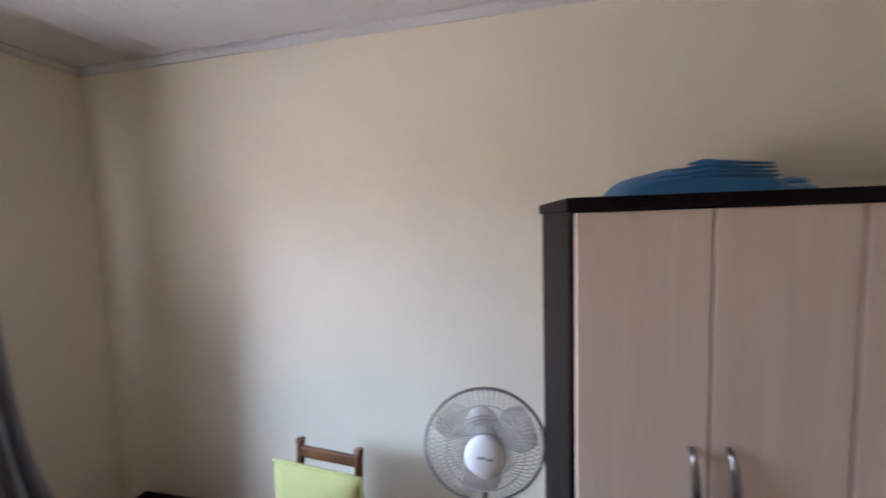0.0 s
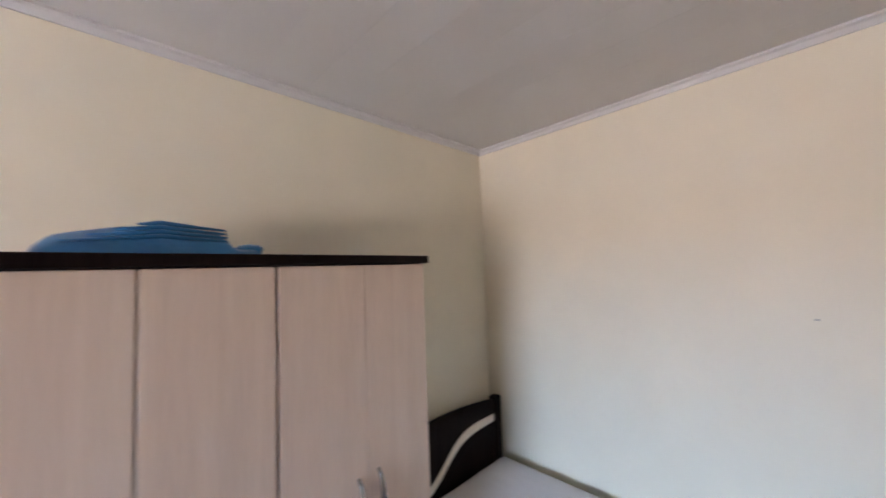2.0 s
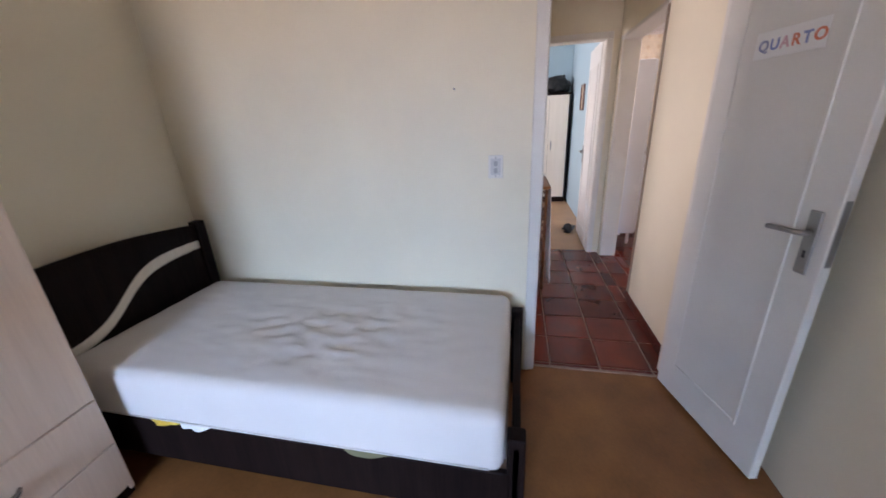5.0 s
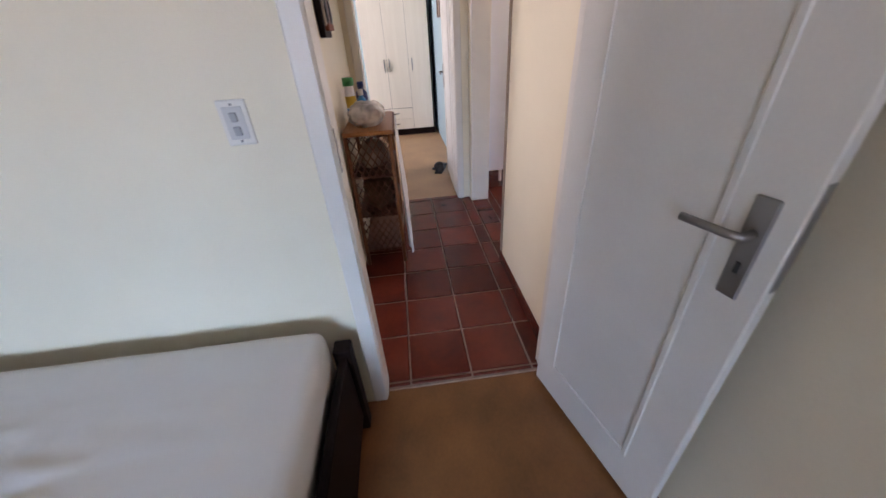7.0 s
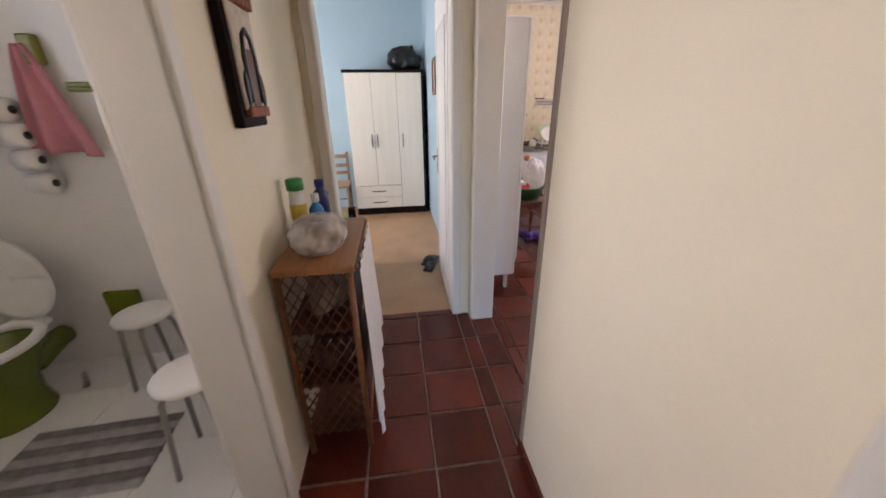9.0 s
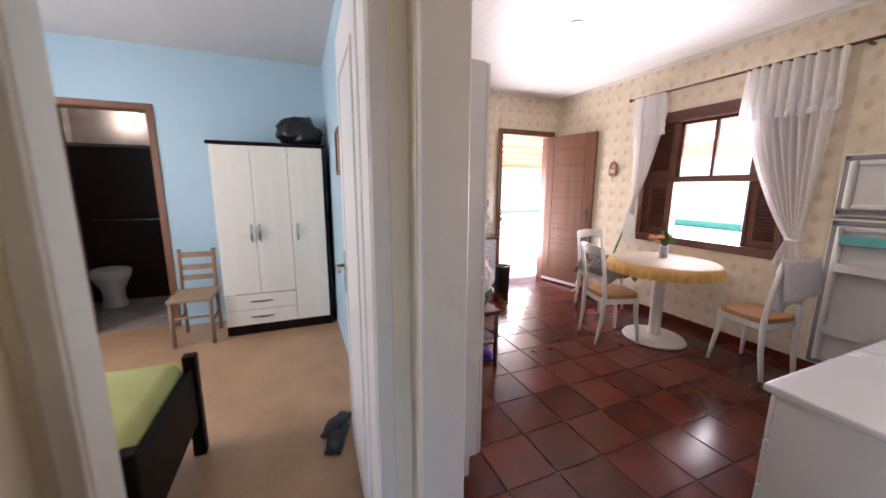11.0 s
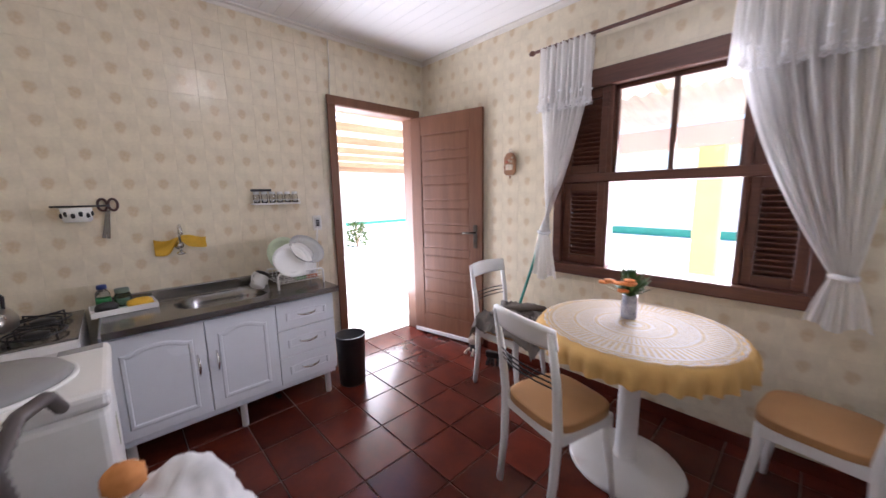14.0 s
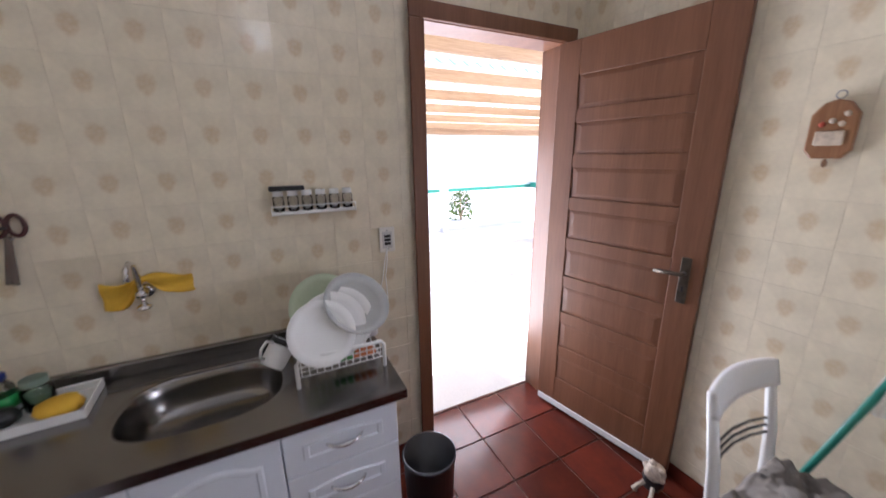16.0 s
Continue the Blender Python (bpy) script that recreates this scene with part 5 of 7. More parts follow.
def drape():
    t = thing("curtain", "grey-blue bedroom curtain gathered beside the window", "curtain")

    def f(u, v):
        k = 0.7 + 0.3 * v ** 2
        return (WX + 0.15 + 0.09 * math.sin(u * 5 * 2 * math.pi) * k, 2.98 + (0.22 + 0.20 * v ** 4) * u, 2.35 - 2.05 * v)
    part("cloth", sheet(f, 90, 24, 0.004), DRAPE, t)
    part("rod", tube([(WX + 0.15, 1.45, 2.36), (WX + 0.15, 3.24, 2.36)], 0.012, 10), WINB, t)


drape()


def under_bed():
    for i, (y, w, m, lab) in enumerate(((3.08, 0.10, material("yellow_packet", (0.70, 0.45, 0.06), 0.5), "yellow plastic packet under the mattress"), (2.93, 0.09, PLASW, "clear plastic bag under the mattress"), (2.2, 0.13, material("olive_cloth", (0.18, 0.17, 0.09), 0.9), "folded olive cloth under the mattress"))):
        single("packet", lump(0, 0, 0.0, 0.05, w, 0.022, 0.25, 2, i + 1, 3, -0.015), m, lab, "packet", (1.70, y, 0.30))


# ---- hall ----
def kitchen_opening_frame():
    t = thing("door_frame_kitchen_opening", "thin grey-brown wooden frame of the kitchen opening", "door frame")
    tagged(t, kind="structure")
    G = wood("grey_brown_trim", (0.20, 0.15, 0.11), (0.32, 0.25, 0.19), 0.5)
    part("jamb", rbox(3.53, 3.56, 0.655, 0.818, 0.08, 2.03, 0.004, 1), G, t)
    part("head", rbox(3.53, 4.605, 0.655, 0.818, 2.03, 2.06, 0.004, 1), TRIM, t)
    part("jamb", rbox(4.575, 4.605, 0.655, 0.806, 0, 2.03, 0.004, 1), TRIM, t)


kitchen_opening_frame()
tagged(part("baseboard_hall", rbox(2.74, 3.56, 0.81, 0.822, 0, 0.075, 0.003, 1), REDT), "dark red clay tile skirting along the hall wall", "baseboard", kind="structure")
RATTAN = wood("orange_brown_rattan", (0.16, 0.055, 0.018), (0.29, 0.11, 0.036), 0.4, axis=0, scale=30)
REDDK = wood("dark_red_brown_rattan", (0.09, 0.03, 0.015), (0.17, 0.06, 0.03), 0.45, scale=30)


def rattan_shelf():
    t = thing("rattan_shelf", "orange-brown rattan shelf unit with lattice sides", "shelf", (0, 0, 0))
    x0, x1, y0, y1, H = 3.67, 4.24, 1.45, 1.725, 0.90
    part("top", rbox(x0 - 0.01, x1 + 0.01, y0 - 0.01, y1, H - 0.025, H, 0.006, 2), PINE, t, "orange-brown wooden top")
    for x in (x0 + 0.012, x1 - 0.012):
        for y in (y0 + 0.012, y1 - 0.012):
            part("post", tube([(x, y, 0), (x, y, H - 0.025)], 0.013, 8), RATTAN, t)
    for z in (0.10, 0.36, 0.62):
        part("shelf", rbox(x0 + 0.01, x1 - 0.01, y0 + 0.01, y1 - 0.01, z, z + 0.014, 0.003, 1), REDDK, t)
    for y in (y0 + 0.012, y1 - 0.012):
        for z in (0.1, 0.36, 0.62):
            part("rail", tube([(x0, y, z), (x1, y, z)], 0.009, 6), RATTAN, t)
    lat = []
    zs = ((0.36, 0.60), (0.62, 0.87), (0.11, 0.34))
    for xx in (x0 + 0.004, x1 - 0.004):
        for za, zb in zs:
            n = 6
            for k in range(-n, n):
                for s in (1, -1):
                    p0 = Vector((xx, y0 + 0.012 + (k / n) * (y1 - y0 - 0.024), za))
                    p1 = p0 + Vector((0, (y1 - y0 - 0.024) * 0.62, zb - za))
                    if s < 0:
                        p0.y, p1.y = y0 + y1 - p0.y, y0 + y1 - p1.y
                    lo, hi = y0 + 0.012, y1 - 0.012
                    a, b = p0.copy(), p1.copy()
                    d = b - a
                    t0, t1 = 0.0, 1.0
                    for lim, sg in ((lo, 1), (hi, -1)):
                        fa, fb = sg * (a.y - lim), sg * (b.y - lim)
                        if fa < 0 and fb < 0:
                            t0, t1 = 1, 0
                        elif fa < 0:
                            t0 = max(t0, fa / (fa - fb))
                        elif fb < 0:
                            t1 = min(t1, fa / (fa - fb))
                    if t1 - t0 > 0.08:
                        lat.append(tube([a + d * t0, a + d * t1], 0.0035, 5))
    for cane in lat:
        part("cane", cane, REDDK, t)
    # braided edge towards the passage
    part("braid", tube([(x0 + i * (x1 - x0) / 40, y0 - 0.012, H - 0.014 + 0.006 * math.sin(i * 1.9)) for i in range(41)], 0.008, 6), REDDK, t)
    c = thing("white_cloth", "white cotton cloth hanging over the rattan shelf edge", "cloth")

    def f(u, v):
        x = x0 + 0.03 + (x1 - x0 - 0.02) * u * (1 - 0.35 * v * (1 - u)) - 0.015 * v
        return (x, y0 - 0.024 - 0.012 * math.sin(u * 6 * 2 * math.pi) * (0.3 + v) - 0.018 * v, H - 0.03 - v * (0.82 - 0.32 * u))
    part("drape", sheet(f, 60, 24), LINEN, c)
    w = thing("stored_linen", "folded pale cloths inside the rattan shelf", "linen", (0, 0, 0))
    part("fold", lump(3.92, 1.585, 0.71, 0.19, 0.09, 0.075, 0.3, 2, 3, 3, 0.636), material("faded_grey_cloth", (0.38, 0.33, 0.28), 0.9, var=0.15), w)
    w2 = single("stored_basket", lump(3.92, 1.585, 0.45, 0.2, 0.1, 0.08, 0.3, 2, 9, 3, 0.376), material("brown_cloth_bundle", (0.14, 0.08, 0.05), 0.9, var=0.2), "dark brown cloth bundle inside the rattan shelf", "bundle")


rattan_shelf()
CLEAR = sheer("thin_clear_plastic", (0.84, 0.82, 0.80), 0.25, 0.55, 8)


def bread_bag():
    t = thing("bread_bag", "clear plastic bag with bread rolls on the rattan shelf", "bag", (3.86, 1.585, 0.90), 0)
    part("bag", lump(0, 0, 0.06, 0.15, 0.11, 0.075, 0.16, 1.6, 5, 5, 0.0), CLEAR, t, "crumpled clear plastic")
    BR = material("bread_crust", (0.42, 0.22, 0.08), 0.7, var=0.2, scale=20, bump=0.3)
    for i, (x, y) in enumerate(((-0.06, 0.0), (0.03, 0.03), (0.05, -0.04))):
        part("bread_roll", lump(x, y, 0.045, 0.055, 0.04, 0.04, 0.1, 2, i, 3, 0.004), BR, t)


bread_bag()


def bottle(name, label, at, r, h, mat, capmat, neck=0.45, caph=0.03, group=""):
    t = thing(name, label, "bottle", at, 0, group)
    b = part("bottle", lathe([(0, 0), (r * 0.92, 0), (r, 0.006), (r, h * 0.66), (r * 0.92, h * 0.74), (r * neck, h * 0.86), (r * neck, h * 0.93), (0, h * 0.93)], 24), mat, t)
    part("cap", lathe([(0, h * 0.9), (r * neck * 1.25, h * 0.9), (r * neck * 1.25, h * 0.9 + caph), (r * neck * 1.1, h * 0.9 + caph + 0.004), (0, h * 0.9 + caph + 0.004)], 18), capmat, t)
    return t


GREENB = material("green_plastic", (0.02, 0.26, 0.06), 0.35, var=0.05)
BLUEB = material("bright_blue_plastic", (0.02, 0.22, 0.55), 0.3, var=0.05)
NAVY = material("navy_plastic", (0.01, 0.03, 0.16), 0.3, var=0.05)
LABY = material("yellow_label", (0.70, 0.50, 0.06), 0.5, var=0.05)
b1 = bottle("spray_can", "tall bottle with green cap and yellow and blue label", (3.99, 1.68, 0.90), 0.032, 0.23, PLASW, GREENB, 0.85, 0.04)
part("label", lathe([(0.0325, 0.02), (0.0327, 0.02), (0.0327, 0.08), (0.0325, 0.08)], 24), BLUEB, b1)
part("label", lathe([(0.0325, 0.085), (0.0327, 0.085), (0.0327, 0.15), (0.0325, 0.15)], 24), LABY, b1)
bottle("bottle", "bright blue plastic bottle on the rattan shelf", (4.03, 1.62, 0.90), 0.03, 0.16, BLUEB, PLASW)
bottle("bottle", "navy blue plastic bottle with rounded shoulders", (4.20, 1.63, 0.90), 0.038, 0.19, NAVY, NAVY)


def relief_picture():
    t = thing("wall_relief", "dark wooden wall plaque with a red tile roof and white arch", "wall plaque", (3.80, 1.738, 1.36), 0)
    RED = material("terracotta_relief", (0.26, 0.08, 0.04), 0.7, var=0.15, scale=30, bump=0.4)
    CR = material("cream_relief_plaster", (0.62, 0.54, 0.44), 0.8, var=0.12, scale=40, bump=0.5)
    part("board", rbox(-0.105, 0.105, -0.03, 0, 0, 0.47, 0.006, 2), WENGE, t, "dark wood board")
    part("roof", join(*[rbox(-0.09 + 0.03 * i, -0.062 + 0.03 * i, -0.055, -0.03, 0.33, 0.455, 0.006, 2) for i in range(6)]), RED, t)
    part("house", rbox(-0.085, 0.085, -0.042, -0.03, 0.05, 0.33, 0.004, 1), CR, t)
    part("arch", tube([(-0.045, -0.044, 0.07), (-0.045, -0.044, 0.2), (-0.03, -0.044, 0.25), (0, -0.044, 0.27), (0.03, -0.044, 0.25), (0.045, -0.044, 0.2), (0.045, -0.044, 0.07)], 0.008, 6), DARKP, t)
    part("door", rbox(-0.03, 0.03, -0.046, -0.042, 0.06, 0.22, 0.003, 1), REDDK, t)
    part("step", rbox(-0.08, 0.085, -0.05, -0.03, 0.03, 0.06, 0.003, 1), RED, t)
    for x in (-0.065, 0.066):
        part("bush", lump(x, -0.046, 0.11, 0.015, 0.006, 0.05, 0.3, 2, 1, 2), DARKP, t)


relief_picture()

# ---- bathroom ----
OLIVE = material("olive_green_ceramic", (0.13, 0.17, 0.015), 0.15, var=0.06, scale=4, bump=0.02)


def toilet(name, at, turn, mat, label, lid_up=True):
    """Floor toilet facing local -y."""
    t = thing(name, label, "toilet", at, turn)
    prof = [(0.0, 0.0), (0.115, 0.0), (0.118, 0.02), (0.10, 0.10), (0.105, 0.2), (0.15, 0.30), (0.18, 0.37), (0.185, 0.39), (0.15, 0.395), (0.135, 0.38), (0.12, 0.30), (0.06, 0.24), (0, 0.235)]
    part("bowl", moved(lathe(prof, 36), Matrix.Diagonal((1, 1.25, 1, 1))), mat, t)
    ring = [(0.165 * math.cos(a), 0.205 * math.sin(a), 0.405) for a in [i * math.pi / 20 for i in range(40)]]
    part("seat", moved(tube(ring, 0.024, 8, True), Matrix.Diagonal((1, 1, 1, 1))), PLASW, t, "white plastic seat")

    def lid(u, v):
        a, r = u * 2 * math.pi, v
        return (0.185 * r * math.cos(a), 0.235 + 0.03 * (1 - r * r), 0.64 + 0.225 * r * math.sin(a))
    if lid_up:
        part("lid", sheet(lid, 36, 8, 0.012), PLASW, t, "raised white lid")
    else:
        part("lid", moved(lathe([(0, 0.46), (0.12, 0.455), (0.175, 0.445), (0.19, 0.432), (0, 0.430)], 36), Matrix.Diagonal((1, 1.22, 1, 1))), PLASW, t, "closed white lid")
    part("hinge_block", rbox(-0.09, 0.09, 0.20, 0.25, 0.39, 0.42, 0.008, 2), PLASW, t)
    part("outlet", tube([(0, 0.15, 0.2), (0, 0.32, 0.24), (0, 0.36, 0.24)], 0.055, 12), mat, t)
    return t


toilet("toilet", (4.10, 3.20, 0), -90, OLIVE, "olive green toilet with a raised white lid")
STRIPE = material("grey_woven_mat", (0.20, 0.19, 0.19), 0.95, var=0.2, scale=20, bump=0.6, fine=150)
STRIPE2 = material("pale_grey_woven_stripe", (0.42, 0.40, 0.40), 0.95, var=0.15, scale=20, bump=0.6, fine=150)


def bath_mat():
    t = thing("bath_mat", "grey striped woven bath mat on the tile floor", "mat", (3.79, 2.70, 0.001), 3)
    n = 8
    for i in range(n):
        x0 = -0.19 + i * 0.38 / n
        part("stripe", sheet(lambda u, v, x0=x0: (x0 + u * 0.38 / n, -0.31 + 0.62 * v + 0.004 * math.sin(u * 9), 0.008 + 0.003 * math.sin(u * math.pi) + 0.002 * noise.noise(Vector((x0 * 40, v * 12, 0)))), 4, 24, 0.006), STRIPE if i % 2 else STRIPE2, t)


bath_mat()


def stool(at, turn):
    t = thing("stool", "low round white plastic stool on bent metal legs", "stool", at, turn, "bathroom stools")
    part("seat", lathe([(0, 0.425), (0.11, 0.425), (0.125, 0.435), (0.128, 0.45), (0.118, 0.462), (0.06, 0.456), (0, 0.454)], 32), PLASW, t)
    for k in range(2):
        a = k * math.pi / 2
        c, s = math.cos(a), math.sin(a)
        part("leg", tube([(0.15 * c, 0.15 * s, 0), (0.11 * c, 0.11 * s, 0.38), (0.08 * c, 0.08 * s, 0.422), (-0.08 * c, -0.08 * s, 0.422), (-0.11 * c, -0.11 * s, 0.38), (-0.15 * c, -0.15 * s, 0)], 0.011, 8), DULL, t, "bent grey metal tube")


stool((4.24, 2.60, 0), 20)
stool((3.74, 2.14, 0), 50)
PINK = material("pink_terry_towel", (0.62, 0.27, 0.32), 0.95, var=0.08, scale=8, bump=0.6, fine=250)


def towel():
    t = thing("towel", "pink terry towel hanging from a wall hook", "towel")

    def f(u, v):
        w = 0.03 + 0.17 * v ** 0.8
        return (4.485 - 0.03 * math.sin(u * 4 * math.pi) * (0.3 + v) - 0.02, 2.84 + (u - 0.5) * 2 * w * 0.75 - 0.03 * v, 1.68 - 0.45 * v - 0.05 * abs(u - 0.5) * v)
    part("cloth", sheet(f, 40, 26, 0.006), PINK, t)
    part("hook", rbox(4.47, 4.515, 2.78, 2.84, 1.60, 1.72, 0.008, 2), material("olive_ceramic_hook", (0.22, 0.22, 0.03), 0.2), t, "olive ceramic towel hook")


towel()
single("soap_dish", join(rbox(4.44, 4.518, 2.60, 2.70, 1.49, 1.515, 0.01, 2), rbox(4.44, 4.45, 2.60, 2.70, 1.51, 1.53, 0.004, 1)), OLIVE, "olive ceramic soap dish on the tiled wall", "soap dish")
single("niche_box", join(rbox(4.49, 4.518, 2.78, 2.96, 0.30, 0.46, 0.008, 2), rbox(4.48, 4.49, 2.80, 2.94, 0.32, 0.34, 0.003, 1)), OLIVE, "olive ceramic paper holder set in the wall", "paper holder")


def paper_rolls():
    t = thing("paper_roll_holder", "white hanging holder with toilet paper rolls", "roll holder")
    for k in range(4):
        part("roll", tube([(4.45, 2.95 - 0.015 * k, 1.42 - 0.11 * k), (4.45, 3.04 - 0.015 * k, 1.42 - 0.11 * k)], 0.05, 16), PLASW, t)
        part("core", tube([(4.448, 2.944 - 0.015 * k, 1.42 - 0.11 * k), (4.448, 2.952 - 0.015 * k, 1.42 - 0.11 * k)], 0.018, 12), DARKP, t)
    part("strap", rbox(4.505, 4.515, 2.92, 3.0, 1.05, 1.60, 0.003, 1), LINEN, t)


paper_rolls()
single("brush", join(tube([(4.30, 3.06, 0.012), (4.38, 3.13, 0.012)], 0.011, 8), tube([(4.26, 3.03, 0.015), (4.30, 3.06, 0.013)], 0.015, 8)), GREYP, "grey brush lying on the bathroom floor", "brush")

# ---- second bedroom ----
def wardrobe_two():
    t = thing("wardrobe", "cream three-door wardrobe with dark frame and two drawers", "wardrobe", (7.32, 0.865, 0), 90)
    # local x runs along +y of the world, -y is ahead of the doors
    W, D, Z = 0.955, 0.46, 1.805
    part("side", rbox(0, 0.02, -D, 0.0, 0, Z - 0.03, 0.002, 1), WENGE, t)
    part("side", rbox(W - 0.02, W, -D, 0.0, 0, Z - 0.03, 0.002, 1), CREAML, t)
    part("back", rbox(0.02, W - 0.02, -D, -D + 0.01, 0, Z - 0.03, 0.002, 1), WENGE, t)
    part("top", rbox(-0.01, W + 0.02, -D, 0.025, Z - 0.03, Z, 0.004, 2), WENGE, t, "dark wenge top board")
    part("plinth", rbox(0.0, W, -0.03, 0.015, 0, 0.085, 0.002, 1), WENGE, t)
    a, b = 0.022, W - 0.004
    s = (b - a) / 3
    for i in range(3):
        z0 = 0.09 if i == 0 else 0.40
        d = part("door", rbox(a + i * s + 0.0015, a + (i + 1) * s - 0.0015, 0.0, 0.018, z0, Z - 0.034, 0.003, 2), CREAML, t)
        hx = a + s * 1 - 0.05 if i == 0 else (a + 2 * s - 0.035 if i == 1 else a + 2 * s + 0.035)
        bow_handle((hx, 0.018, 0.90), (hx, 0.018, 1.06), (0, 0.028, 0), DULL if i == 0 else STEEL, d, 0.007)
    for k in range(2):
        d = part("drawer", rbox(a + s + 0.0015, b - 0.0015, 0, 0.018, 0.09 + k * 0.153, 0.24 + k * 0.153, 0.003, 2), CREAML, t)
        bow_handle((a + 2 * s - 0.1, 0.018, 0.17 + k * 0.153), (a + 2 * s + 0.1, 0.018, 0.17 + k * 0.153), (0, 0.02, 0), STEEL, d, 0.006)


wardrobe_two()
BIN = material("black_bin_liner", (0.012, 0.012, 0.013), 0.3, var=0.2, scale=12, bump=0.3, fine=40)
t = thing("black_bag", "black stuffed plastic bag lying on the wardrobe", "bag")
part("body", lump(7.55, 1.07, 1.93, 0.17, 0.21, 0.15, 0.2, 2.0, 2, 4, 1.806), BIN, t)
part("knot", lump(7.50, 0.98, 2.06, 0.03, 0.03, 0.03, 0.3, 2.0, 3, 2), BIN, t)
STRAW = material("woven_straw_seat", (0.36, 0.24, 0.14), 0.8, var=0.15, scale=30, bump=0.5)
ladder_chair("chair", (7.38, 2.06, 0), 90, "small old wooden chair with a straw seat beside the wardrobe", 0.14, 0.42, 0.82, (0.52, 0.62, 0.74), STRAW, wood("faded_chair_wood", (0.20, 0.12, 0.07), (0.34, 0.22, 0.14), 0.6))


def bed_two():
    t = thing("bed", "single bed with dark wooden frame", "bed")
    x0, x1, y0, y1 = 4.93, 5.71, 1.66, 3.6
    for x in (x0, x1 - 0.06):
        for y in (y0, y1 - 0.06):
            part("post", rbox(x, x + 0.06, y, y + 0.06, -0.006, 0.56, 0.006, 2), WENGE, t)
    part("footboard", rbox(x0 + 0.06, x1 - 0.06, y0 + 0.015, y0 + 0.045, 0.2, 0.50, 0.005, 2), WENGE, t)
    part("headboard", rbox(x0 + 0.06, x1 - 0.06, y1 - 0.045, y1 - 0.015, 0.2, 0.9, 0.005, 2), WENGE, t)
    for x in (x0 + 0.005, x1 - 0.03):
        part("side_rail", rbox(x, x + 0.025, y0 + 0.06, y1 - 0.06, 0.22, 0.36, 0.004, 1), WENGE, t)
    m = thing("mattress", "mattress with a lime green fitted sheet", "mattress")
    bm = rbox(x0 + 0.03, x1 - 0.03, y0 + 0.055, y1 - 0.06, 0.28, 0.55, 0.06, 4)
    for f in bm.faces:
        f.smooth = True
    part("sheet", bm, YGREEN, m)


bed_two()


def small_picture():
    t = thing("picture", "small framed picture with a brown frame", "picture", (6.45, 0.812, 1.50))
    part("frame", join(rbox(-0.13, 0.13, 0, 0.02, 0, 0.025, 0.004, 1), rbox(-0.13, 0.13, 0, 0.02, 0.315, 0.34, 0.004, 1), rbox(-0.13, -0.105, 0, 0.02, 0.025, 0.315, 0.004, 1), rbox(0.105, 0.13, 0, 0.02, 0.025, 0.315, 0.004, 1)), WINB, t)
    part("print", rbox(-0.105, 0.105, 0.002, 0.006, 0.025, 0.315, 0.001, 1), material("faded_print", (0.45, 0.30, 0.18), 0.5, var=0.4, scale=12, tint=(0.16, 0.11, 0.09)), t)


small_picture()


def slipper(at, turn):
    t = thing("slipper", "dark grey slipper on the floor by the door", "slipper", at, turn, "slippers")
    part("sole", moved(rbox(-0.045, 0.045, -0.12, 0.12, 0, 0.022, 0.01, 3), Matrix.Identity(4)), DARKP, t)
    part("upper", lump(0, 0.04, 0.03, 0.045, 0.075, 0.045, 0.08, 2, 1, 3, 0.015), material("dark_felt", (0.05, 0.045, 0.045), 0.95, var=0.2), t)


slipper((5.50, 1.00, -0.006), 70)
slipper((5.62, 0.99, -0.006), 55)
toilet("toilet", (8.83, 3.22, -0.004), -60, PLASW, "white toilet with a closed lid in a dim bathroom", False)
t = thing("shower_screen", "dark shower screen with a metal towel bar", "shower screen")
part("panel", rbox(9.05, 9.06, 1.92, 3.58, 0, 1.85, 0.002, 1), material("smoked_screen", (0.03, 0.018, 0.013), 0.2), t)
part("bar", tube([(9.03, 2.2, 1.0), (9.03, 3.4, 1.0)], 0.01, 8), CHROME, t)
part("rail", rbox(9.03, 9.08, 1.92, 3.58, 1.85, 1.89, 0.004, 1), STEEL, t)
t = thing("wall_light", "small round bathroom wall light, switched on", "lamp", (9.40, 3.02, 2.22))
part("base", moved(lathe([(0, 0), (0.06, 0), (0.06, 0.015), (0.03, 0.03), (0.025, 0.06), (0, 0.06)], 24), pose(0, 0, 0, 0, -90, 0)), PLASW, t)
EMIT = bpy.data.materials.new("lit_bulb_glass")
EMIT.use_nodes = True
EMIT.node_tree.nodes["Principled BSDF"].inputs["Emission Color"].default_value = (1, 0.93, 0.85, 1)
EMIT.node_tree.nodes["Principled BSDF"].inputs["Emission Strength"].default_value = 30
part("bulb", moved(lathe([(0, 0.14), (0.035, 0.13), (0.05, 0.10), (0.03, 0.06), (0, 0.06)], 20), pose(0, 0, 0, 0, -90, 0)), EMIT, t, "lit round bulb")

# strike plate on the bedroom jamb
strike = thing("strike_plate", "worn steel strike plate screwed to the door jamb", "strike plate", (2.622, 1.570, 1.085))
part("plate", rbox(-0.009, 0.009, -0.0025, 0.0, -0.062, 0.062, 0.001, 1), DULL, strike)
for z in (-0.028, 0.022):
    part("latch_hole", rbox(-0.006, 0.006, -0.0032, -0.0008, z - 0.013, z + 0.013, 0.0005, 1), DARKP, strike)
for z in (-0.052, 0.052):
    part("screw", moved(lathe([(0, 0.0015), (0.003, 0.001), (0.0035, 0)], 10), pose(0, -0.0025, z, 90)), STEEL, strike)


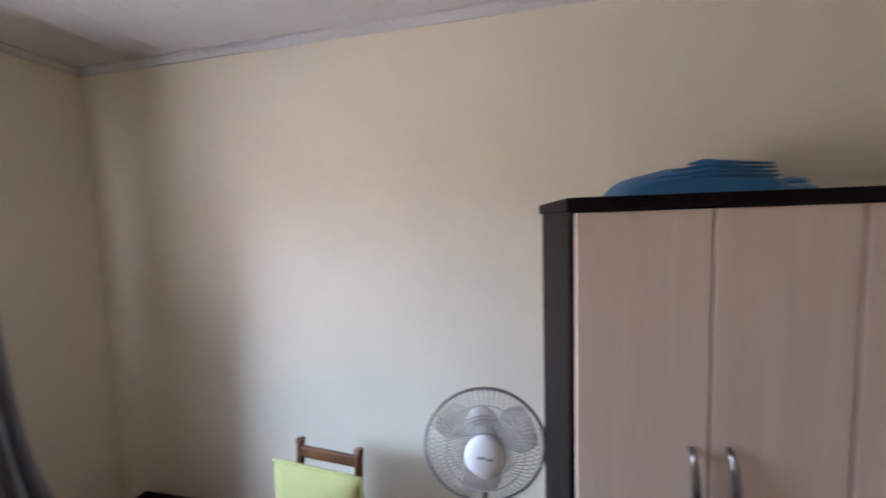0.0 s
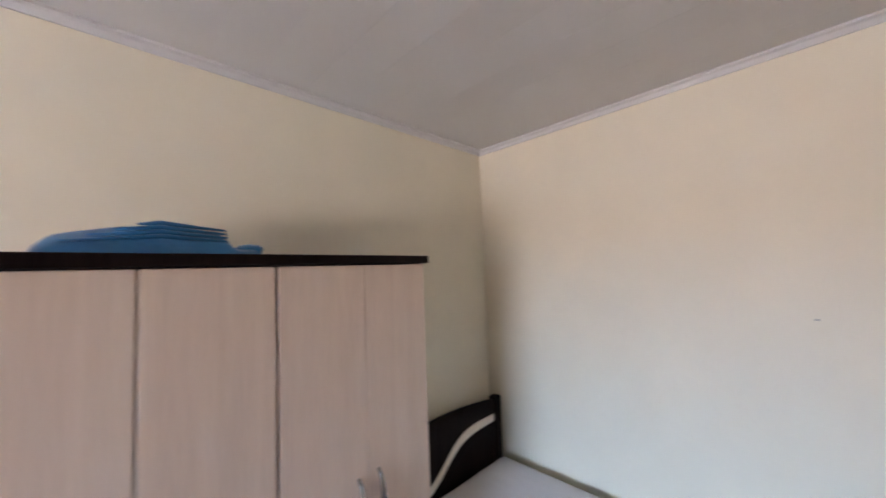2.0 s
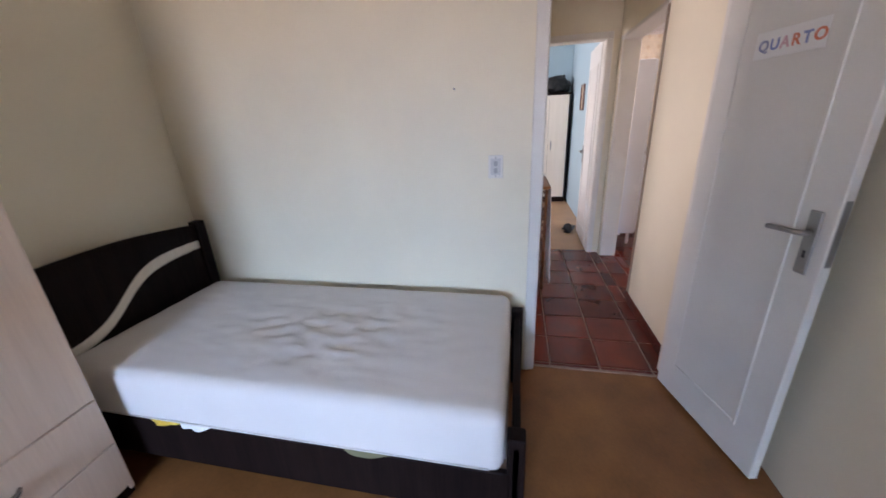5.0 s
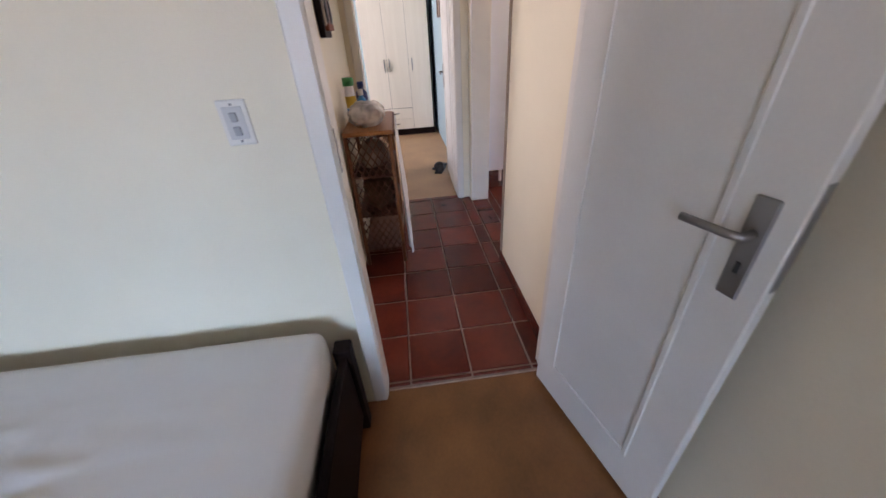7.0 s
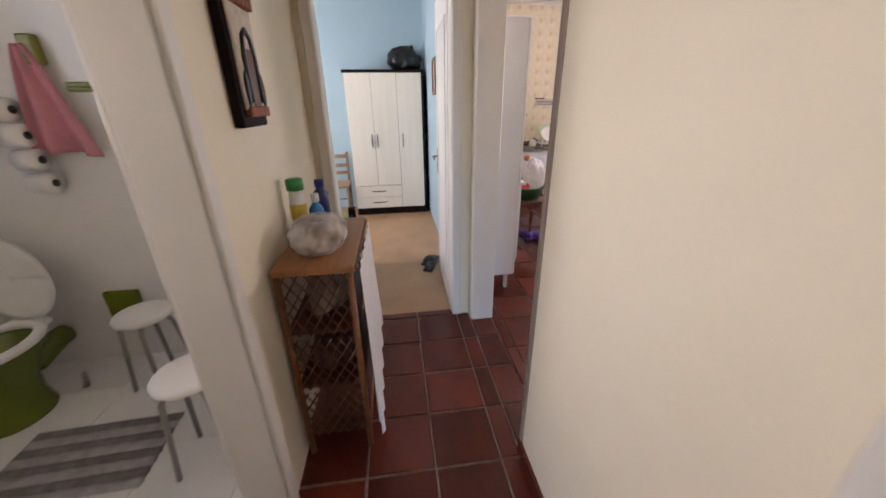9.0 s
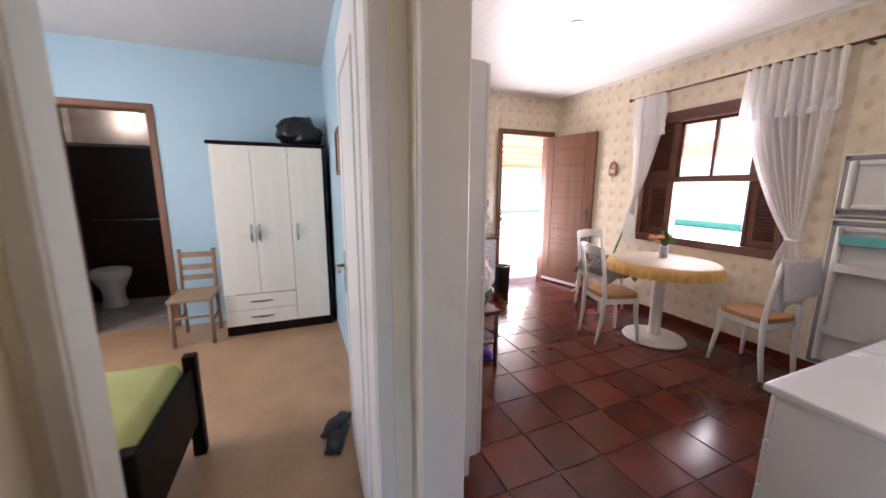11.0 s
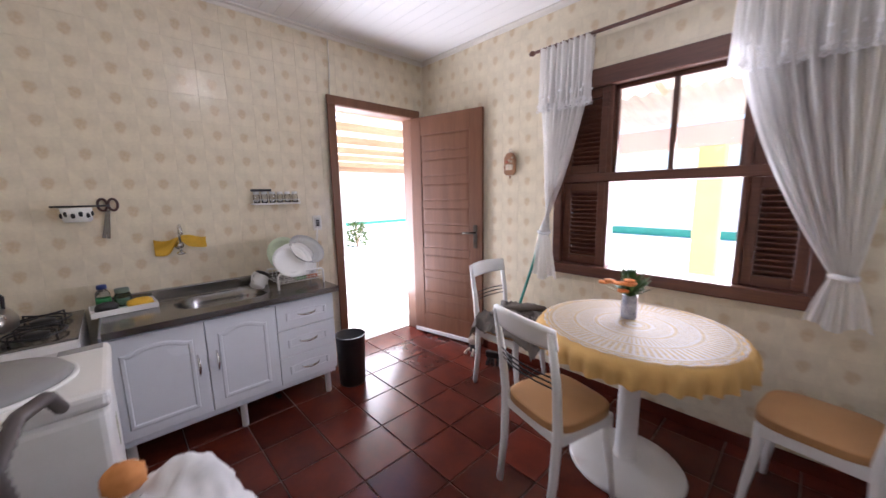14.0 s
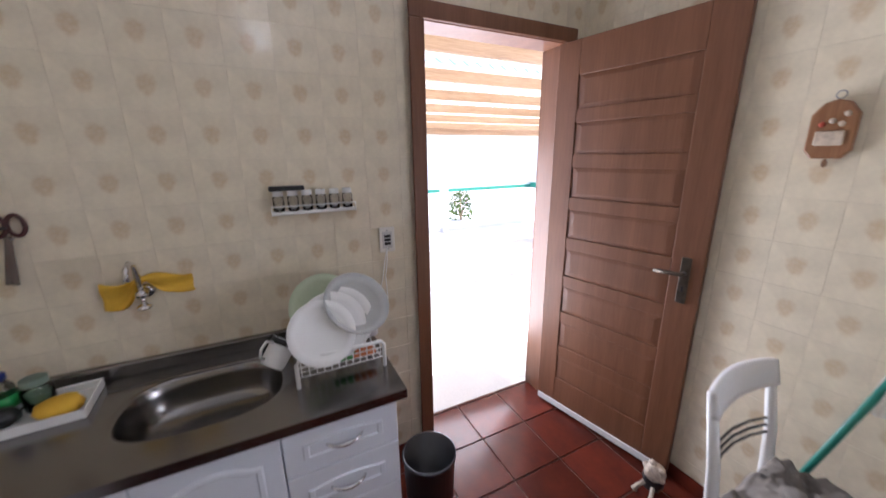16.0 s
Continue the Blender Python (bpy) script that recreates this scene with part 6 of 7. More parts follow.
# ---- kitchen: loose things ----
single("waste_bin", lathe([(0, 0), (0.09, 0), (0.095, 0.01), (0.108, 0.37), (0.113, 0.375), (0.113, 0.385), (0.106, 0.385), (0.092, 0.02), (0, 0.015)], 32), DARKP, "black plastic waste bin beside the sink cabinet", "bin", (7.545, -1.345, 0))


def broom():
    t = thing("broom", "broom with a green handle leaning on the wall", "broom")
    TEALH = material("teal_green_handle", (0.02, 0.22, 0.17), 0.35, var=0.05)
    a, b = Vector((6.60, -2.50, 1.18)), Vector((6.86, -2.33, 0.10))
    part("handle", tube([a, b], 0.011, 10), TEALH, t)
    part("head", moved(rbox(-0.13, 0.13, -0.022, 0.022, 0.07, 0.12, 0.008, 2), pose(6.87, -2.325, 0, 0, 0, 20)), DARKP, t)
    br = []
    rng = random.Random(4)
    for i in range(90):
        x, y = rng.uniform(-0.12, 0.12), rng.uniform(-0.018, 0.018)
        br.append(tube([(x, y, 0.075), (x * 1.12, y * 1.8, 0.002)], 0.002, 4))
    part("bristles", moved(join(*br), pose(6.87, -2.325, 0, 0, 0, 20)), DARKP, t)


broom()


def doorstop_toy():
    t = thing("doorstop", "small white crocheted toy doorstop on the floor", "doorstop", (7.20, -2.36, 0), 0)
    CRO = material("cream_crochet", (0.62, 0.52, 0.42), 0.95, var=0.2, scale=40, bump=0.8, fine=160)
    part("body", lump(0, 0, 0.06, 0.045, 0.04, 0.055, 0.25, 3, 2, 3, 0.0), DARKP, t)
    part("head", lump(-0.01, 0.02, 0.13, 0.045, 0.045, 0.04, 0.3, 3.5, 5, 3), CRO, t)
    for i in range(5):
        a = i * 1.25
        part("petal", lump(-0.01 + 0.04 * math.cos(a), 0.02, 0.135 + 0.035 * math.sin(a), 0.018, 0.014, 0.018, 0.2, 3, i, 2), CRO, t)
    for s in (-1, 1):
        part("leg", tube([(s * 0.02, 0.03, 0.05), (s * 0.035, 0.06, 0.03), (s * 0.04, 0.075, 0.006)], [0.01, 0.009, 0.014], 8), CRO, t)


doorstop_toy()


def clothes_heap():
    t = thing("clothes", "crumpled grey-brown clothes heaped on the chair", "clothes")
    G = material("grey_brown_jersey", (0.19, 0.17, 0.15), 0.95, var=0.15, scale=10, bump=0.5, fine=220)

    def f(u, v):
        x, y = (u - 0.5) * 0.52, (v - 0.5) * 0.46
        r = math.hypot(x / 0.27, y / 0.24)
        z = 0.10 * max(0, 1 - r * r * 0.55) + 0.05 * noise.noise(Vector((u * 5, v * 5, 2))) + 0.03 * abs(noise.noise(Vector((u * 11 + v * 5, v * 9 - u * 3, 6)))) + 0.012 * noise.noise(Vector((u * 25, v * 21, 9)))
        over = max(0, max(abs(x) - 0.215, abs(y) - 0.205))
        z -= over * 2.6
        if over <= 0:
            z = max(z, 0.004)
        return (6.60 + x, -2.15 + y, 0.492 + z)
    part("jersey", sheet(f, 90, 80, 0.004), G, t)
    for k in range(3):
        part("sleeve", tube([(6.46 + 0.10 * k, -2.28 + 0.09 * k, 0.60), (6.54 + 0.08 * k, -2.18 + 0.03 * k, 0.625), (6.66, -2.10 - 0.05 * k, 0.60), (6.74, -2.03, 0.56)], [0.02, 0.03, 0.028, 0.02], 8), G, t)


clothes_heap()


def hung_towel():
    t = thing("tea_towel", "white cotton towel hung over the chair back", "towel")
    TW = material("grey_white_towel", (0.66, 0.66, 0.69), 0.95, var=0.05, scale=8, bump=0.5, fine=200)
    dx, dy = 0.984, -0.178

    def f(u, v):
        s = v * 2 - 1
        w = (u - 0.42) * 0.32
        drop = abs(s) * (0.27 if s < 0 else 0.36) * (0.86 + 0.22 * u + 0.05 * math.sin(u * 11))
        side = math.tanh(4 * s)
        k = 0.022 * side + 0.010 * math.sin(u * 4 * math.pi + s) * abs(s) + 0.012 * s - 0.03 * (1 - (w / 0.19) ** 2)
        return (4.897 + dx * k - dy * w, -2.125 + dy * k + dx * w, 0.922 - drop)
    part("cloth", sheet(f, 30, 40, 0.005), TW, t)


hung_towel()


def flower_vase():
    t = thing("flower_vase", "glass vase with orange flowers and green leaves on the table", "vase", (5.835, -2.025, 0.767), 0)
    part("vase", lathe([(0, 0), (0.034, 0), (0.036, 0.006), (0.038, 0.05), (0.034, 0.10), (0.037, 0.12), (0.034, 0.12), (0.031, 0.10), (0.034, 0.05), (0.03, 0.01), (0, 0.008)], 28), material("pale_blue_vase_glaze", (0.50, 0.52, 0.58), 0.12, var=0.25, scale=30, tint=(0.20, 0.22, 0.34)), t, "patterned pale blue vase")
    rng = random.Random(8)
    LEAFM = material("bouquet_leaf", (0.06, 0.14, 0.025), 0.55, var=0.3, scale=30, bump=0.1)
    ORG = material("orange_petal", (0.80, 0.28, 0.07), 0.7, var=0.12, scale=30, bump=0.1)
    for i in range(130):
        a, e = rng.uniform(0, 6.283), rng.uniform(0.25, 1.45)
        L = rng.uniform(0.07, 0.145)
        base = Vector((0, 0, 0.11))
        d = Vector((math.cos(a) * math.cos(e), math.sin(a) * math.cos(e), math.sin(e)))
        tip = base + d * L + Vector((0, 0, 0.02))
        side = d.cross(Vector((0, 0, 1))).normalized() * rng.uniform(0.007, 0.013)
        bm = bmesh.new()
        q = base.lerp(tip, 0.45)
        vs = [bm.verts.new(p) for p in (q, q.lerp(tip, 0.5) + side + Vector((0, 0, 0.004)), tip, q.lerp(tip, 0.5) - side)]
        bm.faces.new(vs)
        for g in [tube([base, q], 0.0012, 4)]:
            bm = join(bm, g)
        part("leaf", bm, LEAFM, t)
    for i in range(9):
        a, e = 0.9 + rng.uniform(-1.1, 1.1), rng.uniform(0.25, 1.0)
        p = Vector((math.cos(a) * math.cos(e), math.sin(a) * math.cos(e), math.sin(e))) * rng.uniform(0.10, 0.145) + Vector((0, 0, 0.12))
        fl = []
        for k in range(7):
            b = k * 0.9
            fl.append(lump(p.x + 0.015 * math.cos(b), p.y + 0.015 * math.sin(b), p.z + 0.003, 0.013, 0.013, 0.008, 0.2, 2, k, 2))
        fl.append(lump(p.x, p.y, p.z + 0.006, 0.008, 0.008, 0.007, 0.1, 2, 0, 2))
        part("flower", join(*fl), ORG, t, "orange blossom")


flower_vase()


def hanging_plaque():
    t = thing("wall_ornament", "small brown wooden wall ornament with painted figures", "ornament", (6.943, KY0 + 0.006, 1.64), 0)
    BW = wood("honey_brown_wood", (0.22, 0.10, 0.045), (0.34, 0.17, 0.08), 0.4)
    bm = bmesh.new()
    pts = [(-0.035, -0.085), (0.035, -0.085), (0.055, -0.06), (0.055, 0.05), (0.03, 0.085), (0, 0.095), (-0.03, 0.085), (-0.055, 0.05), (-0.055, -0.06)]
    a = [bm.verts.new((x, 0.004, z)) for x, z in pts]
    b = [bm.verts.new((x, 0.018, z)) for x, z in pts]
    c = [bm.verts.new((x * 0.92, 0.022, z * 0.94)) for x, z in pts]
    for p, q in ((a, b), (b, c)):
        for k in range(len(pts)):
            bm.faces.new((p[k], p[(k + 1) % len(pts)], q[(k + 1) % len(pts)], q[k]))
    bm.faces.new(c)
    bm.faces.new(a[::-1])
    bmesh.ops.recalc_face_normals(bm, faces=bm.faces[:])
    part("board", bm, BW, t)
    PAL = material("cream_painted_figure", (0.62, 0.52, 0.40), 0.6, var=0.15, scale=40)
    part("panel", rbox(-0.035, 0.035, 0.020, 0.028, -0.045, 0.0, 0.004, 1), PAL, t)
    for x, z in ((-0.022, 0.02), (0.0, 0.03), (0.022, 0.02), (-0.03, 0.05)):
        part("knob", lump(x, 0.025, z, 0.009, 0.006, 0.009, 0.1, 2, 1, 2), PAL if x < 0.01 else material("red_paint", (0.4, 0.06, 0.03), 0.5), t)
    part("ring", tube([(0.012 * math.cos(k), 0.008, 0.108 + 0.012 * math.sin(k)) for k in [j * math.pi / 6 for j in range(12)]], 0.002, 5, True), DULL, t)
    part("pendant", lump(0, 0.01, -0.10, 0.008, 0.006, 0.014, 0.1, 2, 1, 2), BW, t)


hanging_plaque()
SOCKET = wall_plate("socket", "grey wall socket plate with a black outlet", (KX1 - 0.007, -1.355, 1.20), -90, 0.075, 0.12, 2)
part("cord", tube([(-0.003, -0.009, -0.03), (-0.01, -0.018, -0.10), (-0.02, -0.013, -0.18), (-0.015, -0.013, -0.28), (-0.025, -0.023, -0.37)], 0.0025, 6), PLASW, SOCKET, "thin white power cord")
single("cable", tube([(8.0, -1.35, 1.16), (7.998, -1.335, 1.10), (7.999, -1.325, 1.04), (7.995, -1.31, 0.98), (7.99, -1.30, 0.93)], 0.0025, 6), PLASW, "thin white cable hanging from the socket", "cable")
single("power_plug", join(lump(7.985, -1.295, 0.935, 0.028, 0.032, 0.028, 0.05, 1, 1, 3)), PLASW, "white round plug adaptor on the wall", "plug")


def faucet():
    t = thing("faucet", "chrome wall faucet with a curved spout", "faucet", (0, -0.435, 0))
    x = KX1 - 0.012
    part("flange", tube([(x, 0, 1.12), (x - 0.012, 0, 1.12)], 0.025, 16), CHROME, t)
    part("body", tube([(x, 0, 1.12), (x - 0.05, 0, 1.12), (x - 0.075, 0, 1.125)], [0.014, 0.016, 0.016], 12), CHROME, t)
    part("spout", tube([(x - 0.06, 0, 1.125), (x - 0.065, 0, 1.19), (x - 0.08, 0, 1.235), (x - 0.115, 0, 1.25), (x - 0.15, 0, 1.235), (x - 0.165, 0, 1.20)], 0.009, 10), CHROME, t)
    part("handle", join(tube([(x - 0.06, 0, 1.12), (x - 0.062, 0, 1.085)], 0.008, 8), lump(x - 0.062, 0, 1.075, 0.024, 0.024, 0.012, 0.05, 2, 1, 3)), CHROME, t)


faucet()
YRAG = material("yellow_cleaning_cloth", (0.72, 0.44, 0.04), 0.9, var=0.1, scale=10, bump=0.4, fine=200)


def rag():
    t = thing("cleaning_cloth", "yellow cleaning cloth hung behind the faucet", "cloth")

    def f(u, v):
        y = -0.31 - 0.27 * u
        z0 = 1.165 + 0.01 * u
        w = 0.10 * (1 - 0.75 * math.exp(-((u - 0.45) / 0.13) ** 2)) * (1 - 0.35 * u)
        return (KX1 - 0.022 - 0.012 * math.sin(v * 7 + u * 9) * 0.5 - 0.01 * math.sin(u * math.pi), y, z0 - w * v - 0.012 * math.sin(u * 8))
    part("cloth", sheet(f, 40, 14, 0.004), YRAG, t)


rag()


def scissors():
    t = thing("scissors", "scissors with dark red-brown handles hanging on the wall", "scissors", (KX1 - 0.016, -0.135, 1.375), 0)
    HB = material("dark_maroon_plastic", (0.05, 0.012, 0.010), 0.35, var=0.05)
    for s in (-1, 1):
        part("handle", tube([(0, s * 0.022 + 0.020 * math.cos(a) * 1.0, 0.012 + 0.033 * math.sin(a)) for a in [k * math.pi / 10 for k in range(20)]], 0.0065, 8, True), HB, t)
        part("blade", moved(rbox(-0.002 + 0.002 * s, 0.002 * s + 0.001, -0.008, 0.008, -0.18, -0.02, 0.001, 1), pose(0, 0.0, 0, 9 + 3 * s, 0, 0)), STEEL, t)
    part("screw", tube([(-0.005, -0.003, -0.03), (0.004, -0.003, -0.03)], 0.005, 8), DULL, t)


scissors()


def wall_pot():
    t = thing("wall_pot", "small white pot with black figures hanging on a dark bar", "pot", (KX1 - 0.01, -0.01, 1.33), 0)
    part("bar", tube([(-0.02, -0.13, 0.052), (-0.02, 0.10, 0.052)], 0.005, 8), DARKP, t)
    part("pot", moved(lathe([(0, -0.03), (0.05, -0.03), (0.058, -0.02), (0.062, 0.045), (0.057, 0.045), (0.053, -0.02), (0, -0.024)], 28), pose(-0.068, 0.0, 0)), PLASW, t)
    for k in range(6):
        a = math.pi / 2 + 0.35 + k * 0.5
        part("figure", lump(-0.068 + 0.06 * math.cos(a), 0.06 * math.sin(a), 0.005 + 0.008 * (k % 2), 0.006, 0.009, 0.014, 0.4, 3, k, 2), DARKP, t)


wall_pot()


def spice_rack():
    t = thing("spice_rack", "white wire wall rack with a row of small glass spice jars", "rack", (KX1 - 0.007, -1.045, 1.36), 0)
    part("shelf", rbox(-0.06, 0, -0.165, 0.165, 0, 0.012, 0.004, 2), PLASW, t)
    part("rail", join(tube([(-0.058, -0.163, 0.035), (-0.058, 0.163, 0.035)], 0.003, 6), tube([(-0.058, -0.163, 0.0), (-0.058, -0.163, 0.035)], 0.003, 6), tube([(-0.058, 0.163, 0.0), (-0.058, 0.163, 0.035)], 0.003, 6)), PLASW, t)
    part("box", rbox(-0.055, -0.01, 0.035, 0.165, 0.095, 0.112, 0.003, 1), DARKP, t, "flat black box")
    for k in range(6):
        y = 0.135 - k * 0.054
        j = part("jar", lathe([(0, 0.013), (0.02, 0.013), (0.021, 0.018), (0.021, 0.066), (0.017, 0.074), (0.017, 0.078), (0.015, 0.078), (0.019, 0.064), (0.019, 0.018), (0, 0.016)], 18, -0.032, y), GLASS, t)
        part("lid", lathe([(0.0195, 0.074), (0.0195, 0.092), (0.018, 0.094), (0, 0.094)], 18, -0.032, y), PLASW, j)


spice_rack()


def dish_rack():
    t = thing("dish_rack", "white wire dish rack with plates and bowls drying", "dish rack", (7.735, -1.045, 0.801), 0)
    for x in (-0.12, 0.12):
        part("frame_bar", tube([(x, -0.155, 0.0), (x, -0.155, 0.09), (x, -0.145, 0.105), (x, 0.145, 0.105), (x, 0.155, 0.09), (x, 0.155, 0.0)], 0.0075, 8), PLASW, t, "white coated tube")
    w = []
    for k in range(12):
        y = -0.14 + k * 0.0255
        w.append(tube([(-0.12, y, 0.095), (-0.118, y, 0.04), (0.118, y, 0.04), (0.12, y, 0.095)], 0.002, 5))
    for x in (-0.12, -0.06, 0, 0.06, 0.12):
        w.append(tube([(x, -0.15, 0.04), (x, 0.15, 0.04)], 0.0022, 5))
    for z in (0.06, 0.08):
        for x in (-0.12, 0.12):
            w.append(tube([(x, -0.15, z), (x, 0.15, z)], 0.002, 5))
    for wire in w:
        part("wire", wire, PLASW, t)
    FROST = material("milky_plastic", (0.74, 0.76, 0.75), 0.22, var=0.03, bump=0.02)
    FROST.node_tree.nodes["Principled BSDF"].inputs["Transmission Weight"].default_value = 0.35

    def plate(name, at, turn, tilt, R, deep, mat, label, group=""):
        bm = lathe([(0, 0), (R * 0.45, 0), (R * 0.55, 0.006), (R * 0.8, deep * 0.6), (R, deep), (R, deep + 0.003), (R * 0.78, deep * 0.6 + 0.006), (R * 0.5, 0.008), (0, 0.005)], 40)
        o = part(name, moved(bm, pose(0, 0, R, 90 - tilt, 0, 0)), mat)
        o.matrix_world = pose(*at, 0, 0, turn)
        tagged(o, label, name, group)
    plate("bowl", (7.665, -0.985, 0.845), -84, 32, 0.118, 0.035, PLASW, "shallow white bowl standing in the rack")
    plate("plate", (7.70, -1.03, 0.845), -80, 28, 0.125, 0.022, PLASW, "white dinner plate standing in the rack", "plates in the dish rack")
    plate("plate", (7.735, -1.07, 0.845), -78, 28, 0.125, 0.022, PLASW, "white dinner plate standing in the rack", "plates in the dish rack")
    plate("plastic_bowl", (7.75, -1.115, 0.865), -72, 44, 0.128, 0.075, FROST, "translucent white plastic bowl in the rack")
    plate("lid", (7.83, -1.02, 0.86), -80, 24, 0.135, 0.02, material("pale_green_plastic", (0.60, 0.70, 0.50), 0.3), "pale green plastic lid behind the bowl")
    cup = part("cup", lathe([(0, 0), (0.026, 0), (0.033, 0.07), (0.030, 0.07), (0.024, 0.004), (0, 0.004)], 24), PLASW)
    cup.matrix_world = pose(7.80, -1.20, 0.846)
    tagged(cup, "small white plastic cup in the dish rack", "cup")
    for k, m in enumerate((material("green_sponge", (0.10, 0.32, 0.10), 0.9), material("orange_sponge", (0.60, 0.20, 0.08), 0.9))):
        single("sponge", rbox(-0.02, 0.02, -0.045, 0.045, 0, 0.018, 0.005, 2), m, "dish sponge in the rack", "sponge", (7.66, -1.06 - 0.07 * k, 0.844), 5)
    c = thing("mug", "white mug with black band lying tilted by the sink", "mug", (7.82, -0.835, 0.845), 0)
    body = moved(lathe([(0, -0.045), (0.036, -0.045), (0.039, -0.038), (0.04, 0.045), (0.036, 0.045), (0.034, -0.035), (0, -0.04)], 28), pose(0, 0, 0, 35, 25, 0) @ Matrix.Diagonal((1.2, 1.2, 1.2, 1)))
    mug = part("body", body, PLASW, c)
    part("band", moved(lathe([(0.0405, 0.026), (0.041, 0.026), (0.041, 0.044), (0.0405, 0.044)], 28), pose(0, 0, 0, 35, 25, 0) @ Matrix.Diagonal((1.2, 1.2, 1.2, 1))), DARKP, mug)
    part("handle", moved(tube([(0.038, 0, 0.025), (0.062, 0, 0.02), (0.066, 0, -0.005), (0.055, 0, -0.028), (0.037, 0, -0.03)], 0.005, 8), pose(0, 0, 0, 35, 25, 0) @ Matrix.Diagonal((1.2, 1.2, 1.2, 1)) @ pose(0, 0, 0, 0, 0, 130)), PLASW, c)


dish_rack()


def soap_tray():
    t = thing("sink_tray", "white plastic tray beside the sink", "tray", (7.855, -0.135, 0.801), 4)
    part("base", rbox(-0.09, 0.09, -0.135, 0.135, 0, 0.006, 0.002, 1), PLASW, t)
    for a in (rbox(-0.095, -0.089, -0.14, 0.14, 0, 0.032, 0.002, 1), rbox(0.089, 0.095, -0.14, 0.14, 0, 0.032, 0.002, 1), rbox(-0.089, 0.089, -0.14, -0.134, 0, 0.032, 0.002, 1), rbox(-0.089, 0.089, 0.134, 0.14, 0, 0.032, 0.002, 1)):
        part("rim", a, PLASW, t)
    b = bottle("bottle", "clear bottle with dark liquid and blue cap in the tray", (7.895, -0.055, 0.808), 0.032, 0.135, glassy("pale_clear_plastic", (0.75, 0.80, 0.85), 0.05), NAVY, 0.55, 0.018)
    part("label", lathe([(0.0325, 0.03), (0.033, 0.03), (0.033, 0.07), (0.0325, 0.07)], 24), GREENB, b)
    j = thing("glass_jar", "greenish glass jar with a grey lid", "jar", (7.89, -0.135, 0.808))
    part("jar", lathe([(0, 0), (0.034, 0), (0.038, 0.01), (0.038, 0.07), (0.03, 0.085), (0.03, 0.095), (0.026, 0.095), (0.034, 0.07), (0.034, 0.012), (0, 0.008)], 24), glassy("green_glass", (0.62, 0.80, 0.70), 0.03), j)
    part("lid", lathe([(0.032, 0.088), (0.033, 0.108), (0.03, 0.11), (0, 0.11)], 20), material("green_grey_lid", (0.16, 0.22, 0.18), 0.5), j)
    single("scouring_pad", lump(7.83, -0.065, 0.835, 0.035, 0.05, 0.03, 0.2, 3, 2, 3, 0.808), DARKP, "black scouring pad in the tray", "scouring pad")
    single("folded_cloth", lump(7.82, -0.205, 0.835, 0.05, 0.06, 0.03, 0.15, 2, 4, 3, 0.808), YRAG, "folded yellow cloth in the tray", "cloth")


soap_tray()


def stove():
    t = thing("stove", "white gas stove with black grates", "stove", (0, 0, -0.05))
    x0, x1, y0, y1 = 7.44, 8.0, 0.03, 0.58
    part("body", rbox(x0 + 0.02, x1, y0, y1, 0.06, 0.845, 0.008, 2), WHITE, t)
    part("oven_door", rbox(x0, x0 + 0.019, y0 + 0.01, y1 - 0.01, 0.12, 0.68, 0.006, 2), WHITE, t)
    part("control_panel", rbox(x0, x0 + 0.019, y0 + 0.005, y1 - 0.005, 0.70, 0.845, 0.006, 2), WHITE, t)
    part("cooktop", rbox(x0 + 0.01, x1, y0, y1, 0.846, 0.858, 0.004, 2), STEEL, t)
    for k in range(4):
        part("knob", tube([(x0, y0 + 0.1 + 0.12 * k, 0.77), (x0 - 0.025, y0 + 0.1 + 0.12 * k, 0.77)], 0.02, 12), DARKP, t)
    for cx in (7.60, 7.84):
        for cy in (0.17, 0.44):
            part("burner", lathe([(0, 0.858), (0.045, 0.858), (0.045, 0.872), (0.03, 0.878), (0, 0.878)], 20, cx, cy), DARKP, t)
            part("grate", join(*[tube([(cx + 0.10 * math.cos(a), cy + 0.10 * math.sin(a), 0.86), (cx + 0.10 * math.cos(a), cy + 0.10 * math.sin(a), 0.892), (cx + 0.02 * math.cos(a), cy + 0.02 * math.sin(a), 0.892)], 0.005, 6) for a in [i * math.pi / 2 + 0.78 for i in range(4)]],
                               tube([(cx + 0.10 * math.cos(a), cy + 0.10 * math.sin(a), 0.875) for a in [i * math.pi / 12 for i in range(24)]], 0.005, 6, True)), DARKP, t)


stove()


